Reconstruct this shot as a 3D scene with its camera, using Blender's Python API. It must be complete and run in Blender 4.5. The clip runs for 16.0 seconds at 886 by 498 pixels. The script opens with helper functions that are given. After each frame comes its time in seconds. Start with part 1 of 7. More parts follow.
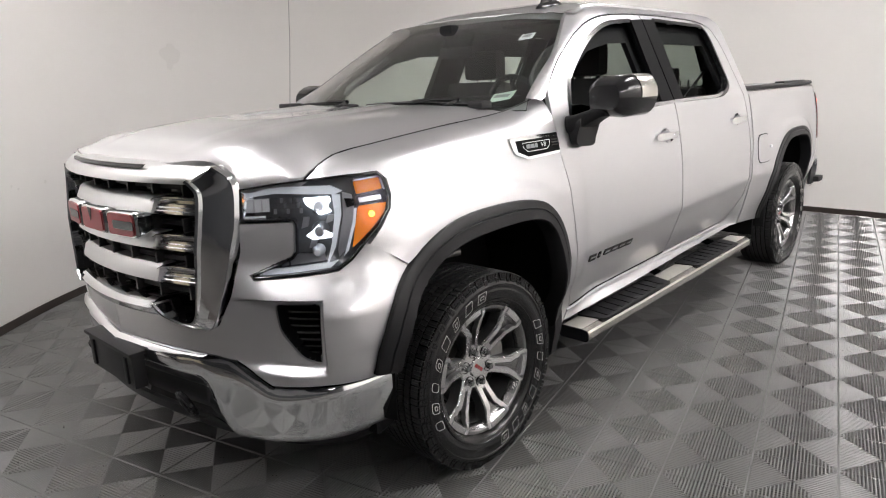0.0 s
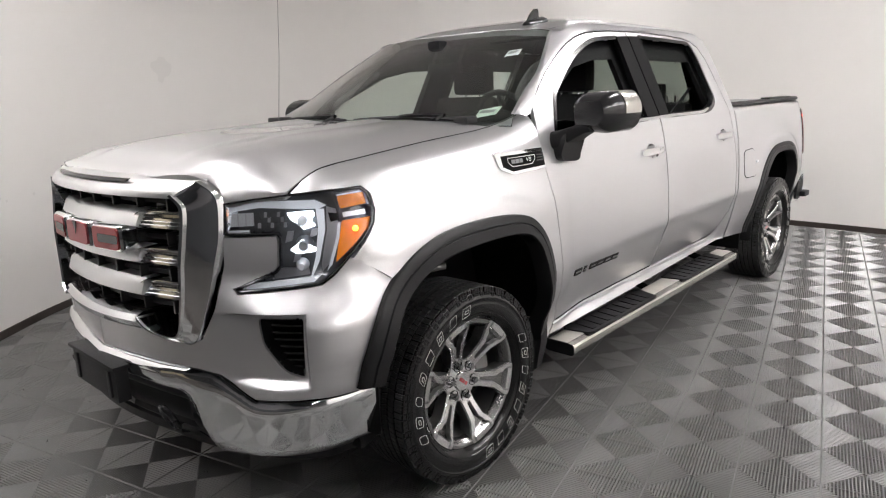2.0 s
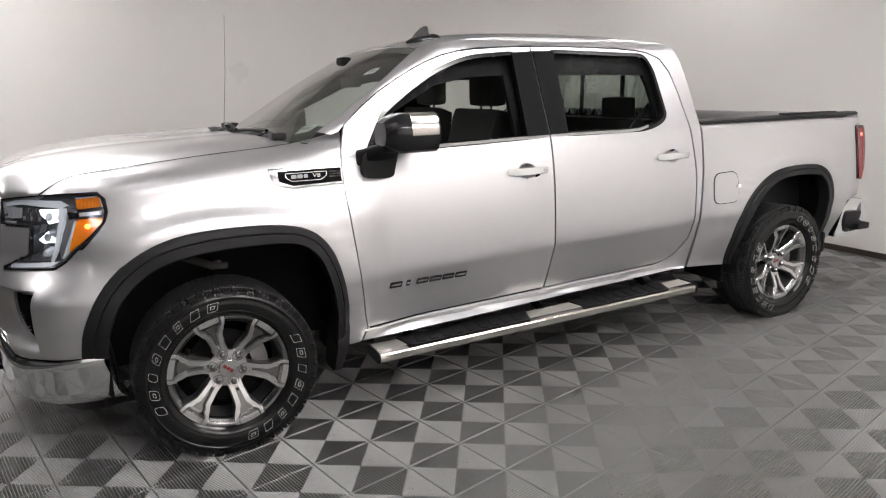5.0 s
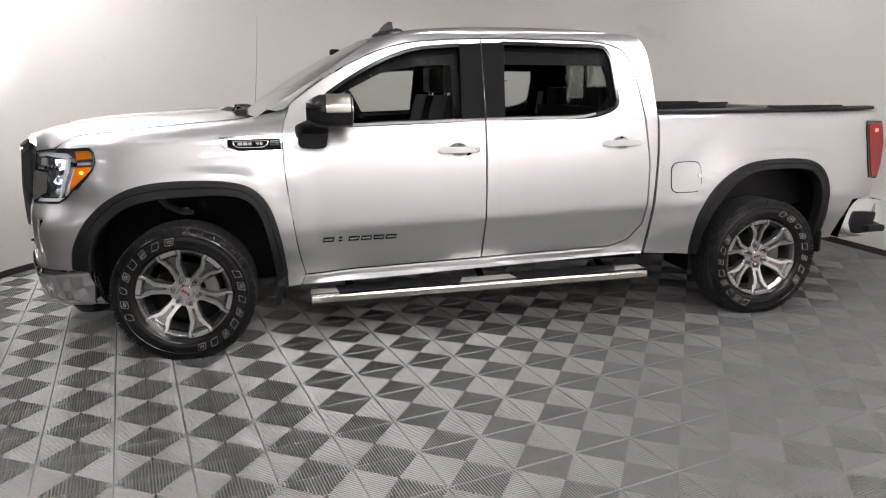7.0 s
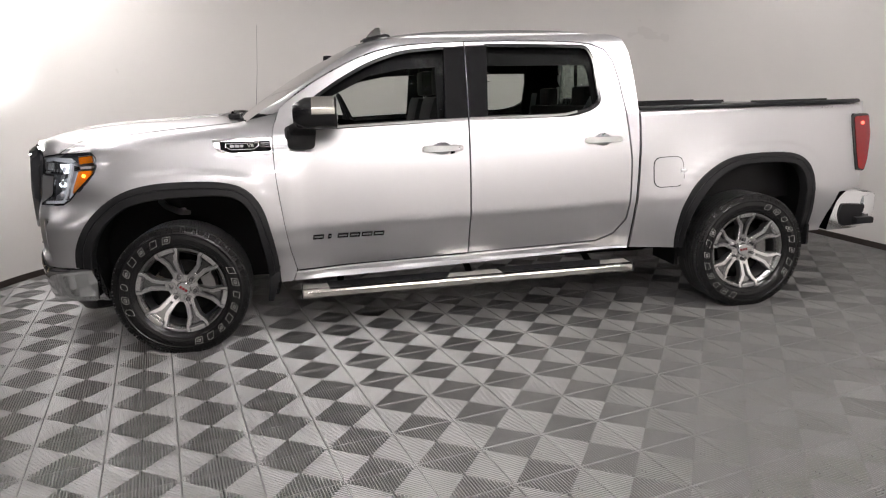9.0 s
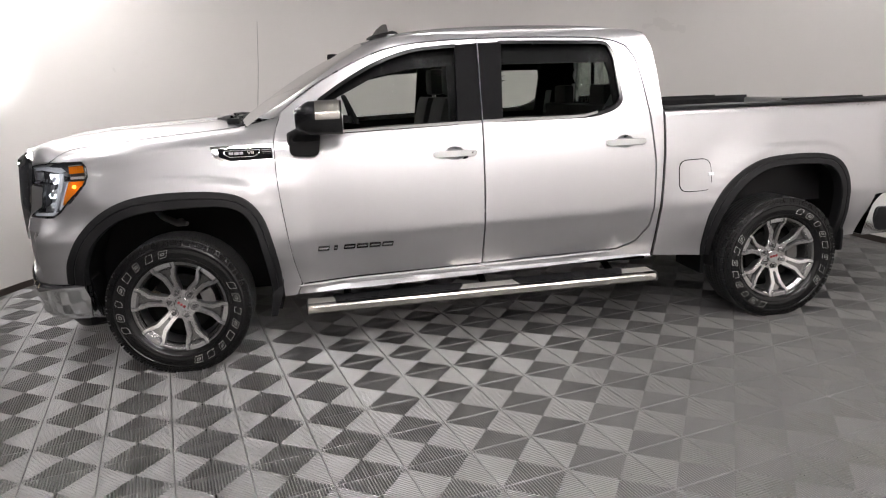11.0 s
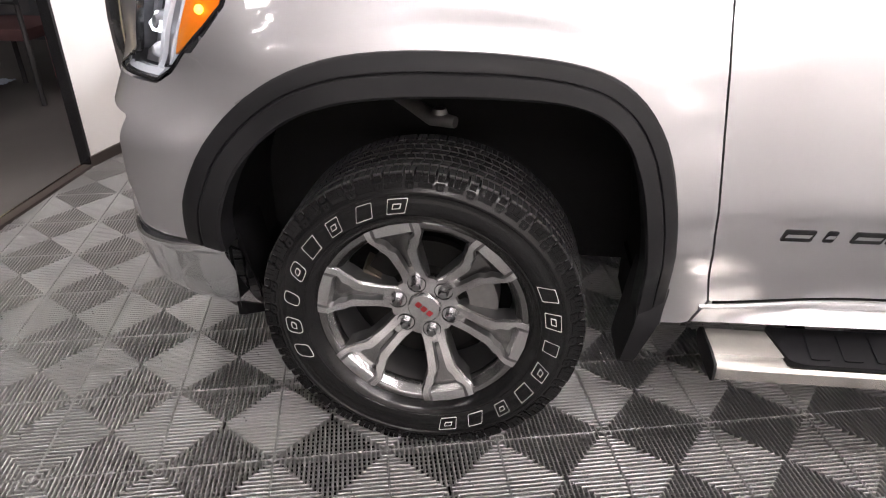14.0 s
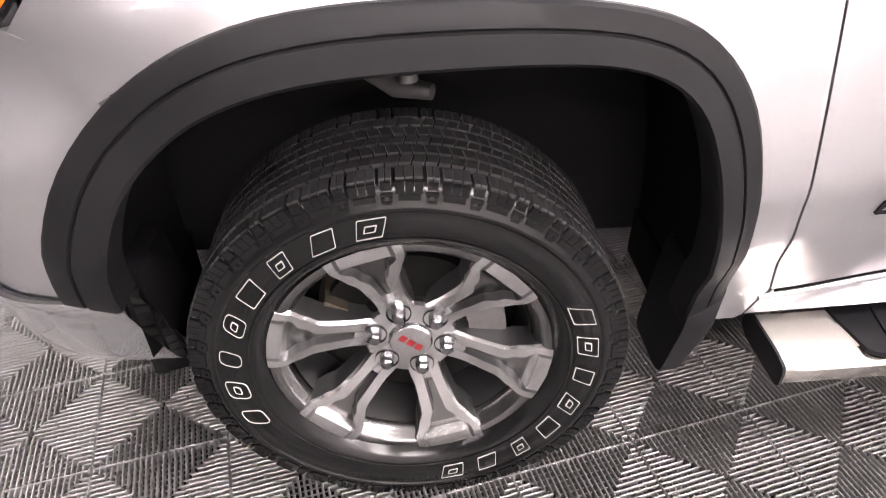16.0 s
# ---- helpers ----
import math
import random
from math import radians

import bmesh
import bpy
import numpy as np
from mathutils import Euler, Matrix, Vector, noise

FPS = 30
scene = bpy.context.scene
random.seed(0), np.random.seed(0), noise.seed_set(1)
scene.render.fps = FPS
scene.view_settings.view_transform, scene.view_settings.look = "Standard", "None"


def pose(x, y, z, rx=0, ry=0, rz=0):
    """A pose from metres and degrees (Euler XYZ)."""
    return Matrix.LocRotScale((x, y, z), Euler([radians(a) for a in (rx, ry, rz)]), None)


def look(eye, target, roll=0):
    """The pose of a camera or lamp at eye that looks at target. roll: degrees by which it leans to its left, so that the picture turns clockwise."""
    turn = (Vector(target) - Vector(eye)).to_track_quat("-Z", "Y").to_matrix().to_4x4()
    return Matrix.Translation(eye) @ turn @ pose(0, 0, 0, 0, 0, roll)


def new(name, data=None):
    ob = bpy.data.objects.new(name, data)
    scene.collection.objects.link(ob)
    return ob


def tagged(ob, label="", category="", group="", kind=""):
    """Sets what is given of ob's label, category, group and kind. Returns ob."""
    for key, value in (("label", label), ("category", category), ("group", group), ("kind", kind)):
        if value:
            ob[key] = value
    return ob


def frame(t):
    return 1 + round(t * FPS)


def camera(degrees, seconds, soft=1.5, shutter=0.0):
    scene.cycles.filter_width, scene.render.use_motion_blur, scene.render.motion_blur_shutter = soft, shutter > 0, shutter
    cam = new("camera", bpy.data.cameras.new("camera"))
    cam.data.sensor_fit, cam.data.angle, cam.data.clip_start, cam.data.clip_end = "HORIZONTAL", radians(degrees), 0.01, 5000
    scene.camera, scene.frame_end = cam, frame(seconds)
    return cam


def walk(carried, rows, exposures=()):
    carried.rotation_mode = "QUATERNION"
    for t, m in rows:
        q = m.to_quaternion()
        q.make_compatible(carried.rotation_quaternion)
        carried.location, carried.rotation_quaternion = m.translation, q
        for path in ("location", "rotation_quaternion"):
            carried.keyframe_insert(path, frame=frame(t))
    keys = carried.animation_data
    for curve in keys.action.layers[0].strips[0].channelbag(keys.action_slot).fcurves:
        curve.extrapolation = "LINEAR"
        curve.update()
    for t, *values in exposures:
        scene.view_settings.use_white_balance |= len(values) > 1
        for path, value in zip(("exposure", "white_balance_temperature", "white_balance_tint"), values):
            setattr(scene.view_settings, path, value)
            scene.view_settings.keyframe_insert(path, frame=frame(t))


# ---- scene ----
cam = camera(66.8, 16.0, soft=1.15)
PATH = [
    (0, (2.584, -1.905, 1.507), (1.255, -0.491, 1.022), -2.3),
    (0.5, (2.6, -1.918, 1.511), (1.281, -0.486, 1.052), -1.8),
    (1, (2.602, -1.913, 1.513), (1.286, -0.472, 1.076), -1.8),
    (1.5, (2.605, -1.91, 1.514), (1.287, -0.471, 1.076), -2.0),
    (2, (2.618, -1.891, 1.516), (1.298, -0.457, 1.066), -2.0),
    (2.5, (2.7, -1.819, 1.533), (1.351, -0.412, 1.082), -1.8),
    (3, (2.835, -1.583, 1.528), (1.427, -0.236, 1.081), -1.7),
    (3.5, (3.12, -1.333, 1.557), (1.639, -0.09, 1.045), -1.1),
    (4, (3.419, -1.032, 1.568), (1.845, 0.102, 1.082), -0.8),
    (4.5, (3.656, -0.705, 1.603), (1.992, 0.293, 1.118), -0.9),
    (5, (3.948, -0.429, 1.604), (2.219, 0.462, 1.142), -1.1),
    (7.5, (5.05, 0.861, 1.515), (3.137, 1.198, 1.038), -1.0),
    (8, (5.113, 0.917, 1.529), (3.199, 1.238, 1.044), -1.8),
    (8.5, (5.124, 0.916, 1.462), (3.199, 1.238, 1.027), -1.6),
    (11, (4.856, 0.927, 1.535), (2.933, 1.227, 1.074), -2.2),
    (11.5, (4.458, 0.811, 1.461), (2.521, 0.99, 0.994), -1.7),
    (12, (4.006, 0.865, 1.382), (2.074, 0.726, 0.883), -1.1),
    (12.5, (3.505, 0.646, 1.447), (1.615, 0.433, 0.83), -1.1),
    (13, (3.075, 0.521, 1.406), (1.206, 0.334, 0.72), -0.7),
    (13.5, (2.67, 0.377, 1.394), (0.872, 0.159, 0.546), 0.6),
    (14, (2.36, 0.191, 1.35), (0.624, 0.012, 0.374), 0.5),
    (14.5, (2.059, 0.128, 1.323), (0.402, -0.017, 0.213), 1.1),
    (15, (1.923, 0.046, 1.311), (0.307, -0.034, 0.136), -0.6),
    (15.5, (1.891, 0.013, 1.3), (0.288, 0.015, 0.105), -0.7),
    (16, (1.878, 0.015, 1.301), (0.286, 0.102, 0.093), -1.2),
]
walk(cam, [(t, look(eye, target, roll)) for t, eye, target, roll in PATH], exposures=[(0, 0.36, 6500, 10), (2.5, 0.33, 6500, 10), (3.5, 0.24, 6500, 10), (4.1, 0.2, 6500, 10), (4.6, 0.1, 6500, 10), (5, 0.1, 6500, 10), (7.5, 0.05, 6600, 12), (11, 0.03, 6550, 12), (11.5, -0.06, 6500, 12), (12.3, 0.14, 6500, 12), (13, 0.34, 6600, 13), (14, 0.72, 6700, 16), (14.6, 1.22, 6800, 20), (16, 1.53, 6750, 21)])

# ---- light: a closed photo booth with unseen ceiling panels, some added as fill ----
world = bpy.data.worlds.new("booth_world")
scene.world = world
world.use_nodes = True
world.node_tree.nodes["Background"].inputs[0].default_value = (0.9, 0.95, 1.0, 1)
world.node_tree.nodes["Background"].inputs[1].default_value = 0.02
PANEL_GLOW = 31.0
BEAM = 24.0
GLARE = 60.0


# ---- materials ----
def material(name, colour, rough=0.5, metal=0.0, coat=0.0, vary=0.0, scale=40.0, bump=0.0, bump_scale=200.0, glow=None, coat_rough=0.03, rough_vary=0.0, stain=0.0, stain_scale=3.0, random_part=0.0, aniso=0.0, ior=None):
    m = bpy.data.materials.new(name)
    m.use_nodes = True
    nt = m.node_tree
    b = nt.nodes["Principled BSDF"]
    b.inputs["Base Color"].default_value = (*colour, 1)
    b.inputs["Roughness"].default_value = rough
    b.inputs["Metallic"].default_value = metal
    b.inputs["Coat Weight"].default_value = coat
    b.inputs["Coat Roughness"].default_value = coat_rough
    b.inputs["Anisotropic"].default_value = aniso
    if ior:
        b.inputs["IOR"].default_value = ior
    if glow:
        b.inputs["Emission Color"].default_value = (*glow[:3], 1)
        b.inputs["Emission Strength"].default_value = glow[3]
    if vary or bump or rough_vary or stain or random_part:
        co = nt.nodes.new("ShaderNodeTexCoord")
        fine = nt.nodes.new("ShaderNodeTexNoise")
        fine.inputs["Scale"].default_value, fine.inputs["Detail"].default_value = scale, 5
        nt.links.new(co.outputs["Object"], fine.inputs["Vector"])
        value = fine.outputs["Fac"]
        amount = nt.nodes.new("ShaderNodeMath")
        amount.operation = "MULTIPLY_ADD"
        amount.inputs[1].default_value, amount.inputs[2].default_value = 2 * vary, 1 - vary
        nt.links.new(value, amount.inputs[0])
        total = amount.outputs[0]
        if stain:
            wide = nt.nodes.new("ShaderNodeTexNoise")
            wide.inputs["Scale"].default_value, wide.inputs["Detail"].default_value = stain_scale, 6
            nt.links.new(co.outputs["Object"], wide.inputs["Vector"])
            ramp = nt.nodes.new("ShaderNodeMapRange")
            ramp.inputs["From Min"].default_value, ramp.inputs["From Max"].default_value = 0.35, 0.7
            ramp.inputs["To Min"].default_value, ramp.inputs["To Max"].default_value = 1 - stain, 1.0
            nt.links.new(wide.outputs["Fac"], ramp.inputs["Value"])
            mul = nt.nodes.new("ShaderNodeMath")
            mul.operation = "MULTIPLY"
            nt.links.new(total, mul.inputs[0])
            nt.links.new(ramp.outputs[0], mul.inputs[1])
            total = mul.outputs[0]
        if random_part:
            info = nt.nodes.new("ShaderNodeObjectInfo")
            ma = nt.nodes.new("ShaderNodeMath")
            ma.operation = "MULTIPLY_ADD"
            ma.inputs[1].default_value, ma.inputs[2].default_value = random_part, 1 - random_part / 2
            nt.links.new(info.outputs["Random"], ma.inputs[0])
            mul2 = nt.nodes.new("ShaderNodeMath")
            mul2.operation = "MULTIPLY"
            nt.links.new(total, mul2.inputs[0])
            nt.links.new(ma.outputs[0], mul2.inputs[1])
            total = mul2.outputs[0]
        tint = nt.nodes.new("ShaderNodeVectorMath")
        tint.operation = "SCALE"
        tint.inputs[0].default_value = colour
        nt.links.new(total, tint.inputs["Scale"])
        nt.links.new(tint.outputs[0], b.inputs["Base Color"])
        if rough_vary:
            rr = nt.nodes.new("ShaderNodeMapRange")
            rr.inputs["To Min"].default_value, rr.inputs["To Max"].default_value = max(0.02, rough - rough_vary), min(1, rough + rough_vary)
            src = nt.nodes.new("ShaderNodeTexNoise")
            src.inputs["Scale"].default_value, src.inputs["Detail"].default_value = scale * 0.25, 4
            nt.links.new(co.outputs["Object"], src.inputs["Vector"])
            nt.links.new(src.outputs["Fac"], rr.inputs["Value"])
            nt.links.new(rr.outputs[0], b.inputs["Roughness"])
        if bump:
            bn = nt.nodes.new("ShaderNodeTexNoise")
            bn.inputs["Scale"].default_value, bn.inputs["Detail"].default_value = bump_scale, 3
            nt.links.new(co.outputs["Object"], bn.inputs["Vector"])
            bp = nt.nodes.new("ShaderNodeBump")
            bp.inputs["Strength"].default_value, bp.inputs["Distance"].default_value = bump, 0.002
            nt.links.new(bn.outputs["Fac"], bp.inputs["Height"])
            nt.links.new(bp.outputs[0], b.inputs["Normal"])
    return m


def pane(name, tint, gloss=1.0, rough=0.0):
    """Thin clear sheet: tinted see-through with mirror gloss by Fresnel."""
    m = bpy.data.materials.new(name)
    m.use_nodes = True
    nt = m.node_tree
    nt.nodes.clear()
    out = nt.nodes.new("ShaderNodeOutputMaterial")
    mix = nt.nodes.new("ShaderNodeMixShader")
    clear = nt.nodes.new("ShaderNodeBsdfTransparent")
    clear.inputs[0].default_value = (*tint, 1)
    shine = nt.nodes.new("ShaderNodeBsdfGlossy")
    shine.inputs["Roughness"].default_value = rough
    fr = nt.nodes.new("ShaderNodeFresnel")
    fr.inputs["IOR"].default_value = 1.45
    amount = nt.nodes.new("ShaderNodeMath")
    amount.operation = "MULTIPLY"
    amount.inputs[1].default_value = gloss
    nt.links.new(fr.outputs[0], amount.inputs[0])
    nt.links.new(amount.outputs[0], mix.inputs[0])
    nt.links.new(clear.outputs[0], mix.inputs[1])
    nt.links.new(shine.outputs[0], mix.inputs[2])
    nt.links.new(mix.outputs[0], out.inputs[0])
    return m


PAINT = material("silver_metallic_paint", (0.535, 0.53, 0.54), 0.37, 0.82, coat=1.0, coat_rough=0.02, vary=0.05, scale=900, bump=0.02, bump_scale=2500)
SATIN = material("satin_silver_trim", (0.60, 0.60, 0.60), 0.28, 0.9, vary=0.03, scale=300)
CHROME = material("chrome", (0.86, 0.87, 0.88), 0.09, 1.0, rough_vary=0.03, scale=60)
STEEL = material("polished_stainless", (0.56, 0.54, 0.50), 0.22, 1.0, vary=0.03, scale=120, rough_vary=0.02)
# Part-diffuse copy of STEEL, standing in for the bright reflection on the step's top.
STEEL_TOP = material("brightened_stainless_top", (0.50, 0.48, 0.44), 0.45, 0.55, vary=0.06, scale=90, stain=0.15, stain_scale=6)
ALLOY = material("machined_alloy", (0.68, 0.675, 0.67), 0.27, 1.0, vary=0.04, scale=250)
ALLOY_DARK = material("dark_painted_alloy", (0.12, 0.12, 0.12), 0.36, 0.75, vary=0.05, scale=200)
ALLOY_GREY = material("grey_painted_alloy_pockets", (0.24, 0.238, 0.235), 0.25, 1.0, vary=0.06, scale=200)
BLACK = material("black_textured_plastic", (0.0095, 0.0095, 0.0105), 0.45, ior=1.34, vary=0.15, scale=300, bump=0.12, bump_scale=900)
SATIN_BLACK = material("satin_black_plastic", (0.005, 0.005, 0.0055), 0.6, vary=0.1, scale=80, ior=1.15)
GLOSS_BLACK = material("gloss_black_plastic", (0.010, 0.010, 0.011), 0.16, coat=0.1, vary=0.1, scale=80)
UNDER = material("black_underbody", (0.005, 0.005, 0.005), 0.75, ior=1.12, vary=0.3, scale=30)
LINER = material("black_arch_liner", (0.0065, 0.0065, 0.0068), 0.65, ior=1.2, vary=0.3, scale=60)
# Greyer than RUBBER: glints lost under the arch are put into the colour.
TREAD = material("lightened_tread_rubber", (0.024, 0.024, 0.024), 0.28, ior=1.65, vary=0.2, scale=90, bump=0.06, bump_scale=500)
RUBBER = material("dressed_tyre_rubber", (0.008, 0.008, 0.0082), 0.16, ior=1.38, vary=0.15, scale=120, bump=0.06, bump_scale=500, rough_vary=0.06)
WHITE_INK = material("raised_white_rubber", (0.50, 0.49, 0.46), 0.55, vary=0.1, scale=150)
GREY_TRIM = material("grey_cab_trim", (0.10, 0.10, 0.10), 0.55, vary=0.08, scale=200)
FABRIC = material("black_seat_cloth", (0.007, 0.007, 0.0075), 0.85, vary=0.25, scale=400, bump=0.3, bump_scale=900)
EXTINGUISHER_RED = material("red_enamelled_steel", (0.33, 0.02, 0.02), 0.3, coat=0.4, vary=0.08, scale=60)
DASH = material("dark_dash_plastic", (0.008, 0.008, 0.0088), 0.6, ior=1.16, vary=0.15, scale=300, bump=0.1, bump_scale=700)
CAST = material("cast_iron_and_steel", (0.22, 0.215, 0.21), 0.5, 0.8, vary=0.2, scale=60, rough_vary=0.1)
NUT = material("dark_chromed_nut", (0.27, 0.27, 0.275), 0.2, 1.0, vary=0.05, scale=200)
# Near-black for steel: the shade behind the spokes is in its colour.
DISC = material("shaded_brake_steel", (0.008, 0.0078, 0.0075), 0.55, 0.0, ior=1.15, vary=0.2, scale=60)
RUST = material("lightly_rusted_casting", (0.085, 0.072, 0.055), 0.6, 0.5, vary=0.3, scale=80)
RED_TRIM = material("red_badge_enamel", (0.24, 0.016, 0.02), 0.3, coat=0.15, vary=0.08, scale=200)
AMBER = material("amber_reflector", (0.72, 0.21, 0.008), 0.25, coat=0.3, vary=0.15, scale=160, bump=0.25, bump_scale=350)
AMBER_BULB = material("lit_amber_marker", (1.0, 0.4, 0.05), 0.3, glow=(1.0, 0.33, 0.03, 6.0))
TAIL_BULB = material("lit_red_lamp", (1.0, 0.1, 0.08), 0.3, glow=(1.0, 0.10, 0.06, 3.0))
TAIL_RED = material("red_tail_lens", (0.22, 0.005, 0.008), 0.15, coat=0.2, vary=0.15, scale=90)
LAMP_SMOKE = material("smoked_lamp_band", (0.36, 0.36, 0.38), 0.3, 0.8, vary=0.1, scale=60)
LAMP_DARK = material("dark_lamp_bezel", (0.19, 0.193, 0.205), 0.22, 0.6, vary=0.2, scale=100)
LAMP_CHROME = material("lamp_reflector", (0.86, 0.88, 0.92), 0.2, 0.45, vary=0.05, scale=120)
LED = material("lit_headlamp_led", (0.9, 0.95, 1.0), 0.3, glow=(0.86, 0.93, 1.0, 2.2))
# Unlit translucent guides; the faint glow is added to brighten them.
DRL = material("faintly_glowing_guide", (0.55, 0.57, 0.61), 0.22, coat=1.0, glow=(0.88, 0.93, 1.0, 0.14))
LENS = pane("clear_lamp_lens", (0.96, 0.97, 0.98), 0.9)
WINDSCREEN = pane("green_tinted_windscreen", (0.83, 0.93, 0.86), 2.3)
SIDE_GLASS = pane("side_window_glass", (0.85, 0.87, 0.85), 0.015)
REAR_GLASS = pane("rear_side_glass", (0.80, 0.83, 0.80), 0.02)
BACK_GLASS = pane("dark_back_glass", (0.30, 0.34, 0.31), 0.2)
MIRROR = material("mirror_glass", (0.9, 0.9, 0.9), 0.02, 1.0)
WALL = material("white_booth_wall", (0.76, 0.74, 0.717), 0.30, vary=0.012, scale=6, stain=0.015, stain_scale=0.9, rough_vary=0.06)
BASE = material("dark_brown_base_strip", (0.035, 0.026, 0.022), 0.5, vary=0.2, scale=60)
CEILING = material("grey_ceiling", (0.55, 0.545, 0.535), 0.8, vary=0.02, scale=8)
TILE = material("grey_ribbed_tile", (0.12, 0.118, 0.114), 0.31, ior=2.5, vary=0.10, scale=70, stain=0.16, stain_scale=1.6, random_part=0.07, rough_vary=0.08, bump=0.06, bump_scale=400)
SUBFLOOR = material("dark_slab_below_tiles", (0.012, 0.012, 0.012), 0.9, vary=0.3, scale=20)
CONCRETE = material("office_concrete_floor", (0.075, 0.070, 0.066), 0.5, vary=0.15, scale=12, stain=0.3, stain_scale=1.5, rough_vary=0.1)
OFFICE_DARK = material("charcoal_office_wall", (0.045, 0.047, 0.052), 0.6, vary=0.1, scale=10, stain=0.15, stain_scale=1.2)
OFFICE_LIGHT = material("grey_office_wall", (0.15, 0.146, 0.15), 0.7, vary=0.06, scale=10)
BEIGE = material("beige_enamelled_steel", (0.52, 0.45, 0.31), 0.4, vary=0.05, scale=30, stain=0.1, stain_scale=4)
CHAIR_BLACK = material("black_chair_vinyl", (0.02, 0.02, 0.021), 0.5, vary=0.2, scale=120)
CHAIR_RED = material("dark_red_chair_cloth", (0.045, 0.016, 0.017), 0.85, vary=0.2, scale=200)
PAPER = material("white_paper", (0.75, 0.76, 0.78), 0.7, vary=0.06, scale=30)
GREENISH = material("pale_green_sticker", (0.52, 0.60, 0.54), 0.5, vary=0.15, scale=160)
CLOTH = material("blue_white_rag", (0.38, 0.45, 0.55), 0.9, vary=0.3, scale=40)
DIFFUSER = material("lit_ceiling_diffuser", (0.9, 0.9, 0.9), 0.5, glow=(1.0, 0.968, 0.962, PANEL_GLOW))
FILL_DIFFUSER = material("lit_soft_fill", (0.9, 0.9, 0.9), 0.5, glow=(1.0, 0.968, 0.962, 13.0))
BADGE_GREY = material("grey_badge_fill", (0.25, 0.25, 0.26), 0.3, 0.8)


# ---- mesh tools ----
def part(name, bm, mat, parent=None, label="", sharp=38.0):
    """Links a bmesh as one mesh object under its thing."""
    me = bpy.data.meshes.new(name)
    bm.to_mesh(me)
    bm.free()
    me.materials.append(mat)
    if sharp is not None:
        me.shade_smooth()
        me.set_sharp_from_angle(angle=radians(sharp))
    ob = new(name, me)
    ob.parent = parent
    if label:
        ob["label"] = label
    return ob


def thing(name, label, category, place=(0, 0, 0), group=""):
    ob = new(name)
    ob.location = place
    bpy.context.view_layer.update()
    return tagged(ob, label, category, group)


def clip(poly, axis, value, keep_above):
    out = []
    for i, q in enumerate(poly):
        p = poly[i - 1]
        pin, qin = (p[axis] >= value) == keep_above or p[axis] == value, (q[axis] >= value) == keep_above or q[axis] == value
        if pin != qin:
            t = (value - p[axis]) / (q[axis] - p[axis])
            c = [p[0] + t * (q[0] - p[0]), p[1] + t * (q[1] - p[1])]
            c[axis] = value
            out.append(tuple(c))
        if qin:
            out.append(q)
    return out


def steps(lo, hi, d):
    n = max(1, round((hi - lo) / d))
    return [lo + (hi - lo) * i / n for i in range(n + 1)]


def panel(poly, place, du, dv, inward=None, bm=None):
    """A sheet: the flat outline poly cut into a grid, laid onto the surface place(u, v), with its rim turned inward."""
    bm = bm or bmesh.new()
    us = steps(min(p[0] for p in poly), max(p[0] for p in poly), du)
    cells = []
    for u0, u1 in zip(us, us[1:]):
        col = clip(clip(poly, 0, u0, True), 0, u1, False)
        if len(col) < 3:
            continue
        v_lo, v_hi = min(p[1] for p in poly), max(p[1] for p in poly)
        vs = steps(v_lo, v_hi, dv)
        for v0, v1 in zip(vs, vs[1:]):
            cell = clip(clip(col, 1, v0, True), 1, v1, False)
            if len(cell) >= 3:
                cells.append(cell)
    seen = {}

    def loops(keys):
        """Parts a loop that meets itself into simple loops."""
        for i in range(len(keys)):
            for j in range(i + 1, len(keys)):
                if keys[i] == keys[j]:
                    return loops(keys[i:j]) + loops(keys[:i] + keys[j:])
        return [keys] if len(keys) >= 3 else []

    for cell in cells:
        keys = []
        for u, v in cell:
            key = (round(u, 4), round(v, 4))
            if key not in seen:
                seen[key] = bm.verts.new(place(u, v))
            if not keys or keys[-1] != key:
                keys.append(key)
        for loop in loops(keys):
            area = sum(a[0] * b[1] - b[0] * a[1] for a, b in zip(loop, loop[1:] + loop[:1]))
            if abs(area) < 1e-9:
                continue
            try:
                bm.faces.new([seen[k] for k in loop])
            except ValueError:
                pass
    if inward:
        turn = Vector(inward)
        rim = [e for e in bm.edges if len(e.link_faces) == 1]
        ext = bmesh.ops.extrude_edge_only(bm, edges=rim)
        for v in [g for g in ext["geom"] if isinstance(g, bmesh.types.BMVert)]:
            v.co += turn
    return bm


def outward(bm, way):
    """Turns every face of a thin sheet to look along way."""
    bm.normal_update()
    for f in bm.faces:
        if f.normal.dot(Vector(way)) < 0:
            f.normal_flip()
    return bm


def curve_through(points, per=6, closed=False):
    """A smooth line through a few points."""
    n, out = len(points), []
    for i in range(n if closed else n - 1):
        p = [points[(i + k) % n] if closed else points[max(0, min(n - 1, i + k))] for k in (-1, 0, 1, 2)]
        for j in range(per):
            t = j / per
            out.append(tuple(0.5 * (2 * b + (c - a) * t + (2 * a - 5 * b + 4 * c - d) * t * t + (3 * b - a - 3 * c + d) * t**3) for a, b, c, d in zip(*p)))
    return out if closed else out + [tuple(points[-1])]


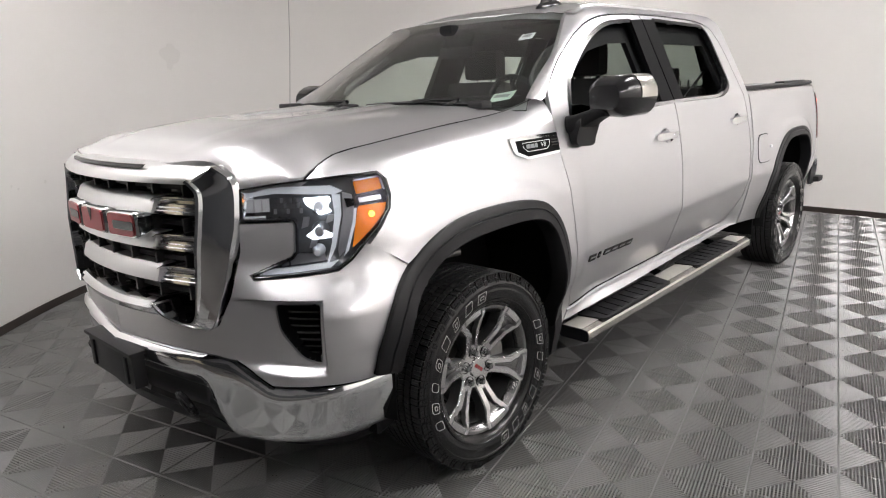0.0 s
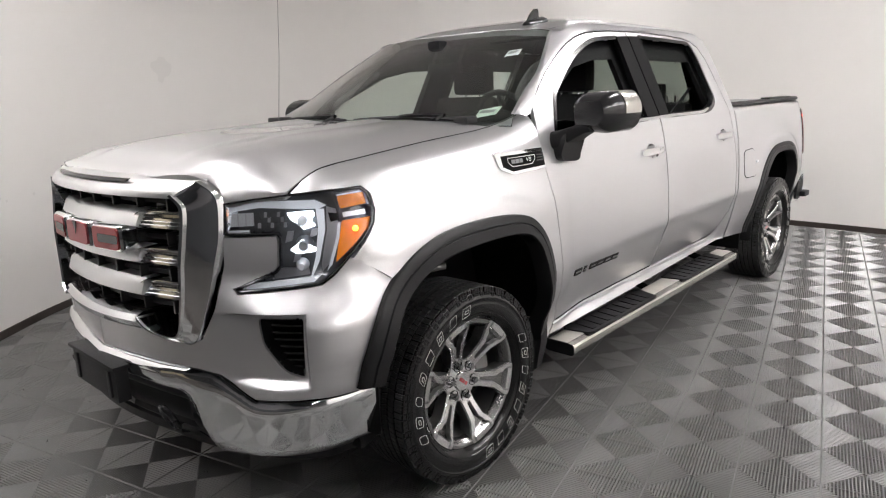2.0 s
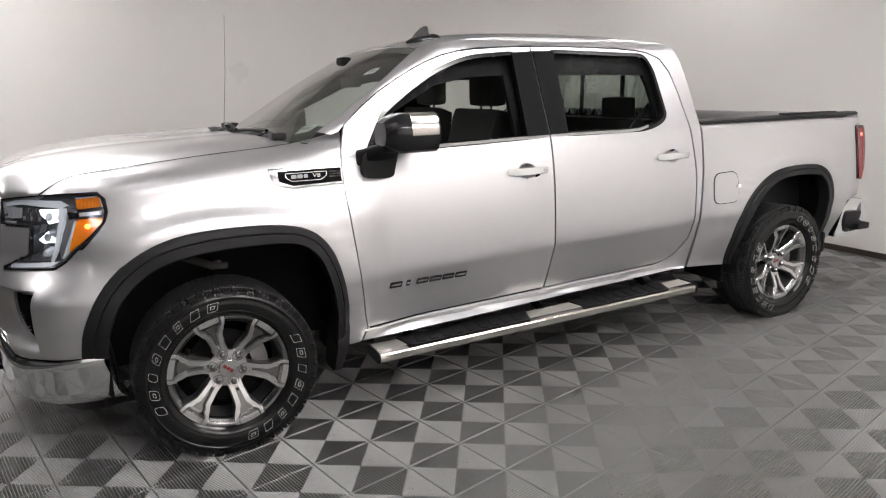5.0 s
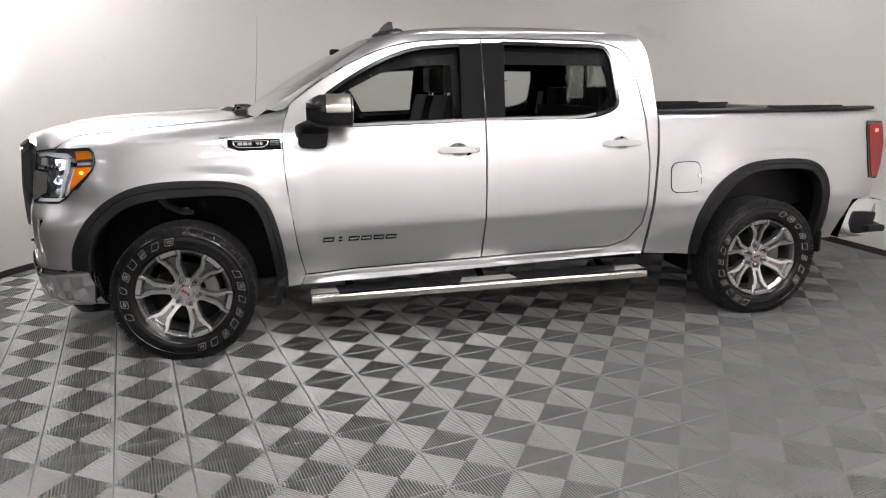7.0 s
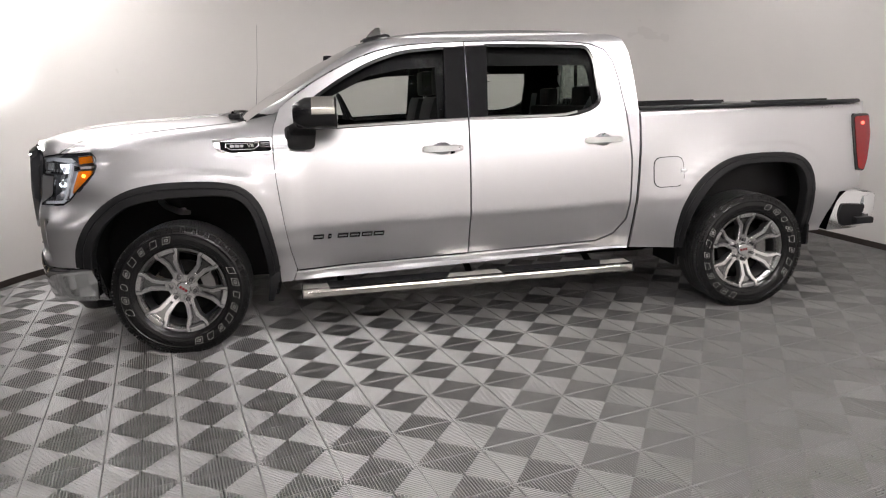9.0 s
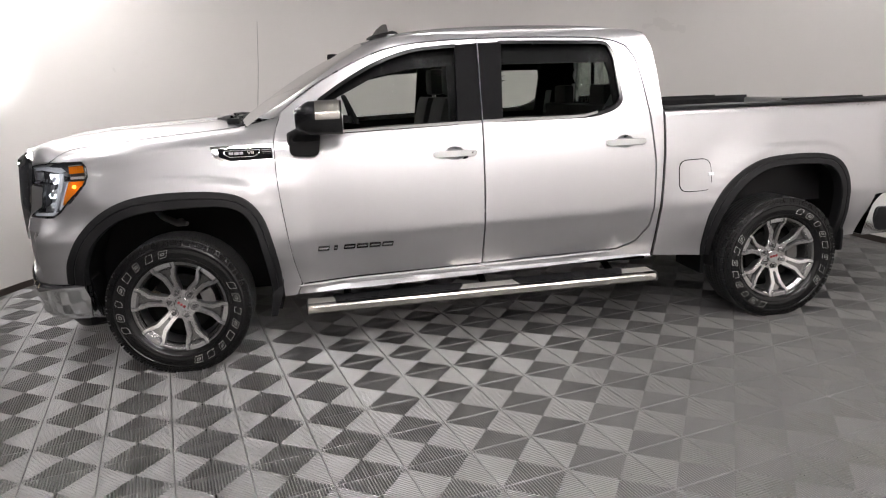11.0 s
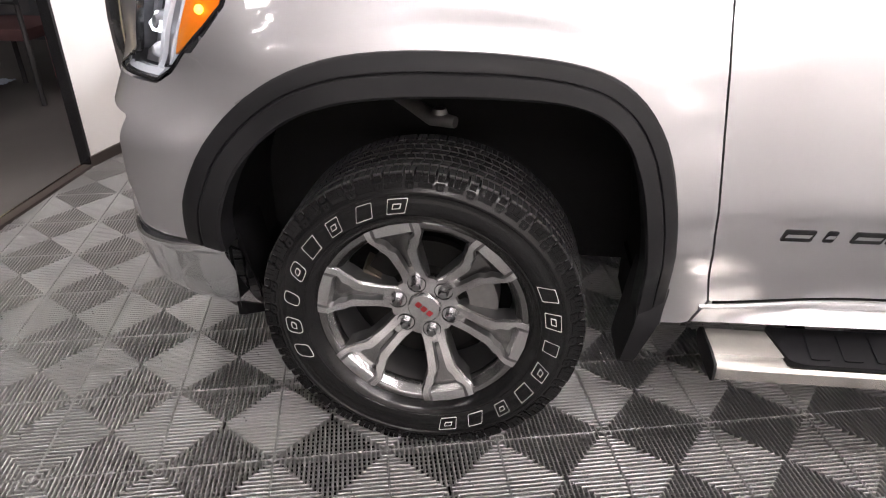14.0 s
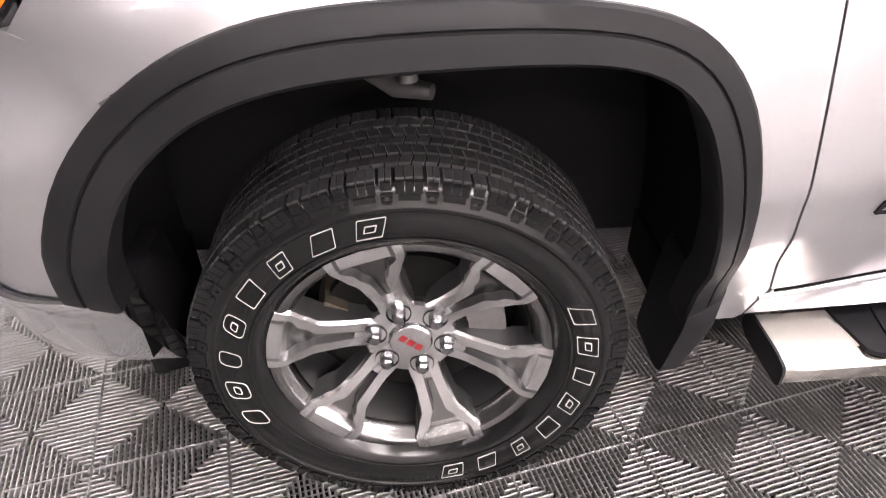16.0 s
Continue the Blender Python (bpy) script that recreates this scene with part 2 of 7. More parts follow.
def filleted(poly, r, n=5):
    """A closed outline with rounded corners; r is one radius or one for each corner."""
    out = []
    for i, p in enumerate(poly):
        a, b = Vector(poly[i - 1]), Vector(poly[(i + 1) % len(poly)])
        p = Vector(p)
        rad = r if isinstance(r, (int, float)) else r[i]
        if rad <= 0:
            out.append(tuple(p))
            continue
        d1, d2 = (a - p), (b - p)
        cut = min(rad, d1.length * 0.48, d2.length * 0.48)
        p0, p1 = p + d1.normalized() * cut, p + d2.normalized() * cut
        for k in range(n + 1):
            t = k / n
            out.append(tuple((1 - t) ** 2 * p0 + 2 * t * (1 - t) * p + t * t * p1))
    return out


def dense(poly, d):
    """A closed outline with its long edges parted into steps of d."""
    out = []
    for (a, b), (c, e) in zip(poly, poly[1:] + poly[:1]):
        n = max(1, math.ceil(math.hypot(c - a, e - b) / d))
        out += [(a + (c - a) * k / n, b + (e - b) * k / n) for k in range(n)]
    return out


def prism(bm, outline, to3d, depth):
    """A solid from a flat outline: to3d(u, v, w), w from 0 to depth."""
    low = [bm.verts.new(to3d(u, v, 0.0)) for u, v in outline]
    top = [bm.verts.new(to3d(u, v, depth)) for u, v in outline]
    bm.faces.new(top)
    bm.faces.new(list(reversed(low)))
    for i in range(len(low)):
        bm.faces.new((low[i - 1], low[i], top[i], top[i - 1]))
    return bm


def box(bm, lo, hi, bevel=0.0, m=None):
    g = bmesh.ops.create_cube(bm, size=1.0)
    lo, hi = Vector(lo), Vector(hi)
    mid, ext = (lo + hi) / 2, hi - lo
    for v in g["verts"]:
        v.co = Vector((v.co.x * ext.x, v.co.y * ext.y, v.co.z * ext.z)) + mid
    if bevel:
        es = {e for v in g["verts"] for e in v.link_edges}
        r = bmesh.ops.bevel(bm, geom=list(es), offset=bevel, segments=2, profile=0.7, affect="EDGES")
        g = {"verts": list({v for f in r["faces"] for v in f.verts} | {v for v in g["verts"] if v.is_valid})}
    if m is not None:
        bmesh.ops.transform(bm, matrix=m, verts=[v for v in g["verts"] if v.is_valid])
    return bm


def lathe(bm, profile, centre, axis="x", n=64, closed=False, s=1.0):
    """Turns (offset along the axis, radius) pairs round an axis through centre."""
    rings = []
    for k in range(n):
        a = 2 * math.pi * k / n
        ring = []
        for w, r in profile:
            if axis == "x":
                co = (centre[0] + s * w, centre[1] + r * math.cos(a), centre[2] + r * math.sin(a))
            elif axis == "y":
                co = (centre[0] + r * math.cos(a), centre[1] + s * w, centre[2] + r * math.sin(a))
            else:
                co = (centre[0] + r * math.cos(a), centre[1] + r * math.sin(a), centre[2] + s * w)
            ring.append(bm.verts.new(co))
        rings.append(ring)
    m = len(profile)
    for k in range(n):
        a, b = rings[k], rings[(k + 1) % n]
        for i in range(m if closed else m - 1):
            j = (i + 1) % m
            bm.faces.new((a[i], a[j], b[j], b[i]))
    return bm


def tube(bm, points, r, n=8, cap=True):
    """A round bar along a line of points; r is one radius or one for each point."""
    pts = [Vector(p) for p in points]
    rings, up = [], Vector((0.13, 0.21, 0.97))
    for i, p in enumerate(pts):
        d = (pts[min(i + 1, len(pts) - 1)] - pts[max(i - 1, 0)]).normalized()
        side = d.cross(up)
        side = side.normalized() if side.length > 1e-4 else Vector((1, 0, 0))
        other = side.cross(d)
        rad = r if isinstance(r, (int, float)) else r[i]
        rings.append([bm.verts.new(p + rad * (math.cos(2 * math.pi * k / n) * side + math.sin(2 * math.pi * k / n) * other)) for k in range(n)])
    for a, b in zip(rings, rings[1:]):
        for k in range(n):
            bm.faces.new((a[k], a[(k + 1) % n], b[(k + 1) % n], b[k]))
    if cap:
        bm.faces.new(list(reversed(rings[0])))
        bm.faces.new(rings[-1])
    return bm


def words(text, size, depth, place, name, mat, parent, label=""):
    """Raised writing in the built-in font; place(u, v, w) gives the 3D point."""
    cu = bpy.data.curves.new("writing", "FONT")
    cu.body, cu.size, cu.extrude, cu.align_x, cu.align_y = text, size, depth / 2, "CENTER", "CENTER"
    ob = bpy.data.objects.new("writing", cu)
    scene.collection.objects.link(ob)
    bpy.context.view_layer.update()
    me = bpy.data.meshes.new_from_object(ob.evaluated_get(bpy.context.evaluated_depsgraph_get()))
    bpy.data.objects.remove(ob)
    bm = bmesh.new()
    bm.from_mesh(me)
    for v in bm.verts:
        v.co = place(*v.co)
    bpy.data.meshes.remove(me)
    return part(name, bm, mat, parent, label, sharp=None)


# ---- the booth ----
WALL_LINE = curve_through([(-0.70, -1.975), (-1.02, -1.90), (-1.42, -1.72), (-1.95, -1.30), (-2.45, -0.82), (-2.95, -0.18), (-3.30, 0.55), (-3.48, 1.50), (-3.50, 2.60), (-3.45, 3.70), (-3.15, 4.70), (-2.45, 5.45), (-1.50, 5.80), (-0.40, 5.90), (0.60, 5.93), (1.50, 5.90), (2.80, 5.80), (4.20, 5.40), (5.40, 4.70), (6.20, 3.60), (6.60, 2.20), (6.65, 0.80), (6.55, -0.60), (6.30, -1.96)], 5)
TOP = 3.5


def wall_strip(name, line, z0, z1, offset, thick, mat, label, category):
    bm = bmesh.new()
    rows = []
    for i, p in enumerate(line):
        a, b = Vector(line[max(i - 1, 0)]), Vector(line[min(i + 1, len(line) - 1)])
        d = (b - a).normalized()
        n = Vector((d.y, -d.x))
        rows.append([bm.verts.new((p[0] + n.x * w, p[1] + n.y * w, z)) for w, z in ((offset, z0), (offset, z1), (offset - thick, z1), (offset - thick, z0))])
    for a, b in zip(rows, rows[1:]):
        for k in range(4):
            bm.faces.new((a[k], b[k], b[(k + 1) % 4], a[(k + 1) % 4]))
    bm.faces.new(rows[0])
    bm.faces.new(rows[-1])
    return tagged(part(name, bm, mat), label, category, kind="structure")


wall_strip("wall_booth", WALL_LINE, -0.02, TOP, 0.0, 0.04, WALL, "glossy white curved booth wall with soft reflections", "wall")
wall_strip("baseboard", WALL_LINE, 0.0, 0.055, 0.014, 0.012, BASE, "dark brown strip at the foot of the curved white wall", "baseboard")
bm = box(bmesh.new(), (-0.712, -2.026, 0), (-0.692, -1.970, TOP))
tagged(part("trim_opening", bm, GLOSS_BLACK), "black edge strip of the wide booth opening", "trim", kind="structure")
bm = box(bmesh.new(), (-0.70, -2.015, -0.02), (6.4, -1.965, 0.012), 0.004)
tagged(part("threshold", bm, BASE), "black threshold strip along the edge of the tiled floor", "threshold", kind="structure")
bm = box(bmesh.new(), (-0.70, -2.035, -0.02), (6.4, -2.016, 0.009), 0.003)
tagged(part("threshold_edge", bm, STEEL), "bright metal edging beside the black threshold", "threshold", kind="structure")
bm = box(bmesh.new(), (-6.0, -2.0, TOP), (7.2, 6.6, TOP + 0.1))
tagged(part("ceiling", bm, CEILING), "plain pale grey ceiling over the booth", "ceiling", kind="structure")
# Unseen; made dark so that the grille's chrome reflects darkness.
bm = box(bmesh.new(), (-6.0, -6.2, TOP), (7.2, -2.0, TOP + 0.1))
tagged(part("ceiling_office", bm, OFFICE_DARK), "unseen ceiling over the office, dark for reflections in the chrome", "ceiling", kind="structure")
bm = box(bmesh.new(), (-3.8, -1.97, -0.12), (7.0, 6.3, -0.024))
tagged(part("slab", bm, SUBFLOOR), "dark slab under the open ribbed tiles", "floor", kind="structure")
bm = box(bmesh.new(), (-6.0, -6.2, -0.12), (7.0, -1.975, -0.004))
tagged(part("floor_office", bm, CONCRETE), "worn grey concrete office floor", "floor", kind="structure")


# the dim office beyond the opening
def office_wall(name, lo, hi, mat, label):
    tagged(part(name, box(bmesh.new(), lo, hi), mat), label, "wall", kind="structure")


office_wall("wall_office_back", (-6.0, -6.2, 0), (7.0, -6.08, 1.72), OFFICE_DARK, "charcoal painted lower office wall")
office_wall("wall_office_back_upper", (-6.0, -6.2, 1.72), (7.0, -6.085, TOP), OFFICE_LIGHT, "grey upper office wall")
office_wall("wall_office_side", (-3.6, -6.08, 0), (-3.48, -1.5, 1.70), OFFICE_DARK, "charcoal painted lower office side wall")
office_wall("wall_office_side_upper", (-3.6, -6.08, 1.70), (-3.485, -1.5, TOP), OFFICE_LIGHT, "grey upper office side wall")
office_wall("wall_office_end", (6.9, -6.08, 0), (7.0, -1.5, TOP), OFFICE_LIGHT, "plain grey office end wall")


def ceiling_light(x, y, w, l, mat):
    t = thing("ceiling_light", "unseen lit white flat panel under the ceiling", "ceiling light", (x, y, TOP), "ceiling lights")
    bm = bmesh.new()
    for lo, hi in (((-w / 2, -l / 2, -0.05), (w / 2, -l / 2 + 0.02, 0)), ((-w / 2, l / 2 - 0.02, -0.05), (w / 2, l / 2, 0)), ((-w / 2, -l / 2 + 0.02, -0.05), (-w / 2 + 0.02, l / 2 - 0.02, 0)), ((w / 2 - 0.02, -l / 2 + 0.02, -0.05), (w / 2, l / 2 - 0.02, 0))):
        box(bm, lo, hi)
    part("frame", bm, SATIN, t)
    bm = box(bmesh.new(), (-w / 2 + 0.02, -l / 2 + 0.02, -0.04), (w / 2 - 0.02, l / 2 - 0.02, -0.03))
    part("diffuser", bm, mat, t, "lit white diffuser")


# the panel at (0.4, -3.1) is added to brighten the floor before the bumper
for x, y, w, l in ((2.05, 1.9, 0.5, 1.2), (2.05, 3.8, 0.5, 1.2), (4.2, 1.9, 0.35, 1.2), (5.5, 0.0, 0.65, 1.2), (5.5, 1.9, 0.65, 1.2), (5.3, 3.8, 0.5, 1.2), (4.2, 3.8, 0.25, 1.2), (-1.2, 5.1, 0.25, 0.9), (0.4, -3.1, 0.5, 0.9), (2.3, -0.7, 0.08, 1.0), (2.9, -0.7, 0.08, 1.0), (5.0, -3.6, 0.25, 1.2)):
    ceiling_light(x, y, w, l, DIFFUSER)
# larger and softer unseen panels, added to brighten the front of the booth
for x, y, w, l in ((-1.15, -1.00, 1.3, 1.3), (0.5, -1.55, 1.8, 0.5)):
    ceiling_light(x, y, w, l, FILL_DIFFUSER)


# ---- the truck's surfaces ----
def clamp01(t):
    return max(0.0, min(1.0, t))


def ease(a, b, v):
    t = clamp01((v - a) / (b - a))
    return t * t * (3 - 2 * t)


def along(knots, v):
    """Smooth interpolation through (v, value) knots."""
    if v <= knots[0][0]:
        return knots[0][1]
    if v >= knots[-1][0]:
        return knots[-1][1]
    for i in range(len(knots) - 1):
        (v0, p0), (v1, p1) = knots[i], knots[i + 1]
        if v <= v1:
            h = v1 - v0
            m0 = (p1 - knots[i - 1][1]) / (v1 - knots[i - 1][0]) if i else (p1 - p0) / h
            m1 = (knots[i + 2][1] - p0) / (knots[i + 2][0] - v0) if i + 2 < len(knots) else (p1 - p0) / h
            t = (v - v0) / h
            return (2 * t**3 - 3 * t * t + 1) * p0 + (t**3 - 2 * t * t + t) * h * m0 + (3 * t * t - 2 * t**3) * p1 + (t**3 - t * t) * h * m1


SIDE = [(0.30, 0.925), (0.40, 0.94), (0.50, 0.962), (0.60, 0.981), (0.672, 0.993), (0.705, 1.0), (0.745, 1.002), (0.9, 0.994), (1.05, 0.978), (1.2, 0.95), (1.28, 0.930)]


def side_x(y, z):
    """Half width of the body at a height, with its tumblehome, the swellings over the wheels and the rounding of the nose."""
    s = z - 0.022 * y
    x = along(SIDE, s) if s < 1.28 else 0.930 - (s - 1.28) * 0.50
    x -= 0.16 * max(0.0, 0.705 - s) * (1 - ease(0.0, 0.03, 0.4 - s)) * ease(0.64, 1.05, y) * (1 - ease(2.80, 2.93, y))
    swell = ease(0.5, 0.62, s) * (1 - ease(1.0, 1.2, s))
    x += 0.022 * swell * (1 - ease(0.68, 0.78, y))
    d = math.hypot((y - 3.745) / 0.80, (z - 0.55) / 0.72)
    x += 0.022 * (1 - ease(0.75, 1.05, d)) * ease(0.4, 0.6, s)
    t = max(0.0, -0.15 - y)
    k = ease(0.79, 0.98, z)
    return x - k * 1.15 * t**3 - (1 - k) * 3.7 * t**7


def nose_y(x, z):
    """The front face of the truck."""
    return -0.955 + 0.30 * x * x + 0.10 * max(0.0, z - 1.0)


def corner(a, z):
    """The point of the front corner at the diagonal coordinate a = (x + y) / sqrt(2)."""
    lo, hi, a2 = -1.05, 0.6, a * math.sqrt(2)
    for _ in range(40):
        y = (lo + hi) / 2
        lo, hi = (y, hi) if side_x(y, z) + y < a2 else (lo, y)
    return side_x(y, z), y, z


HOOD_EDGE = [(-0.90, 0.66), (-0.822, 0.640), (-0.788, 0.652), (-0.725, 0.722), (-0.684, 0.764), (-0.642, 0.797), (-0.60, 0.799)]
SEAM = [(-0.90, 1.262), (-0.825, 1.246), (-0.788, 1.205), (-0.725, 1.214), (-0.684, 1.219), (-0.634, 1.222), (-0.584, 1.256), (-0.511, 1.286), (-0.347, 1.305), (0.0, 1.338), (0.4, 1.371), (0.66, 1.425)]
CREST = [(-0.90, 1.270), (-0.86, 1.288), (-0.80, 1.307), (-0.70, 1.337), (-0.41, 1.374), (-0.06, 1.393), (0.25, 1.408), (0.5, 1.42)]


ARCH_F = curve_through([(-0.568, 0.572), (-0.547, 0.69), (-0.475, 0.83), (-0.37, 0.935), (-0.24, 1.005), (-0.08, 1.037), (0.15, 1.041), (0.33, 1.022), (0.435, 0.975), (0.508, 0.88), (0.55, 0.74), (0.577, 0.57), (0.585, 0.384)], 4)
ARCH_F_IN = curve_through([(-0.470, 0.556), (-0.457, 0.65), (-0.40, 0.78), (-0.30, 0.875), (-0.19, 0.925), (-0.04, 0.947), (0.20, 0.953), (0.34, 0.938), (0.42, 0.885), (0.465, 0.79), (0.492, 0.67), (0.51, 0.54), (0.518, 0.40)], 4)
ARCH_R = curve_through([(3.218, 0.435), (3.210, 0.6), (3.232, 0.73), (3.300, 0.86), (3.420, 0.97), (3.570, 1.04), (3.770, 1.062), (3.990, 1.055), (4.110, 1.01), (4.175, 0.92), (4.202, 0.8), (4.217, 0.65), (4.226, 0.5)], 4)
ARCH_R_IN = curve_through([(3.285, 0.43), (3.282, 0.58), (3.315, 0.7), (3.380, 0.81), (3.480, 0.91), (3.610, 0.975), (3.770, 0.992), (3.970, 0.988), (4.060, 0.955), (4.108, 0.88), (4.127, 0.78), (4.138, 0.64), (4.142, 0.48)], 4)


def arch_lip(arch, y, z):
    """The raised band of sheet metal that runs round a wheel arch."""
    if not (arch[0][0] - 0.1 < y < arch[-1][0] + 0.1) or z > 1.15:
        return 0.0
    d = min(math.hypot(y - a, z - b) for a, b in arch)
    return 0.010 * (1 - ease(0.050, 0.078, d))


def fender_x(y, z):
    """The fender's side, rolling over to the bonnet seam."""
    top = along(SEAM, y)
    q = clamp01((z - (top - 0.10)) / 0.10)
    w = max(0.0, side_x(y, top) - 0.802)
    return side_x(y, z) - w * (1 - math.sqrt(max(0.0, 1 - q * q))) + arch_lip(ARCH_F, y, z)


def hood_z(x, y):
    x = abs(x)
    c = along(CREST, y)
    u = clamp01((x - 0.34) / (along(HOOD_EDGE, y) - 0.34))
    z = c - max(0.0, c - along(SEAM, y)) * u ** (2.6 + 2.0 * ease(-0.55, -0.80, y))
    return z + 0.010 * (1 - ease(0.30, 0.37, x)) * ease(-0.86, -0.6, y) - 0.012 * (1 - ease(0.0, 0.3, x)) * ease(-0.5, 0.1, y)


def roof_z(x, y):
    c = along([(1.08, 1.834), (1.15, 1.854), (1.25, 1.882), (1.5, 1.921), (1.9, 1.938), (2.5, 1.932), (2.88, 1.900), (2.97, 1.880)], y)
    return c - 0.055 * (abs(x) / 0.65) ** 4 - 0.012 * (x / 0.65) ** 2


def cab_x(y, z):
    """Cab side above the belt, rolling into the roof."""
    x = side_x(y, z)
    q = clamp01((z - 1.80) / 0.075)
    return x - 0.060 * (1 - math.sqrt(max(0.0, 1 - q * q)))


SCREEN_EDGE = [(0.455, 1.370), (0.522, 1.418), (0.590, 1.455), (0.668, 1.500), (0.830, 1.600), (0.977, 1.700), (1.100, 1.780), (1.150, 1.812)]
SCREEN_MID = [(1.36, 0.300), (1.42, 0.375), (1.466, 0.435), (1.609, 0.654), (1.698, 0.806), (1.786, 0.982), (1.83, 1.085), (1.86, 1.170)]


def pillar_x(y, z):
    """The windscreen pillar, turned in towards the glass."""
    x = cab_x(y, z)
    if y < 1.3:
        low = along([(0.5, 1.38), (0.655, 1.455), (0.859, 1.602), (1.06, 1.706), (1.254, 1.780), (1.4, 1.81)], y)
        x -= 0.81 * max(0.0, z - low - 0.012) * (1 - ease(1.1, 1.35, y))
    return x


def screen_y(x, z):
    """The windscreen, bowed across from its middle line to its edges at the pillars."""
    mid, edge = along(SCREEN_MID, z), along([(q, y) for y, q in SCREEN_EDGE], z)
    return mid + (edge - mid) * (x / pillar_x(edge, z)) ** 2


def lean_in(points):
    """Window and door outlines above the belt line, carried along the stronger lean of the cab's sides."""
    out = []
    for y, z in points:
        k = 0.034 * max(0.0, z - 0.022 * y - 1.28)
        out.append((y + (y - 0.93) * k, z + (z - 1.53) * k))
    return out


truck = thing("pickup_truck", "silver crew cab pickup truck with chrome grille and lit headlamps", "pickup truck")

DOOR_FRONT = [(0.690, 0.456), (0.661, 0.595), (0.632, 0.809), (0.606, 1.05), (0.600, 1.20), (0.606, 1.32), (0.650, 1.448)]
GAP = 0.0045


def grid_panel(name, poly, s, fx, parent, mat, label="", du=0.05, dv=0.025, out=0.0, inward=0.02):
    return part(name, panel(poly, lambda y, z: (s * (fx(y, z) + out), y, z), du, dv, (-s * inward, 0, 0)), mat, parent, label)


def scoop(a, z):
    """Depth of the painted recess round the fog lamp pocket."""
    return 0.036 * ease(0.162, 0.146, a) * ease(0.852, 0.841, z) * ease(0.592, 0.634, z) * ease(-0.19, 0.0, a)


LAMP = [(-0.098, 1.196), (0.0, 1.209), (0.115, 1.219), (0.235, 1.226), (0.340, 1.226), (0.362, 1.205), (0.380, 1.146), (0.376, 1.105), (0.345, 1.060), (0.300, 1.010), (0.250, 0.960), (0.205, 0.932), (-0.064, 0.913), (-0.072, 0.925), (0.062, 0.976), (0.074, 0.992), (0.078, 1.080), (0.070, 1.093), (-0.10, 1.094)]
FOG = dense(filleted([(-0.008, 0.833), (0.143, 0.836), (0.135, 0.630), (0.070, 0.652), (0.003, 0.742)], 0.02, 3), 0.02)


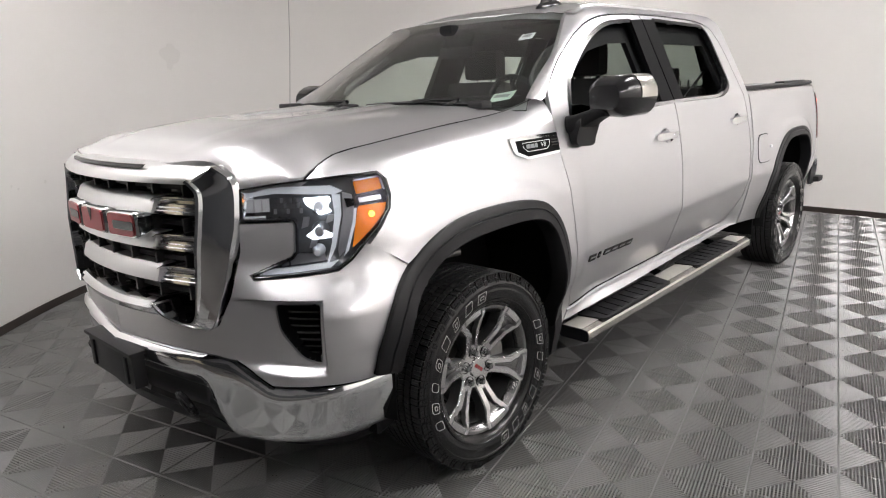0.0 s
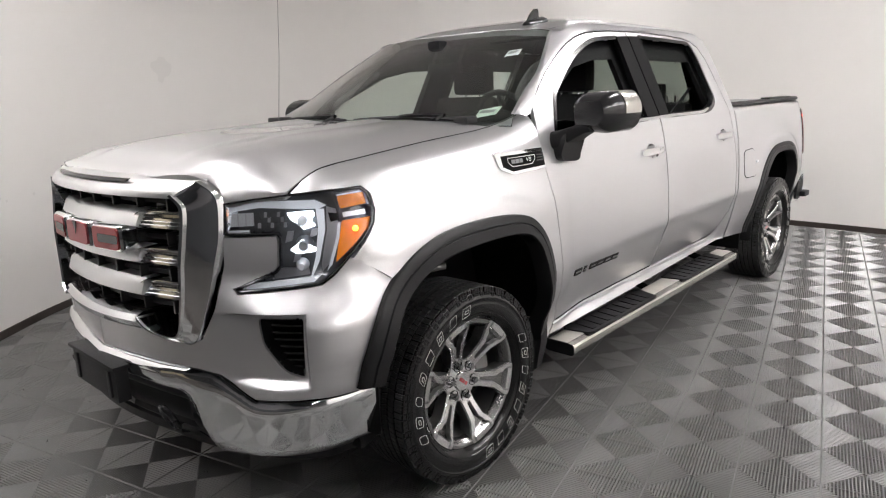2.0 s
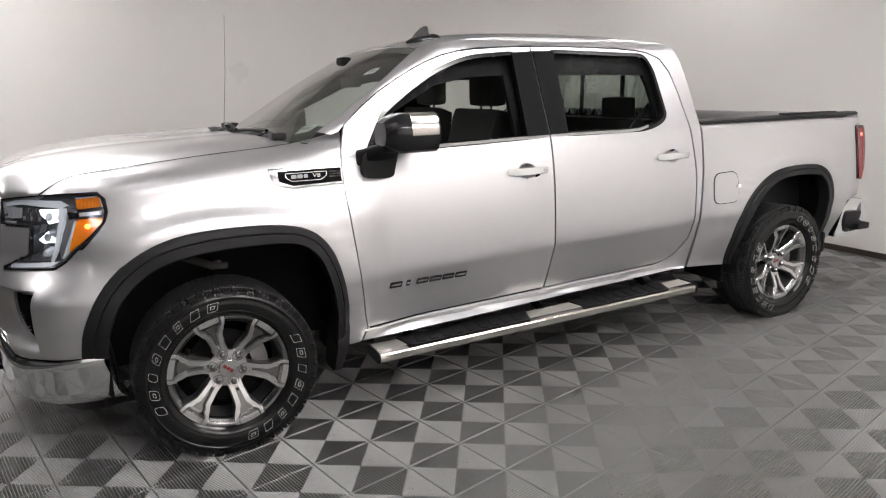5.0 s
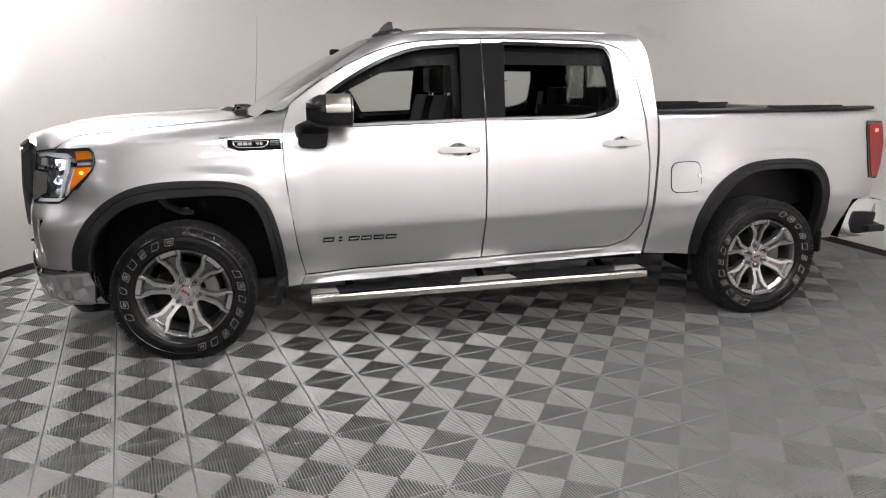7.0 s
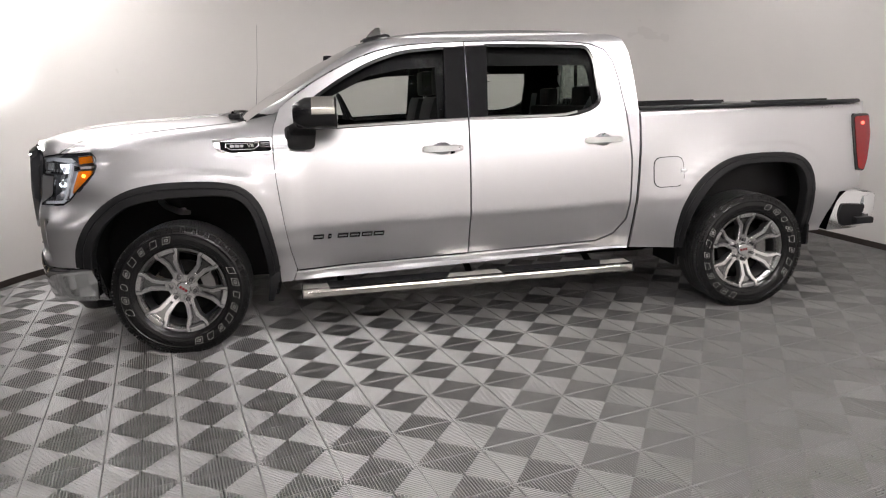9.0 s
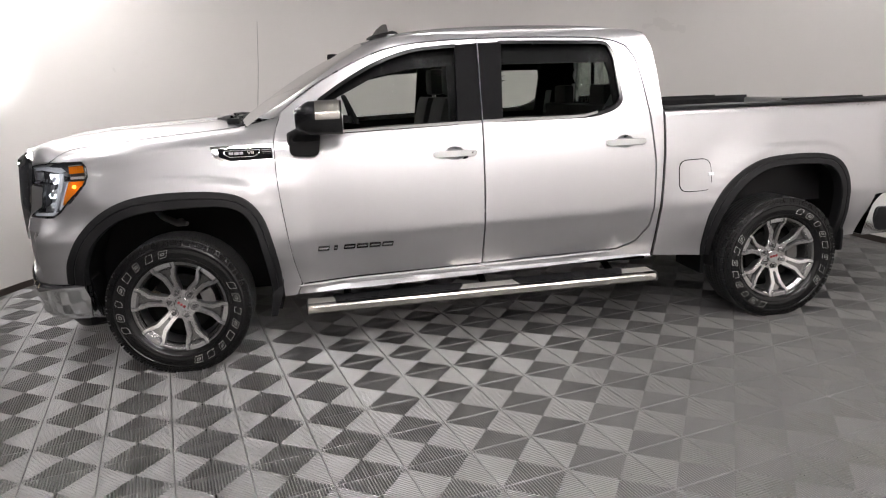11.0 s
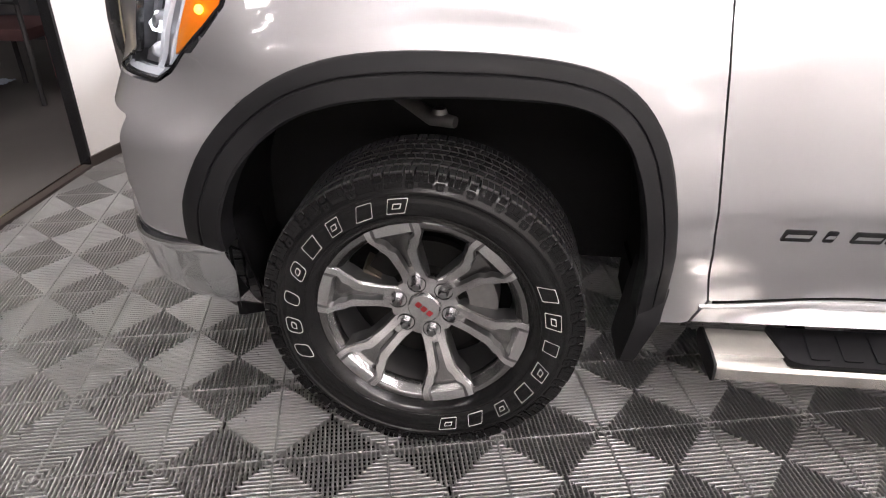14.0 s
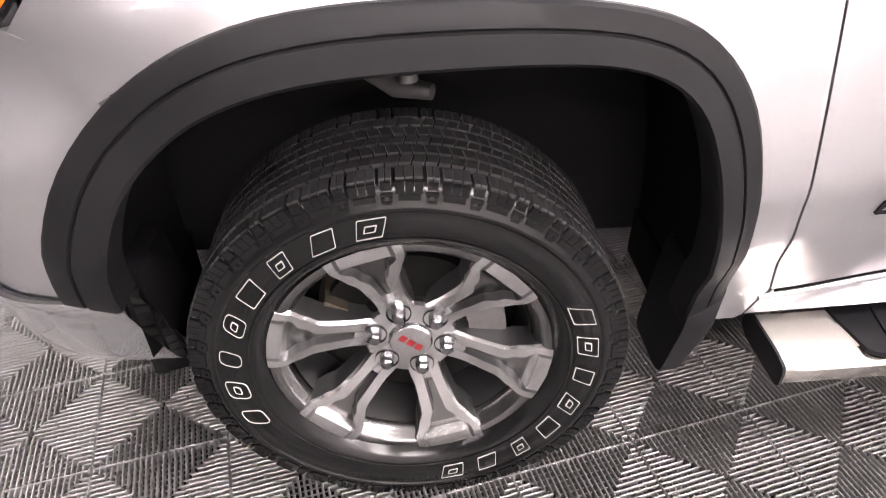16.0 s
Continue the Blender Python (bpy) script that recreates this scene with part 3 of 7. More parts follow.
def both_sides(s):
    # front fender
    front = [(-0.634, 1.220), (-0.43, 1.229), (-0.404, 1.20), (-0.400, 1.146), (-0.416, 1.105), (-0.459, 1.055), (-0.512, 1.0), (-0.400, 0.918)]
    arch = [p for p in ARCH_F if p[0] > -0.39]
    door = [(y - GAP, z) for y, z in curve_through(DOOR_FRONT, 3)]
    top = [(y, along(SEAM, y)) for y in (0.6, 0.5, 0.4, 0.3, 0.15, 0.0, -0.17, -0.347, -0.43, -0.511, -0.55, -0.584, -0.61)]
    poly = front + arch + [(0.655, 0.386)] + door + top
    grid_panel("front_fender", poly, s, fender_x, truck, PAINT, dv=0.014)

    # painted corner of the front fascia, with openings for headlamp and fog lamp pocket
    def fascia(a, z):
        x, y, z = corner(a, z)
        d = scoop(a, z)
        return s * max(0.0, x - 0.6 * d), y + 0.8 * d, z
    edge = [(-0.105, 1.086), (-0.108, 1.0), (-0.145, 0.86), (-0.205, 0.748), (-0.26, 0.718), (-0.36, 0.735), (-0.42, 0.757), (-0.71, 0.765)]
    under = [(-0.71, 0.625), (-0.40, 0.632), (-0.24, 0.638), (-0.155, 0.634), (-0.093, 0.600), (-0.031, 0.560), (0.153, 0.568), (0.312, 0.560)]
    flank = [(0.328, 0.64), (0.352, 0.74), (0.395, 0.845), (0.432, 0.906)]
    seam = [(0.335, 0.992), (0.296, 1.003)]
    lamp_low = [(0.250, 0.953), (0.207, 0.926), (-0.066, 0.906), (-0.082, 0.925), (0.058, 0.982), (0.067, 0.996), (0.071, 1.078), (0.065, 1.087)]
    k = max(range(len(FOG)), key=lambda i: FOG[i][0] + FOG[i][1])
    fog = FOG[k:] + FOG[:k + 1]
    area = sum(a[0] * b[1] - b[0] * a[1] for a, b in zip(FOG, FOG[1:] + FOG[:1]))
    outer = edge + under + flank
    hole = fog if area < 0 else fog[::-1]
    poly = outer[:-1] + [flank[-1]] + seam + lamp_low
    bridge = flank[1]
    i = poly.index(bridge)
    poly = poly[:i + 1] + hole + poly[i:]
    part("front_fascia", panel(poly, fascia, 0.008, 0.006, (-s * 0.012, 0.018, 0)), PAINT, truck, "silver painted front fascia")

    # fog lamp pocket with louvres
    fc = (sum(p[0] for p in FOG) / len(FOG), sum(p[1] for p in FOG) / len(FOG))
    bm = bmesh.new()
    loops = []
    for grow, depth in ((1.04, 0.014), (0.985, 0.016), (0.93, 0.05), (0.80, 0.075)):
        ring = []
        for a, z in FOG:
            a, z = fc[0] + (a - fc[0]) * grow, fc[1] + (z - fc[1]) * grow
            x, y, z = corner(a, z)
            d = 0.036 + depth * 0.8
            ring.append(bm.verts.new((s * (x - d * 0.6), y + d * 0.8, z)))
        loops.append(ring)
    for a, b in zip(loops, loops[1:]):
        for i in range(len(a)):
            bm.faces.new((a[i - 1], a[i], b[i], b[i - 1]))
    bm.faces.new(loops[-1])
    pocket = part("fog_lamp_pocket", bm, SATIN_BLACK, truck, "black louvred fog lamp pocket")
    for j in range(7):
        z = 0.655 + j * 0.0235
        bm = bmesh.new()
        lo = 0.045 if z < 0.74 else 0.02
        pts = [corner(lo + (0.122 - lo) * i / 6, z) for i in range(7)]
        rows = [[bm.verts.new((s * (x - 0.045 - d * 0.6), y + 0.062 + d, z + h)) for d, h in ((0, 0), (0, 0.007), (0.03, 0.012), (0.03, 0.005))] for x, y, z in pts]
        for a, b in zip(rows, rows[1:]):
            for k in range(4):
                bm.faces.new((a[k], a[(k + 1) % 4], b[(k + 1) % 4], b[k]))
        part("louvre", bm, GLOSS_BLACK, pocket)

    # chrome bumper wing
    top_edge = [(-0.71, 0.622), (-0.40, 0.629), (-0.24, 0.634), (-0.157, 0.629), (-0.094, 0.594), (-0.032, 0.553), (0.153, 0.560), (0.355, 0.556)]
    low_edge = [(0.352, 0.338), (0.25, 0.340), (0.131, 0.342), (-0.195, 0.330), (-0.235, 0.372), (-0.300, 0.520), (-0.34, 0.535), (-0.71, 0.545)]

    def bumper(a, z):
        x, y, _ = corner(a, z)
        zt, zb = along(top_edge, a), along(low_edge[::-1], min(a, 0.28))
        h = clamp01((z - zb) / max(0.01, zt - zb))
        o = 0.024 * (1 - (2 * h - 1) ** 6) + 0.004 - 0.018 * (1 - h) ** 2 * ease(-0.35, -0.1, a)
        g = Vector((1, -1)) / math.sqrt(2) if a > -0.35 else Vector((0.2, -1))
        return s * max(0.0, x + o * g.x), y + o * g.y, z
    part("front_bumper", panel(top_edge + low_edge, bumper, 0.02, 0.012, (-s * 0.03, 0.025, 0)), CHROME, truck, "polished chrome front bumper")

    bm = bmesh.new()
    out = filleted([(-0.560, 0.590), (-0.462, 0.575), (-0.440, 0.44), (-0.425, 0.318), (-0.490, 0.300), (-0.520, 0.42)], 0.012, 2)
    prism(bm, out, lambda u, v, w: (s * (0.80 + w * (1.0 - 0.22 * ease(0.50, 0.30, v))), u, v), 0.150)
    bmesh.ops.bevel(bm, geom=[e for e in bm.edges if e.calc_face_angle(0) > 0.9], offset=0.006, segments=2, affect="EDGES")
    part("bumper_end_filler", bm, SATIN_BLACK, truck, "black liner flange behind the bumper end")

    # black lower valance
    low = [(-0.71, 0.543), (-0.34, 0.533), (-0.30, 0.517), (-0.235, 0.37), (-0.195, 0.328), (0.131, 0.340), (0.314, 0.343), (0.305, 0.30), (0.13, 0.265), (-0.2, 0.235), (-0.71, 0.225)]

    def valance(a, z):
        x, y, _ = corner(a, max(z, 0.3))
        back = (0.02 + 0.12 * ease(0.42, 0.22, z) if z < 0.42 else 0.02)
        dip = 0.035 * (ease(0.33, 0.37, z) * (1 - ease(0.46, 0.50, z))) * (1 - ease(-0.36, -0.31, a))
        return s * max(0.0, x - back * (0.4 if a > -0.35 else 0)), y + back + dip, z
    part("lower_valance", panel(low, valance, 0.03, 0.02, (0, 0.03, 0)), BLACK, truck, "matt black lower front valance")

    # wheel arch mouldings
    for name, outer, inner, bulge in (("front_arch_moulding", ARCH_F, ARCH_F_IN, 0.024), ("rear_arch_moulding", ARCH_R, ARCH_R_IN, 0.022)):
        bm = bmesh.new()
        rows = []
        for (y0, z0), (y1, z1) in zip(outer, inner):
            x0 = fender_x(y0, min(z0, 1.2)) if name[0] == "f" else side_x(y0, z0)
            row = []
            for t, o in ((0.0, -0.01), (0.0, 0.010), (0.06, 0.016), (0.40, bulge - 0.002), (0.44, bulge - 0.006), (0.48, bulge), (0.93, bulge + 0.006), (1.0, bulge), (1.0, -0.05)):
                row.append(bm.verts.new((s * (max(x0, side_x(max(y1, -0.35), z1) - 0.02) + o), y0 + (y1 - y0) * t, z0 + (z1 - z0) * t)))
            rows.append(row)
        for a, b in zip(rows, rows[1:]):
            for k in range(len(a) - 1):
                bm.faces.new((a[k], a[k + 1], b[k + 1], b[k]))
        part(name, bm, BLACK, truck, "black plastic wheel arch moulding")

    # wheel wells
    for inner, name in ((ARCH_F_IN, "front_wheel_liner"), (ARCH_R_IN, "rear_wheel_liner")):
        bm = bmesh.new()
        line = [(inner[0][0], 0.36)] + inner + [(inner[-1][0], 0.36)]
        cy = (line[0][0] + line[-1][0]) / 2
        rows = [[bm.verts.new((s * x, cy + (y - cy) * g, z * g2)) for x, g, g2 in ((0.985, 1.0, 1.0), (0.93, 1.06, 1.02), (0.60, 1.06, 1.02))] for y, z in line]
        for a, b in zip(rows, rows[1:]):
            for k in range(2):
                bm.faces.new((a[k], a[k + 1], b[k + 1], b[k]))
        bm.faces.new([r[2] for r in rows])
        for y in (line[0][0] - 0.03, line[-1][0] + 0.03):
            box(bm, (min(s * 0.60, s * 0.92), y - 0.012, 0.30), (max(s * 0.60, s * 0.92), y + 0.012, 0.42))
        part(name, bm, LINER, truck, "black wheel arch liner")

    # doors
    def door(name, outline, hole, parent):
        d = grid_panel(name, outline, s, side_x, parent, PAINT, dv=0.014)
        # window surround and glass
        bm = bmesh.new()
        n = len(hole)
        cy, cz = sum(p[0] for p in hole) / n, sum(p[1] for p in hole) / n
        rings = []
        for shift, o in ((-0.011, 0.003), (0.010, 0.004), (0.012, -0.03)):
            ring = []
            for i, (y, z) in enumerate(hole):
                t = Vector(hole[(i + 1) % n]) - Vector(hole[i - 1])
                nrm = Vector((-t.y, t.x)).normalized()
                if nrm.dot(Vector((cy - y, cz - z))) < 0:
                    nrm = -nrm
                yy, zz = y + nrm.x * shift, z + nrm.y * shift
                ring.append(bm.verts.new((s * (side_x(yy, zz) + o), yy, zz)))
            rings.append(ring)
        for a, b in zip(rings, rings[1:]):
            for i in range(n):
                bm.faces.new((a[i - 1], a[i], b[i], b[i - 1]))
        part("window_seal", bm, GLOSS_BLACK, d, "black window seal")
        glass = part("window_glass", outward(panel(hole, lambda y, z: (s * (side_x(y, z) - 0.016), y, z), 0.2, 0.1), (s, 0, 0)), SIDE_GLASS if name == "front_door" else REAR_GLASS, d, "clear side window glass")
        glass.visible_shadow = False
        return d

    f_edge = curve_through(DOOR_FRONT, 3)
    upper_f = [(0.75, 1.522), (0.859, 1.594), (0.96, 1.648), (1.06, 1.698), (1.16, 1.740), (1.254, 1.772), (1.36, 1.795), (1.467, 1.807), (1.64, 1.817), (1.812, 1.822)]
    f_out = f_edge + lean_in(upper_f) + [(1.800, 1.35), (1.791, 0.95), (1.780, 0.486)]
    f_hole = filleted(lean_in([(0.735, 1.318), (0.86, 1.50), (1.0, 1.592), (1.19, 1.697), (1.40, 1.768), (1.700, 1.789), (1.668, 1.345)]), (0.03, 0.03, 0.1, 0.12, 0.1, 0.03, 0.015), 4)
    r_rear = [(2.50, 0.507), (2.66, 0.512), (2.78, 0.56), (2.848, 0.66), (2.862, 0.80), (2.872, 1.05), (2.850, 1.33), (2.822, 1.56), (2.795, 1.68), (2.745, 1.755), (2.66, 1.79), (2.56, 1.806), (2.407, 1.815)]
    r_out = [(1.780 + 2 * GAP, 0.487)] + r_rear[:6] + lean_in(r_rear[6:] + [(2.1, 1.822), (1.812 + 2 * GAP, 1.822)]) + [(1.800 + 2 * GAP, 1.35), (1.791 + 2 * GAP, 0.95)]
    r_hole = filleted(lean_in([(1.948, 1.800), (2.628, 1.782), (2.668, 1.70), (2.682, 1.425), (2.62, 1.385), (2.50, 1.352), (1.912, 1.350)]), (0.015, 0.05, 0.06, 0.05, 0.05, 0.06, 0.015), 4)

    def holed(outline, hole, side_index):
        a1 = sum(a[0] * b[1] - b[0] * a[1] for a, b in zip(outline, outline[1:] + outline[:1]))
        a2 = sum(a[0] * b[1] - b[0] * a[1] for a, b in zip(hole, hole[1:] + hole[:1]))
        h = hole if a1 * a2 < 0 else hole[::-1]
        q = outline[side_index]
        k = min(range(len(h)), key=lambda i: (h[i][0] - q[0]) ** 2 + (h[i][1] - q[1]) ** 2)
        return outline[:side_index + 1] + h[k:] + h[:k + 1] + outline[side_index:]

    def cup_line(yc, zc):
        return [(yc + 0.0605 * math.cos(q * math.pi / 14), zc + 0.040 * math.sin(q * math.pi / 14)) for q in range(28)]

    f_poly = holed(f_out, f_hole, f_out.index((1.800, 1.35)))
    f_poly = holed(f_poly, cup_line(1.625, 1.171), f_poly.index((1.791, 0.95)))
    r_poly = holed(r_out, r_hole, r_out.index((1.800 + 2 * GAP, 1.35)))
    r_poly = holed(r_poly, cup_line(2.68, 1.187), r_poly.index((2.872, 1.05)))
    fd = door("front_door", f_poly, f_hole, truck)
    rd = door("rear_door", r_poly, r_hole, truck)
    # black pillar covers between the windows, belt strips
    for d, poly in ((fd, [(1.684, 1.792), (1.8115, 1.799), (1.7995, 1.352), (1.656, 1.350)]), (rd, [(1.8215, 1.800), (1.962, 1.802), (1.928, 1.352), (1.8095, 1.352)])):
        grid_panel("pillar_cover", lean_in(poly), s, side_x, d, SATIN_BLACK, "black door pillar cover", 0.1, 0.014, 0.007, 0.035)
    for d, y0, y1 in ((fd, 0.76, 1.798), (rd, 1.813, 2.52)):
        bm = bmesh.new()
        rows = []
        for y in steps(y0, y1, 0.08):
            z = 1.318 + 0.026 * (y - 0.76)
            if d is rd:
                z = 1.343 + 0.002 * y
            z += 0.03 * ease(2.4, 2.6, y)
            rows.append([bm.verts.new((s * (side_x(y, z) + o), y, z + h)) for o, h in ((0, -0.010), (0.006, -0.008), (0.007, 0.006), (0, 0.010))])
        for a, b in zip(rows, rows[1:]):
            for k in range(3):
                bm.faces.new((a[k], a[k + 1], b[k + 1], b[k]))
        part("belt_strip", bm, SATIN, d, "bright belt line strip")

    # handles
    for d, yc, zc in ((fd, 1.625, 1.171), (rd, 2.68, 1.187)):
        xs = side_x(yc, zc)
        bm = bmesh.new()
        rings = []
        for g, dep in ((1.02, 0.001), (0.95, 0.003), (0.80, 0.008), (0.55, 0.012), (0.3, 0.013)):
            rings.append([bm.verts.new((s * (side_x(y, z) - dep), yc + (y - yc) * g, zc + (z - zc) * g)) for y, z in cup_line(yc, zc)])
        for p, q in zip(rings, rings[1:]):
            for i in range(len(p)):
                bm.faces.new((p[i - 1], p[i], q[i], q[i - 1]))
        bm.faces.new(rings[-1])
        cup = part("handle_cup", bm, PAINT, d, "recessed round cup behind the handle")
        bm = bmesh.new()
        outline = filleted([(-0.128, -0.013), (-0.10, -0.019), (0.10, -0.017), (0.130, -0.013), (0.130, 0.013), (0.10, 0.017), (-0.10, 0.019), (-0.128, 0.013)], 0.010, 3)
        prism(bm, outline, lambda u, v, w: (s * (xs + 0.012 + w - 0.045 * (u / 0.13) ** 2 * 0.55 - 4 * v * v), yc + u, zc + v), 0.026)
        bmesh.ops.bevel(bm, geom=[e for e in bm.edges if len(e.link_faces) == 2 and e.calc_face_angle(0) > 0.9], offset=0.005, segments=2, affect="EDGES")
        part("door_handle", bm, CHROME, d, "bright chrome pull handle")
    # lock
    bm = lathe(bmesh.new(), [(0, 0.0), (0.003, 0.0), (0.003, 0.006), (0, 0.007)], (s * (side_x(1.735, 1.171) + 0.028), 1.735, 1.171), "x", 12, s=s)
    part("door_lock", bm, CHROME, fd)

    # cab side frame: pillars and roof rail outside the doors
    rail_low = [(0.655, 1.455), (0.75, 1.530), (0.859, 1.602), (0.96, 1.656), (1.06, 1.706), (1.16, 1.748), (1.254, 1.780), (1.36, 1.803), (1.467, 1.815), (1.64, 1.825), (1.83, 1.830), (2.1, 1.830), (2.41, 1.823), (2.565, 1.814), (2.665, 1.798), (2.752, 1.763), (2.803, 1.685), (2.831, 1.56), (2.859, 1.33), (2.881, 1.05), (2.871, 0.80), (2.857, 0.655), (2.785, 0.552), (2.66, 0.503), (2.50, 0.498), (1.81, 0.478), (0.690, 0.447), (0.662, 0.386)]
    rail_out = [(1.2, 0.400), (2.0, 0.425), (2.884, 0.450), (2.900, 0.74), (2.928, 1.11), (2.938, 1.415), (2.930, 1.60), (2.915, 1.74), (2.885, 1.815), (2.83, 1.853), (2.5, 1.873), (2.1, 1.8745), (1.83, 1.8735), (1.64, 1.870), (1.467, 1.862), (1.36, 1.850), (1.254, 1.834), (1.150, 1.812)]
    poly = lean_in(rail_low) + lean_in(rail_out) + [(y - 0.004, z + 0.002) for y, z in SCREEN_EDGE[-2:0:-1]] + [(0.575, 1.408), (0.615, 1.420)]

    grid_panel("cab_side_frame", poly, s, pillar_x, truck, PAINT, du=0.018, dv=0.012)

    line = [(s * (side_x(y, 0.4515 + 0.0277 * (y - 0.69)) - 0.001), y, 0.4515 + 0.0277 * (y - 0.69)) for y in steps(0.70, 1.77, 0.05)]
    part("door_gap", tube(bmesh.new(), line, 0.0042, 6), UNDER, truck, "dark gap under the front door")

    line = [(s * (side_x(y, z) + 0.002), y, z) for y, z in [(q, 0.4375 + 0.0277 * (q - 0.69)) for q in steps(0.67, 2.62, 0.06)]]
    part("sill_lip", tube(bmesh.new(), line, 0.0065, 8), PAINT, truck, "bright rounded lip along the sill under the doors")

    # side mirror
    bm = bmesh.new()
    arm = filleted([(0.690, 1.330), (0.684, 1.205), (0.80, 1.196), (0.845, 1.205), (0.862, 1.330)], 0.035, 5)
    prism(bm, arm, lambda u, v, w: (s * (side_x(u, v) - 0.004 + w * (0.7 + 0.8 * ease(1.22, 1.33, v))), u, v), 0.055)
    bmesh.ops.bevel(bm, geom=[e for e in bm.edges if e.calc_face_angle(0) > 0.9], offset=0.012, segments=2, affect="EDGES")
    arm_ob = part("mirror_mount", bm, BLACK, truck, "black door mirror mount")
    bm = bmesh.new()
    rings = []
    for t in [k / 6 for k in range(7)]:
        q = ease(0, 1, t)
        y0, y1, z0, z1 = 0.672 + 0.078 * q, 0.845 + 0.02 * q, 1.255 + 0.075 * q, 1.335 + 0.04 * q
        out = filleted([(y0, z0), (y1, z0), (y1, z1), (y0, z1)], 0.018, 3)
        rings.append([bm.verts.new((s * (0.93 + 0.15 * t), y, z)) for y, z in out])
    for a, b in zip(rings, rings[1:]):
        for i in range(len(a)):
            bm.faces.new((a[i - 1], a[i], b[i], b[i - 1]))
    bm.faces.new(rings[-1])
    part("mirror_arm", bm, BLACK, arm_ob, "black curved mirror arm")
    bm = bmesh.new()
    shell = filleted([(0.99, 1.345), (1.20, 1.335), (1.245, 1.365), (1.264, 1.42), (1.262, 1.455), (1.225, 1.51), (1.03, 1.505), (0.985, 1.47)], (0.035, 0.035, 0.05, 0.05, 0.05, 0.045, 0.035, 0.035), 5)

    def shell3(u, v, w):
        return s * (1.083 + (u - 1.12) * (0.74 + 0.17 * min(1, w / 0.12))), 0.735 + 1.24 * w + 0.02 * (1.26 - u), 1.41 + (v - 1.42) * (0.84 + 0.20 * min(1, w / 0.06))
    rings = []
    for w in (0.0, 0.02, 0.06, 0.12, 0.19, 0.20):
        k = {0.0: 0.72, 0.02: 0.88}.get(w, 1.0)
        rings.append([bm.verts.new(shell3(1.12 + (u - 1.12) * k, 1.42 + (v - 1.42) * k, w)) for u, v in shell])
    for a, b in zip(rings, rings[1:]):
        for i in range(len(a)):
            bm.faces.new((a[i - 1], a[i], b[i], b[i - 1]))
    bm.faces.new(rings[0])
    bm.faces.new(rings[-1][::-1])
    mir = part("side_mirror", bm, GLOSS_BLACK, truck, "large door mirror with a black front and a chrome shell")
    bm = bmesh.new()
    cap = [(u, v) for u, v in shell]
    rows = []
    for w in (0.088, 0.094, 0.12, 0.15, 0.192):
        row = []
        for u, v in cap:
            row.append(bm.verts.new(Vector(shell3(1.12 + (u - 1.12) * 1.025, 1.42 + (v - 1.42) * 1.03, w))))
        rows.append(row)
    for a, b in zip(rows, rows[1:]):
        for i in range(len(a)):
            if sum(v.co.z for v in (a[i - 1], a[i], b[i], b[i - 1])) / 4 > 1.405:
                bm.faces.new((a[i - 1], a[i], b[i], b[i - 1]))
    bmesh.ops.delete(bm, geom=[v for v in bm.verts if not v.link_faces], context="VERTS")
    bmesh.ops.solidify(bm, geom=bm.faces[:], thickness=-0.004)
    part("mirror_shell", bm, STEEL, mir, "chrome mirror shell")
    bm = bmesh.new()
    glass = [(1.12 + (u - 1.12) * 0.86, 1.42 + (v - 1.42) * 0.84) for u, v in shell]
    prism(bm, glass, lambda u, v, w: (s * (1.083 + (u - 1.12) * 0.91), 0.9845 + w + 0.02 * (1.26 - u), v - 0.01), 0.004)
    part("mirror_glass", bm, MIRROR, mir, "mirror glass")

    # bed side
    rear = [(4.607, 1.365), (4.60, 1.30), (4.50, 1.292), (4.498, 1.20), (4.520, 1.02), (4.545, 0.905), (4.60, 0.885), (4.60, 0.78), (4.41, 0.765), (4.35, 0.62), (4.325, 0.487)]
    poly = [(2.953, 1.365), (2.944, 1.11), (2.918, 0.745), (2.900, 0.455), (3.216, 0.432)] + ARCH_R + [(4.226, 0.49)] + rear[::-1]

    def bed_x(y, z):
        x = side_x(y, z)
        q = clamp01((z - 1.325) / 0.04)
        return x - 0.03 * (1 - math.sqrt(max(0, 1 - q * q))) - 0.045 * ease(4.35, 4.62, y) ** 2 + arch_lip(ARCH_R, y, z)
    grid_panel("bed_side", poly, s, bed_x, truck, PAINT, dv=0.014)
    bm = bmesh.new()
    rows = [[bm.verts.new((s * (bed_x(y, 1.36) + o), y, 1.362 + h + 0.004 * (y - 2.95))) for o, h in ((0.006, 0.0), (0.006, 0.016), (-0.01, 0.024), (-0.09, 0.024), (-0.10, 0.0), (-0.10, -0.04))] for y in steps(2.955, 4.605, 0.1)]
    for a, b in zip(rows, rows[1:]):
        for k in range(5):
            bm.faces.new((a[k], a[k + 1], b[k + 1], b[k]))
    part("bed_rail_cap", bm, BLACK, truck, "black plastic bed rail cap")
    bm = box(bmesh.new(), (-0.01, 3.80, 1.388), (0.06, 4.33, 1.402), 0.003)
    for v in bm.verts:
        v.co.x = s * (0.84 + v.co.x)
    part("rail_strip", bm, BLACK, truck, "raised black strip on the bed rail")
    bm = panel([(2.96, 1.365), (4.6, 1.37), (4.6, 0.75), (2.96, 0.75)], lambda y, z: (s * 0.80, y, z), 0.5, 0.3)
    part("bed_inner_side", bm, BLACK, truck, "black lined inner side of the bed")

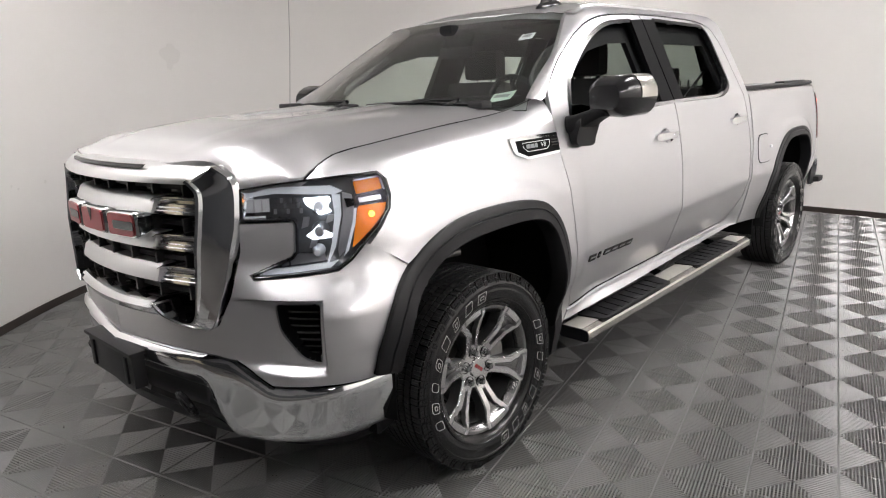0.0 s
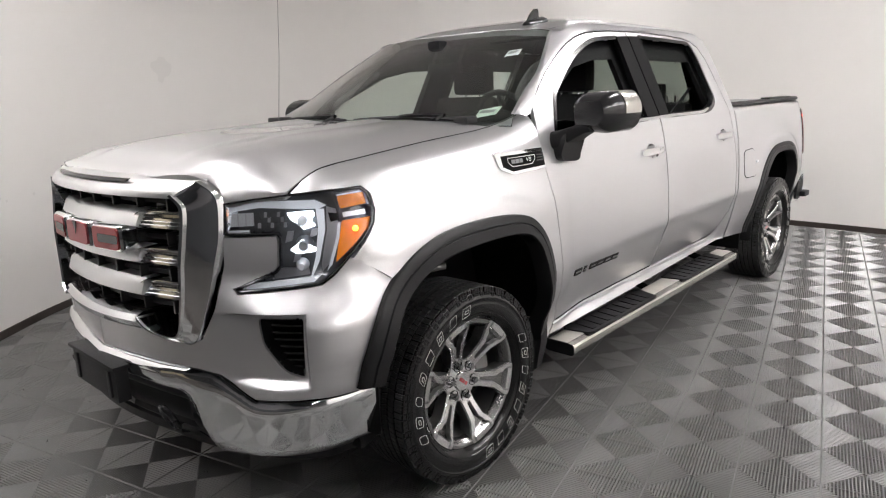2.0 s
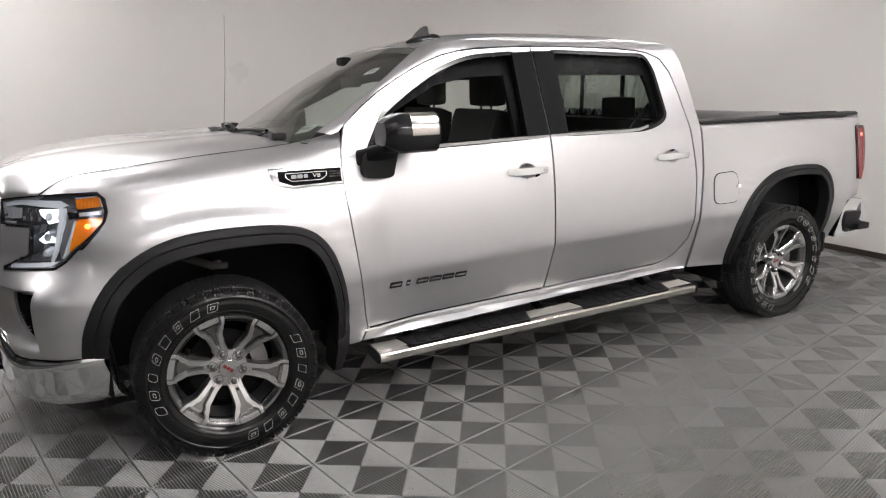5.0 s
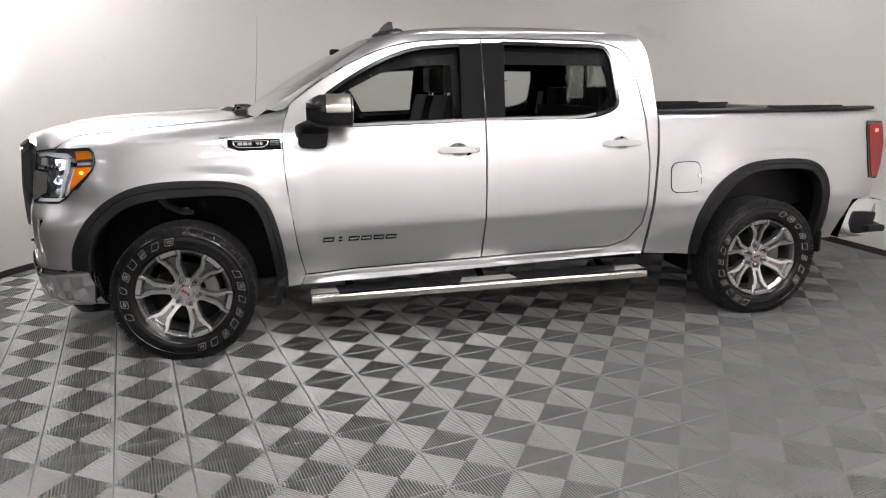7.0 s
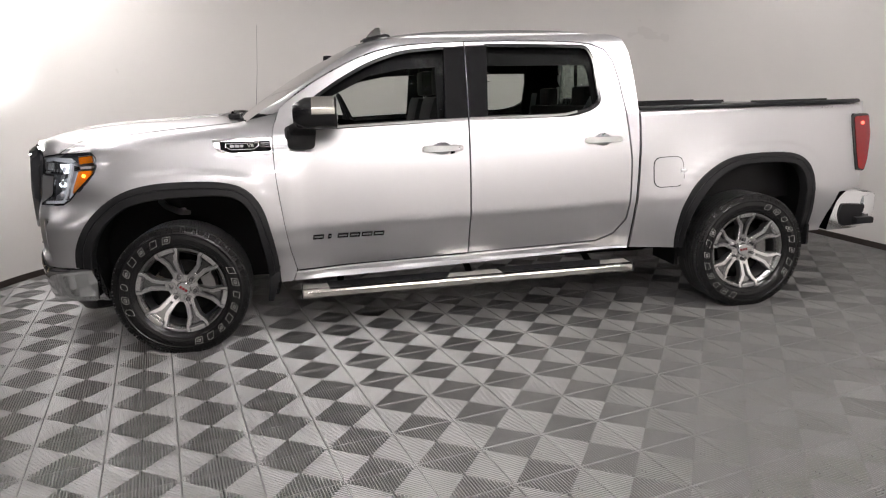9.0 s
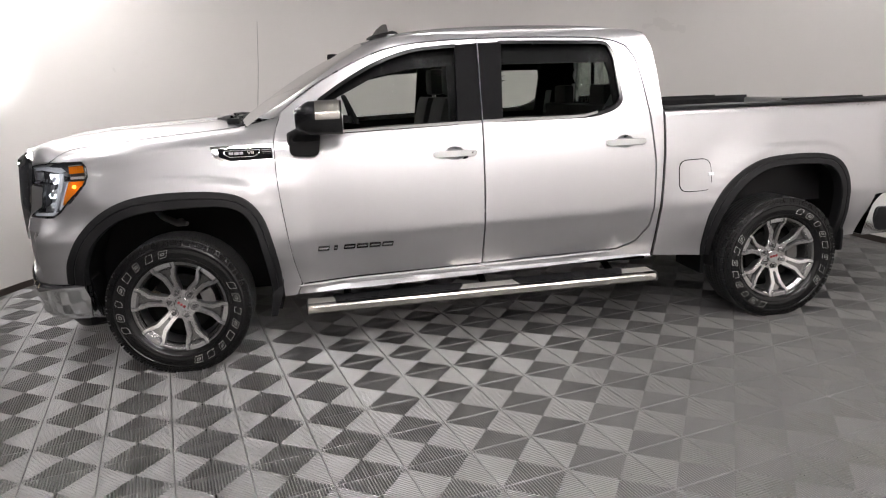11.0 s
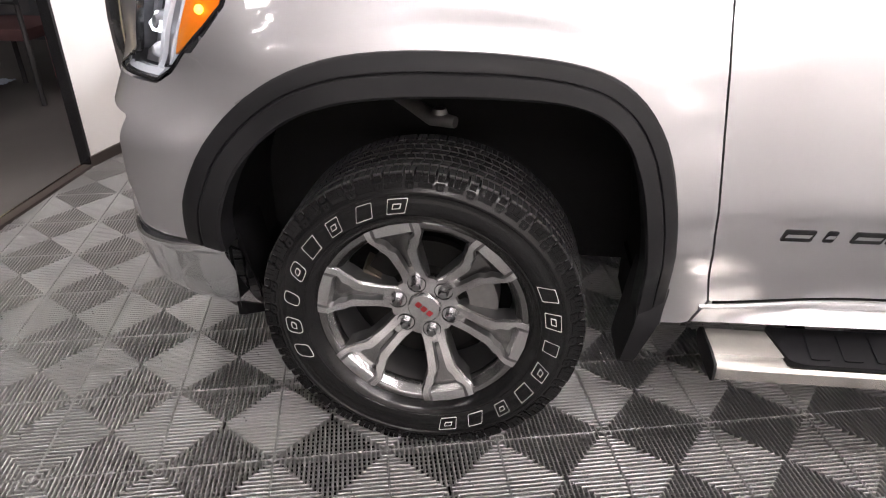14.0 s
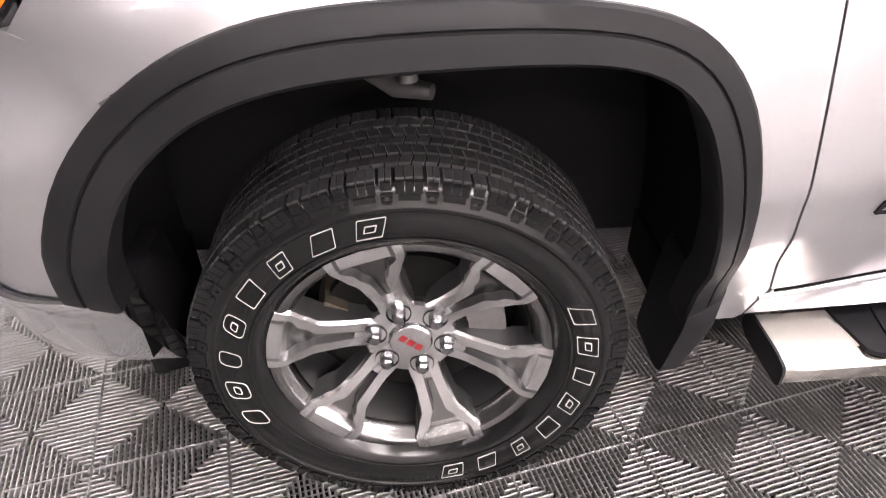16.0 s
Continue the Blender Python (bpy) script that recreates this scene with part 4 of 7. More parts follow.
    # fuel door only on the driver's side
    if s > 0:
        out = filleted([(3.028, 1.052), (3.226, 1.058), (3.229, 0.868), (3.031, 0.862)], 0.055, 5)
        grow = [(3.129 + (y - 3.129) * 1.05, 0.96 + (z - 0.96) * 1.05) for y, z in out]
        grid_panel("fuel_door_gap", grow, s, side_x, truck, UNDER, "dark gap round the fuel door", 0.03, 0.03, 0.0016, 0.004)
        fdoor = grid_panel("fuel_door", out, s, side_x, truck, PAINT, "rounded square fuel door", 0.03, 0.03, 0.0042, 0.005)
        bm = box(bmesh.new(), (side_x(3.25, 0.965) + 0.002, 3.210, 0.957), (side_x(3.25, 0.965) + 0.012, 3.243, 0.975), 0.003)
        part("finger_tab", bm, PAPER, fdoor)

    # tail lamp
    out = filleted([(4.502, 1.287), (4.60, 1.293), (4.672, 1.288), (4.682, 1.15), (4.655, 0.98), (4.625, 0.895), (4.552, 0.905), (4.527, 1.02), (4.505, 1.16)], 0.02, 3)

    def tail(y, z):
        return s * (bed_x(min(y, 4.61), z) + 0.006 - 3.0 * max(0, y - 4.60) ** 2), y, z
    t = part("tail_lamp", panel(out, tail, 0.03, 0.03, (-s * 0.10, 0, 0)), GLOSS_BLACK, truck, "tall red tail lamp in a black housing, its upper bulb lit")
    lens = filleted([(4.527, 1.272), (4.668, 1.278), (4.676, 1.15), (4.650, 0.985), (4.622, 0.905), (4.575, 0.915), (4.548, 1.02), (4.530, 1.16)], 0.018, 3)
    part("red_lens", panel(lens, lambda y, z: (tail(y, z)[0] + s * 0.004, y, z), 0.03, 0.03, (-s * 0.006, 0, 0)), TAIL_RED, t, "deep red ribbed lens")
    bm = panel(filleted([(4.588, 1.238), (4.618, 1.240), (4.618, 1.218), (4.588, 1.216)], 0.009, 3), lambda y, z: (tail(y, z)[0] + s * 0.0055, y, z), 0.03, 0.03, (-s * 0.003, 0, 0))
    part("lit_bulb", bm, TAIL_BULB, t)

    # rear bumper corner
    bm = bmesh.new()
    line = [(4.64, 0.962), (4.68, 0.958), (4.72, 0.945), (4.80, 0.86), (4.85, 0.6), (4.87, 0.0)]
    line = curve_through(line, 4)
    rows = []
    for y, x in line:
        k = ease(4.36, 4.62, y)
        zt, zb = 0.65 + 0.08 * k, 0.50 + 0.03 * k
        rows.append([bm.verts.new((s * max(0, x + o), y + (o if x < 0.9 else 0), z)) for o, z in ((-0.10, zt), (-0.015, zt), (0.008, zt - 0.012), (0.012, zt - 0.05), (0.010, zb + 0.06), (-0.004, zb + 0.01), (-0.02, zb), (-0.1, zb))])
    for a, b in zip(rows, rows[1:]):
        for k in range(7):
            bm.faces.new((a[k], a[k + 1], b[k + 1], b[k]))
    bm.faces.new(rows[0])
    rb = part("rear_bumper", bm, CHROME, truck, "chrome rear bumper with a black corner step")
    bm = bmesh.new()
    out = filleted([(4.372, 0.485), (4.392, 0.61), (4.425, 0.705), (4.49, 0.766), (4.615, 0.752), (4.70, 0.735), (4.70, 0.505), (4.55, 0.488)], (0.01, 0.05, 0.06, 0.03, 0.05, 0.02, 0.02, 0.05), 4)
    prism(bm, out, lambda u, v, w: (s * (0.86 + w - 0.5 * max(0, u - 4.58) ** 1.5 - 0.12 * max(0, 0.62 - v)), u, v), 0.115)
    bmesh.ops.bevel(bm, geom=[e for e in bm.edges if e.calc_face_angle(0) > 0.9], offset=0.012, segments=3, affect="EDGES")
    part("bumper_corner", bm, CHROME, rb, "chrome bumper corner")
    out = filleted([(4.462, 0.672), (4.60, 0.662), (4.67, 0.655), (4.67, 0.515), (4.48, 0.510), (4.445, 0.585)], 0.025, 3)
    bm = panel(out, lambda y, z: (s * (0.982 - 0.5 * max(0, y - 4.58) ** 1.5 - 0.12 * max(0, 0.62 - z)), y, z), 0.03, 0.03, (-s * 0.02, 0, 0))
    part("corner_step", bm, BLACK, rb, "black step pad in the bumper corner")
    bm = box(bmesh.new(), (0, 4.56, 0.525), (0.07, 4.70, 0.575), 0.02)
    for v in bm.verts:
        v.co.x = s * (0.95 + v.co.x)
    part("step_pad", bm, BLACK, rb)

    # side step
    z0 = lambda y: 0.288 + 0.0125 * (y - 0.72)
    bm = bmesh.new()
    prof = [(0.875, 0.03), (0.895, 0.052), (1.0, 0.052), (1.034, 0.046), (1.040, 0.036), (1.040, 0.006), (1.032, 0.0), (0.90, 0.0), (0.875, 0.012)]
    rows = []
    for y in [0.712, 0.72] + steps(0.8, 2.8, 0.2) + [2.872, 2.88]:
        k = 0.97 if y in (0.712, 2.88) else 1.0
        rows.append([bm.verts.new((s * (0.957 + (x - 0.957) * k), y, z0(y) + z * k)) for x, z in prof])
    for a, b in zip(rows, rows[1:]):
        for k in range(len(prof)):
            bm.faces.new((a[k - 1], a[k], b[k], b[k - 1])).material_index = int(k in (1, 2))
    step = part("side_step", bm, STEEL, truck, "polished stainless side step with black tread pads", 30)
    step.data.materials.append(STEEL_TOP)
    for yy in (0.708, 2.884):
        bm = bmesh.new()
        out = filleted([(0.872, 0.012), (0.872, 0.034), (0.893, 0.056), (1.0, 0.056), (1.038, 0.05), (1.044, 0.036), (1.044, 0.004), (1.034, -0.004), (0.90, -0.004)], 0.006, 2)
        prism(bm, out, lambda u, v, w: (s * u, yy + w - 0.003, z0(yy) + v), 0.006)
        part("end_cap", bm, BLACK, step, "black end cap")
    for y0, y1 in ((0.86, 1.64), (1.98, 2.68)):
        bm = bmesh.new()
        out = filleted([(y0, 0.885), (y1, 0.885), (y1 + 0.02, 0.91), (y1 - 0.03, 1.034), (y0 + 0.05, 1.034), (y0 + 0.02, 1.02)], 0.012, 3)
        prism(bm, out, lambda u, v, w: (s * v, u, z0(u) + 0.050 + w), 0.010)
        pad = part("tread_pad", bm, BLACK, step, "black ribbed tread pad")
        n = round((y1 - y0 - 0.12) / 0.075)
        for j in range(n):
            yy = y0 + 0.09 + j * 0.075
            bm = bmesh.new()
            out = filleted([(yy, 0.90), (yy + 0.045, 0.90), (yy + 0.025, 1.015), (yy - 0.02, 1.015)], 0.008, 2)
            prism(bm, out, lambda u, v, w: (s * v, u, z0(u) + 0.060 + w), 0.004)
            bmesh.ops.bevel(bm, geom=[e for e in bm.edges if e.calc_face_angle(0) > 0.9], offset=0.0015, segments=1, affect="EDGES")
            part("tread_rib", bm, BLACK, pad)
    for yy in (0.95, 1.8, 2.65):
        bm = bmesh.new()
        tube(bm, [(s * 0.62, yy, 0.42), (s * 0.80, yy, 0.36), (s * 0.93, yy, z0(yy) + 0.012)], 0.022, 8)
        part("step_bracket", bm, UNDER, step)

    # mud flap
    bm = bmesh.new()
    out = filleted([(0.80, 0.50), (0.972, 0.50), (0.985, 0.40), (0.975, 0.275), (0.95, 0.264), (0.82, 0.264)], 0.02, 3)
    prism(bm, out, lambda u, v, w: (s * u, 0.495 + w * (0.6 + 0.4 * ease(0.26, 0.42, v)) + 0.16 * (v - 0.26), v), 0.055)
    bmesh.ops.bevel(bm, geom=[e for e in bm.edges if e.calc_face_angle(0) > 0.9], offset=0.004, segments=2, affect="EDGES")
    part("mud_flap", bm, BLACK, truck, "black moulded mud flap")
    # rear mud flap
    bm = bmesh.new()
    prism(bm, filleted([(0.80, 0.55), (1.0, 0.55), (1.0, 0.40), (0.82, 0.38)], 0.02, 3), lambda u, v, w: (s * u, 4.19 + w, v), 0.014)
    part("mud_flap", bm, BLACK, truck, "black moulded mud flap")


for side in (1, -1):
    both_sides(side)

# bonnet
half = [(0.0, -0.905), (0.20, -0.898), (0.40, -0.880), (0.52, -0.850), (0.60, -0.820), (0.652, -0.784), (0.722, -0.721), (0.764, -0.680), (0.790, -0.646), (0.794, -0.584), (0.794, -0.511), (0.794, -0.2), (0.794, 0.1), (0.794, 0.40), (0.74, 0.37), (0.60, 0.30), (0.40, 0.225), (0.20, 0.185), (0.0, 0.172)]
poly = half + [(-x, y) for x, y in half[-2:0:-1]]
part("hood", panel(poly, lambda x, y: (x, y, hood_z(x, y)), 0.025, 0.025, (0, 0, -0.025)), PAINT, truck, "silver bonnet with raised shoulders")
half = [(0.0, 0.175), (0.20, 0.188), (0.40, 0.228), (0.60, 0.303), (0.79, 0.395), (0.82, 0.52), (0.60, 0.46), (0.4, 0.41), (0.2, 0.375), (0.0, 0.365)]
poly = half + [(-x, y) for x, y in half[-2:0:-1]]
part("cowl_panel", panel(poly, lambda x, y: (x, y, hood_z(x, y) - 0.03 + 0.01 * ease(0.2, 0.4, y)), 0.05, 0.03, (0, 0, -0.02)), BLACK, truck, "black plastic cowl panel under the windscreen")

for s in (1, -1):
    line = [(s * 0.798, y, along(SEAM, y) - 0.0005) for y in steps(-0.640, 0.60, 0.04)]
    part("hood_gap", tube(bmesh.new(), line, 0.0032, 6), UNDER, truck, "dark gap between bonnet and fender")

# windscreen and rear window
half = [(0.0, 1.375), (0.3, 1.375), (0.6, 1.372)] + [(pillar_x(y, z) - 0.010, z) for y, z in SCREEN_EDGE] + [(0.56, 1.824), (0.4, 1.832), (0.2, 1.836), (0.0, 1.837)]
poly = half + [(-x, z) for x, z in half[-2:0:-1]]
ws = part("windscreen", outward(panel(poly, lambda x, z: (x, screen_y(x, z), z), 0.06, 0.04), (0, -1, 0.5)), WINDSCREEN, truck, "green tinted windscreen")
ws.visible_shadow = False
k = [(x, z) for x, z in poly]
c = (0, 1.62)
ring = [(c[0] + (x - c[0]) * 0.994, c[1] + (z - c[1]) * 0.984) for x, z in k]
bm = bmesh.new()
a = [bm.verts.new((x, screen_y(x, z) + 0.004, z)) for x, z in k]
b = [bm.verts.new((x, screen_y(x, z) + 0.004, z)) for x, z in ring]
for i in range(len(a)):
    bm.faces.new((a[i - 1], a[i], b[i], b[i - 1]))
part("windscreen_border", bm, GLOSS_BLACK, truck, "black printed border of the windscreen")

# roof
half = [(0.0, 1.104), (0.2, 1.108), (0.4, 1.125), (0.52, 1.145), (0.58, 1.175), (0.612, 1.30), (0.616, 1.60), (0.616, 2.5), (0.605, 2.82), (0.56, 2.93), (0.4, 2.965), (0.0, 2.975)]
poly = half + [(-x, y) for x, y in half[-2:0:-1]]
part("roof", panel(poly, lambda x, y: (x, y, roof_z(x, y)), 0.06, 0.06, (0, 0, -0.03)), PAINT, truck, "silver painted roof")
for s in (1, -1):
    bm = bmesh.new()
    rows = []
    for y in steps(1.15, 2.92, 0.06):
        z = along([(1.0, 1.72), (1.15, 1.812), (1.254, 1.834), (1.36, 1.850), (1.467, 1.862), (1.64, 1.870), (1.83, 1.8735), (2.1, 1.8745), (2.5, 1.873), (2.86, 1.855), (2.93, 1.818)], y)
        x = cab_x(y, z)
        xi = along([(1.0, 0.52), (1.15, 0.555), (1.3, 0.605), (2.5, 0.610), (2.82, 0.60), (2.93, 0.555)], y)
        rows.append([bm.verts.new((s * q[0], y, q[1])) for q in ((x + 0.002, z - 0.006), ((2 * x + xi) / 3, (2 * z + roof_z(xi, y)) / 3 + 0.008), ((x + 2 * xi) / 3, (z + 2 * roof_z(xi, y)) / 3 + 0.006), (xi, roof_z(xi, y) + 0.001))])
    for a, b in zip(rows, rows[1:]):
        for k in range(3):
            bm.faces.new((a[k], a[k + 1], b[k + 1], b[k]))
    part("roof_rail", bm, PAINT, truck, "rounded roof side rail")
bm = bmesh.new()
rows = [[bm.verts.new((x, y, roof_z(x, y) + h)) for y, h in ((2.955 - 0.06 * (x / 0.68) ** 2, 0.004), (3.005 - 0.06 * (x / 0.68) ** 2, -0.008), (3.0 - 0.06 * (x / 0.68) ** 2, -0.028), (2.94 - 0.06 * (x / 0.68) ** 2, -0.05))] for x in steps(-0.64, 0.64, 0.064)]
for a, b in zip(rows, rows[1:]):
    for k in range(3):
        bm.faces.new((a[k], a[k + 1], b[k + 1], b[k]))
part("roof_lip", bm, PAINT, truck, "small spoiler lip over the rear window")

# cab back
back_y = lambda x, z: along([(0.45, 2.885), (1.1, 2.93), (1.42, 2.945), (1.84, 2.925)], z) + 0.02 * (1 - (x / 0.8) ** 2)
out = [(-0.90, 0.46), (-0.93, 1.1), (-0.87, 1.40), (-0.70, 1.74), (-0.63, 1.84), (0.63, 1.84), (0.70, 1.74), (0.87, 1.40), (0.93, 1.1), (0.90, 0.46)]
hole = filleted([(-0.66, 1.40), (-0.55, 1.745), (0.55, 1.745), (0.66, 1.40)], 0.05, 4)
poly = out[:4] + [out[3]] + out[4:]
a1 = sum(a[0] * b[1] - b[0] * a[1] for a, b in zip(out, out[1:] + out[:1]))
a2 = sum(a[0] * b[1] - b[0] * a[1] for a, b in zip(hole, hole[1:] + hole[:1]))
h = hole if a1 * a2 < 0 else hole[::-1]
k = min(range(len(h)), key=lambda i: (h[i][0] - out[3][0]) ** 2 + (h[i][1] - out[3][1]) ** 2)
poly = out[:4] + h[k:] + h[:k + 1] + out[3:]
part("cab_back", panel(poly, lambda x, z: (x, back_y(x, z), z), 0.06, 0.05, (0, -0.03, 0)), PAINT, truck, "silver rear wall of the cab")
part("cab_back_lining", panel(poly, lambda x, z: (x * 0.97, back_y(x, z) - 0.045, z), 0.1, 0.1), DASH, truck, "dark lining of the rear cab wall")
rw = part("rear_window", outward(panel(hole, lambda x, z: (x, back_y(x, z) - 0.012, z), 0.2, 0.1), (0, 1, 0)), BACK_GLASS, truck, "tinted rear window with sliding centre")
rw.visible_shadow = False
for x in (-0.22, 0.22):
    part("window_divider", box(bmesh.new(), (x - 0.012, 2.925, 1.395), (x + 0.012, 2.945, 1.75)), GLOSS_BLACK, rw)

# bed and tailgate
bm = bmesh.new()
box(bm, (-0.80, 2.97, 0.72), (0.80, 4.62, 0.76))
box(bm, (-0.86, 2.955, 0.60), (0.86, 2.985, 1.36))
part("bed_floor", bm, BLACK, truck, "black lined pickup bed")
bm = box(bmesh.new(), (-0.86, 4.585, 0.76), (0.86, 4.655, 1.375), 0.015)
part("tailgate", bm, PAINT, truck, "silver tailgate")

# underbody, so that nothing shows through below
for name, lo, hi in (("cab_floor_pan", (-0.82, 0.62, 0.40), (0.82, 2.90, 0.48)), ("frame_rail", (-0.55, -0.80, 0.34), (-0.42, 4.55, 0.50)), ("frame_rail", (0.42, -0.80, 0.34), (0.55, 4.55, 0.50)), ("engine_bay", (-0.58, -0.72, 0.50), (0.58, 0.58, 1.12)), ("bed_frame", (-0.62, 3.0, 0.50), (0.62, 4.5, 0.70)), ("front_crossmember", (-0.55, -0.80, 0.30), (0.55, -0.60, 0.60))):
    part(name, box(bmesh.new(), lo, hi, 0.01), UNDER, truck, "black underbody steel")
bm = bmesh.new()
tube(bm, [(-0.85, 3.745, 0.388), (-0.2, 3.745, 0.388), (0.2, 3.745, 0.388), (0.85, 3.745, 0.388)], 0.05, 12)
bmesh.ops.create_uvsphere(bm, u_segments=16, v_segments=10, radius=0.15, matrix=Matrix.Translation((0, 3.745, 0.388)))
part("rear_axle", bm, UNDER, truck, "black rear axle")


# ---- wheels ----
def wheel(s, yc, turn, steer, lettered):
    xc, zc, R = 0.90, 0.388, 0.3985
    st = math.tan(radians(steer))

    def put(w, u, v):
        """w outward from the middle plane, u to the rear, v up."""
        return s * (xc + w + st * u), yc + u, max(0.001, zc + v)

    def polar(w, r, a):
        return put(w, r * math.cos(a), r * math.sin(a))

    def spin(bm, profile, n=72, closed=False):
        rings = [[bm.verts.new(polar(w, r, 2 * math.pi * k / n)) for w, r in profile] for k in range(n)]
        for k in range(n):
            a, b = rings[k], rings[(k + 1) % n]
            for i in range(len(profile) - (0 if closed else 1)):
                j = (i + 1) % len(profile)
                bm.faces.new((a[i], a[j], b[j], b[i]))
        return bm

    bm = spin(bmesh.new(), [(0.088, 0.236), (0.094, 0.244), (0.100, 0.246), (0.104, 0.252), (0.104, 0.262), (0.098, 0.2665), (0.088, 0.262), (0.06, 0.250), (-0.08, 0.245), (-0.10, 0.262), (-0.10, 0.24), (-0.07, 0.232), (0.03, 0.228), (0.07, 0.230)], 72, True)
    rim = part("wheel", bm, ALLOY_GREY, truck, "six spoke alloy wheel with an all terrain tyre")
    part("rim_barrel", spin(bmesh.new(), [(-0.07, 0.2275), (0.03, 0.2260), (0.068, 0.2275)], 72), ALLOY_DARK, rim, "dark inner rim barrel")
    # tyre
    prof = [(0.096, 0.258), (0.106, 0.268), (0.118, 0.276), (0.1285, 0.292), (0.1335, 0.312), (0.1345, 0.332), (0.1335, 0.334), (0.1335, 0.346), (0.1362, 0.3495), (0.1366, 0.3530), (0.1358, 0.3565), (0.1315, 0.3620), (0.1305, 0.366), (0.1245, 0.381), (0.1175, 0.3895), (0.108, 0.3930), (0.06, 0.3938), (0.0, 0.394)]
    prof = prof + [(-w, r) for w, r in prof[-2::-1]]
    tyre = part("tyre", spin(bmesh.new(), prof, 96), RUBBER, rim, "dressed black all terrain tyre with raised white marks", 30)
    # tread: shoulder lugs and centre blocks
    bm = bmesh.new()
    rnd = random.Random(5)

    def block(w0, w1, r0, r1, a0, a1, lean=0.0, top_in=0.12):
        da, dw = (a1 - a0) * top_in, (w1 - w0) * 0.06
        vs = []
        for r, i in ((r0, 0), (r1, 1)):
            for w, l in ((w0 + dw * i, 0), (w1 - dw * i, lean)):
                vs += [bm.verts.new(polar(w, r, a0 + da * i + l)), bm.verts.new(polar(w, r, a1 - da * i + l))]
        for q in ((0, 1, 3, 2), (4, 6, 7, 5), (0, 4, 5, 1), (2, 3, 7, 6), (0, 2, 6, 4), (1, 5, 7, 3)):
            bm.faces.new([vs[k] for k in q])
    # five rows of blocks across the tread, set off from each other
    for k in range(60):
        a, p = 2 * math.pi * k / 60, 2 * math.pi / 60
        for row, (lo, hi) in enumerate(((-0.077, -0.050), (-0.045, -0.017), (-0.012, 0.012), (0.017, 0.045), (0.050, 0.077))):
            off, lean = 0.37 * row * p, (0.12, -0.12, 0.12, -0.12, 0.12)[row] * p
            block(lo, hi, 0.386, R + 0.001, a + off, a + off + 0.44 * p, lean, 0.03)
            block(lo, hi, 0.386, R + 0.001, a + off + 0.49 * p, a + off + 0.93 * p, lean, 0.03)
    N = 34
    for k in range(N):
        a, p = 2 * math.pi * k / N, 2 * math.pi / N
        for sd in (1, -1):
            lo, hi = sorted((sd * 0.082, sd * 0.1205))
            for q0, q1 in ((0.02, 0.20), (0.22, 0.40), (0.42, 0.60), (0.68, 0.80), (0.82, 0.94)):
                block(lo, hi, 0.386, R, a + q0 * p, a + q1 * p, 0, 0.03)
    tr = part("tread", bm, TREAD, tyre, "dressed black tread blocks, greyed in place of glints", None)
    tr["kind"] = "stuff"
    # lugs that run from the shoulder down onto the sidewall
    bm = bmesh.new()
    for k in range(N):
        a, p = 2 * math.pi * k / N, 2 * math.pi / N
        for r0, r1, a0, a1, w0, w1 in ((0.3755, 0.3955, 0.02, 0.20, 0.112, 0.1290), (0.3755, 0.3955, 0.22, 0.40, 0.112, 0.1290), (0.3755, 0.3955, 0.42, 0.60, 0.112, 0.1290), (0.366, 0.3755, 0.06, 0.56, 0.120, 0.1325), (0.381, 0.3945, 0.70, 0.92, 0.112, 0.1265), (0.3715, 0.378, 0.66, 0.96, 0.120, 0.1302), (0.364, 0.3715, 0.68, 0.76, 0.122, 0.1328), (0.364, 0.3715, 0.86, 0.94, 0.122, 0.1328), (0.361, 0.3655, 0.70, 0.92, 0.124, 0.1342)):
            block(w0, w1, r0, r1, a + a0 * p, a + a1 * p, 0, 0.03)
    part("shoulder_lug", bm, RUBBER, tyre, "stepped shoulder lugs", None)["kind"] = "stuff"
    # raised rings on the sidewall
    bm = spin(bmesh.new(), [(0.130, 0.2905), (0.1315, 0.2915), (0.1315, 0.2930), (0.131, 0.294)], 96)
    part("sidewall_ring", bm, RUBBER, tyre)
    # white outlined marks, two groups of eight
    for start, end in ((203.0, 102.0), (21.0, -77.0)) if lettered else ():
        for k in range(8):
            a = radians(start + (end - start) * k / 7 + turn)
            if start > 100:
                a -= radians(3)
            wide, tall = (0.0225, 0.0190) if k not in (2, 5) else (0.0170, 0.0190)
            slant = 0.006
            bm = bmesh.new()
            outer = filleted([(-wide - slant, -tall), (wide - slant, -tall), (wide + slant, tall), ((-wide if k % 3 else -0.6 * wide) + slant, tall)], 0.013 if start > 100 and k < 4 else 0.003, 4)
            inner = [(x * 0.95, y * 0.94) for x, y in outer]
            core = [(x * 0.44, y * 0.34) for x, y in outer]

            def mark(x, y, w):
                r = 0.3215 + y
                return polar(0.1342 + w - 9.0 * max(0, abs(r - 0.326) - 0.006) ** 2, r, a - x / 0.3215)
            rings = [[bm.verts.new(mark(x, y, w)) for x, y in ring] for ring, w in ((outer, 0.0), (outer, 0.0014), (inner, 0.0014), (inner, 0.0))]
            for p, q in zip(rings, rings[1:]):
                for i in range(len(p)):
                    bm.faces.new((p[i - 1], p[i], q[i], q[i - 1]))
            if k % 2:
                cr = [[bm.verts.new(mark(x, y, w)) for x, y in ring] for ring, w in ((core, 0.0), (core, 0.0014), ([(x * 0.78, y * 0.72) for x, y in core], 0.0014))]
                for p, q in zip(cr, cr[1:]):
                    for i in range(len(p)):
                        bm.faces.new((p[i - 1], p[i], q[i], q[i - 1]))
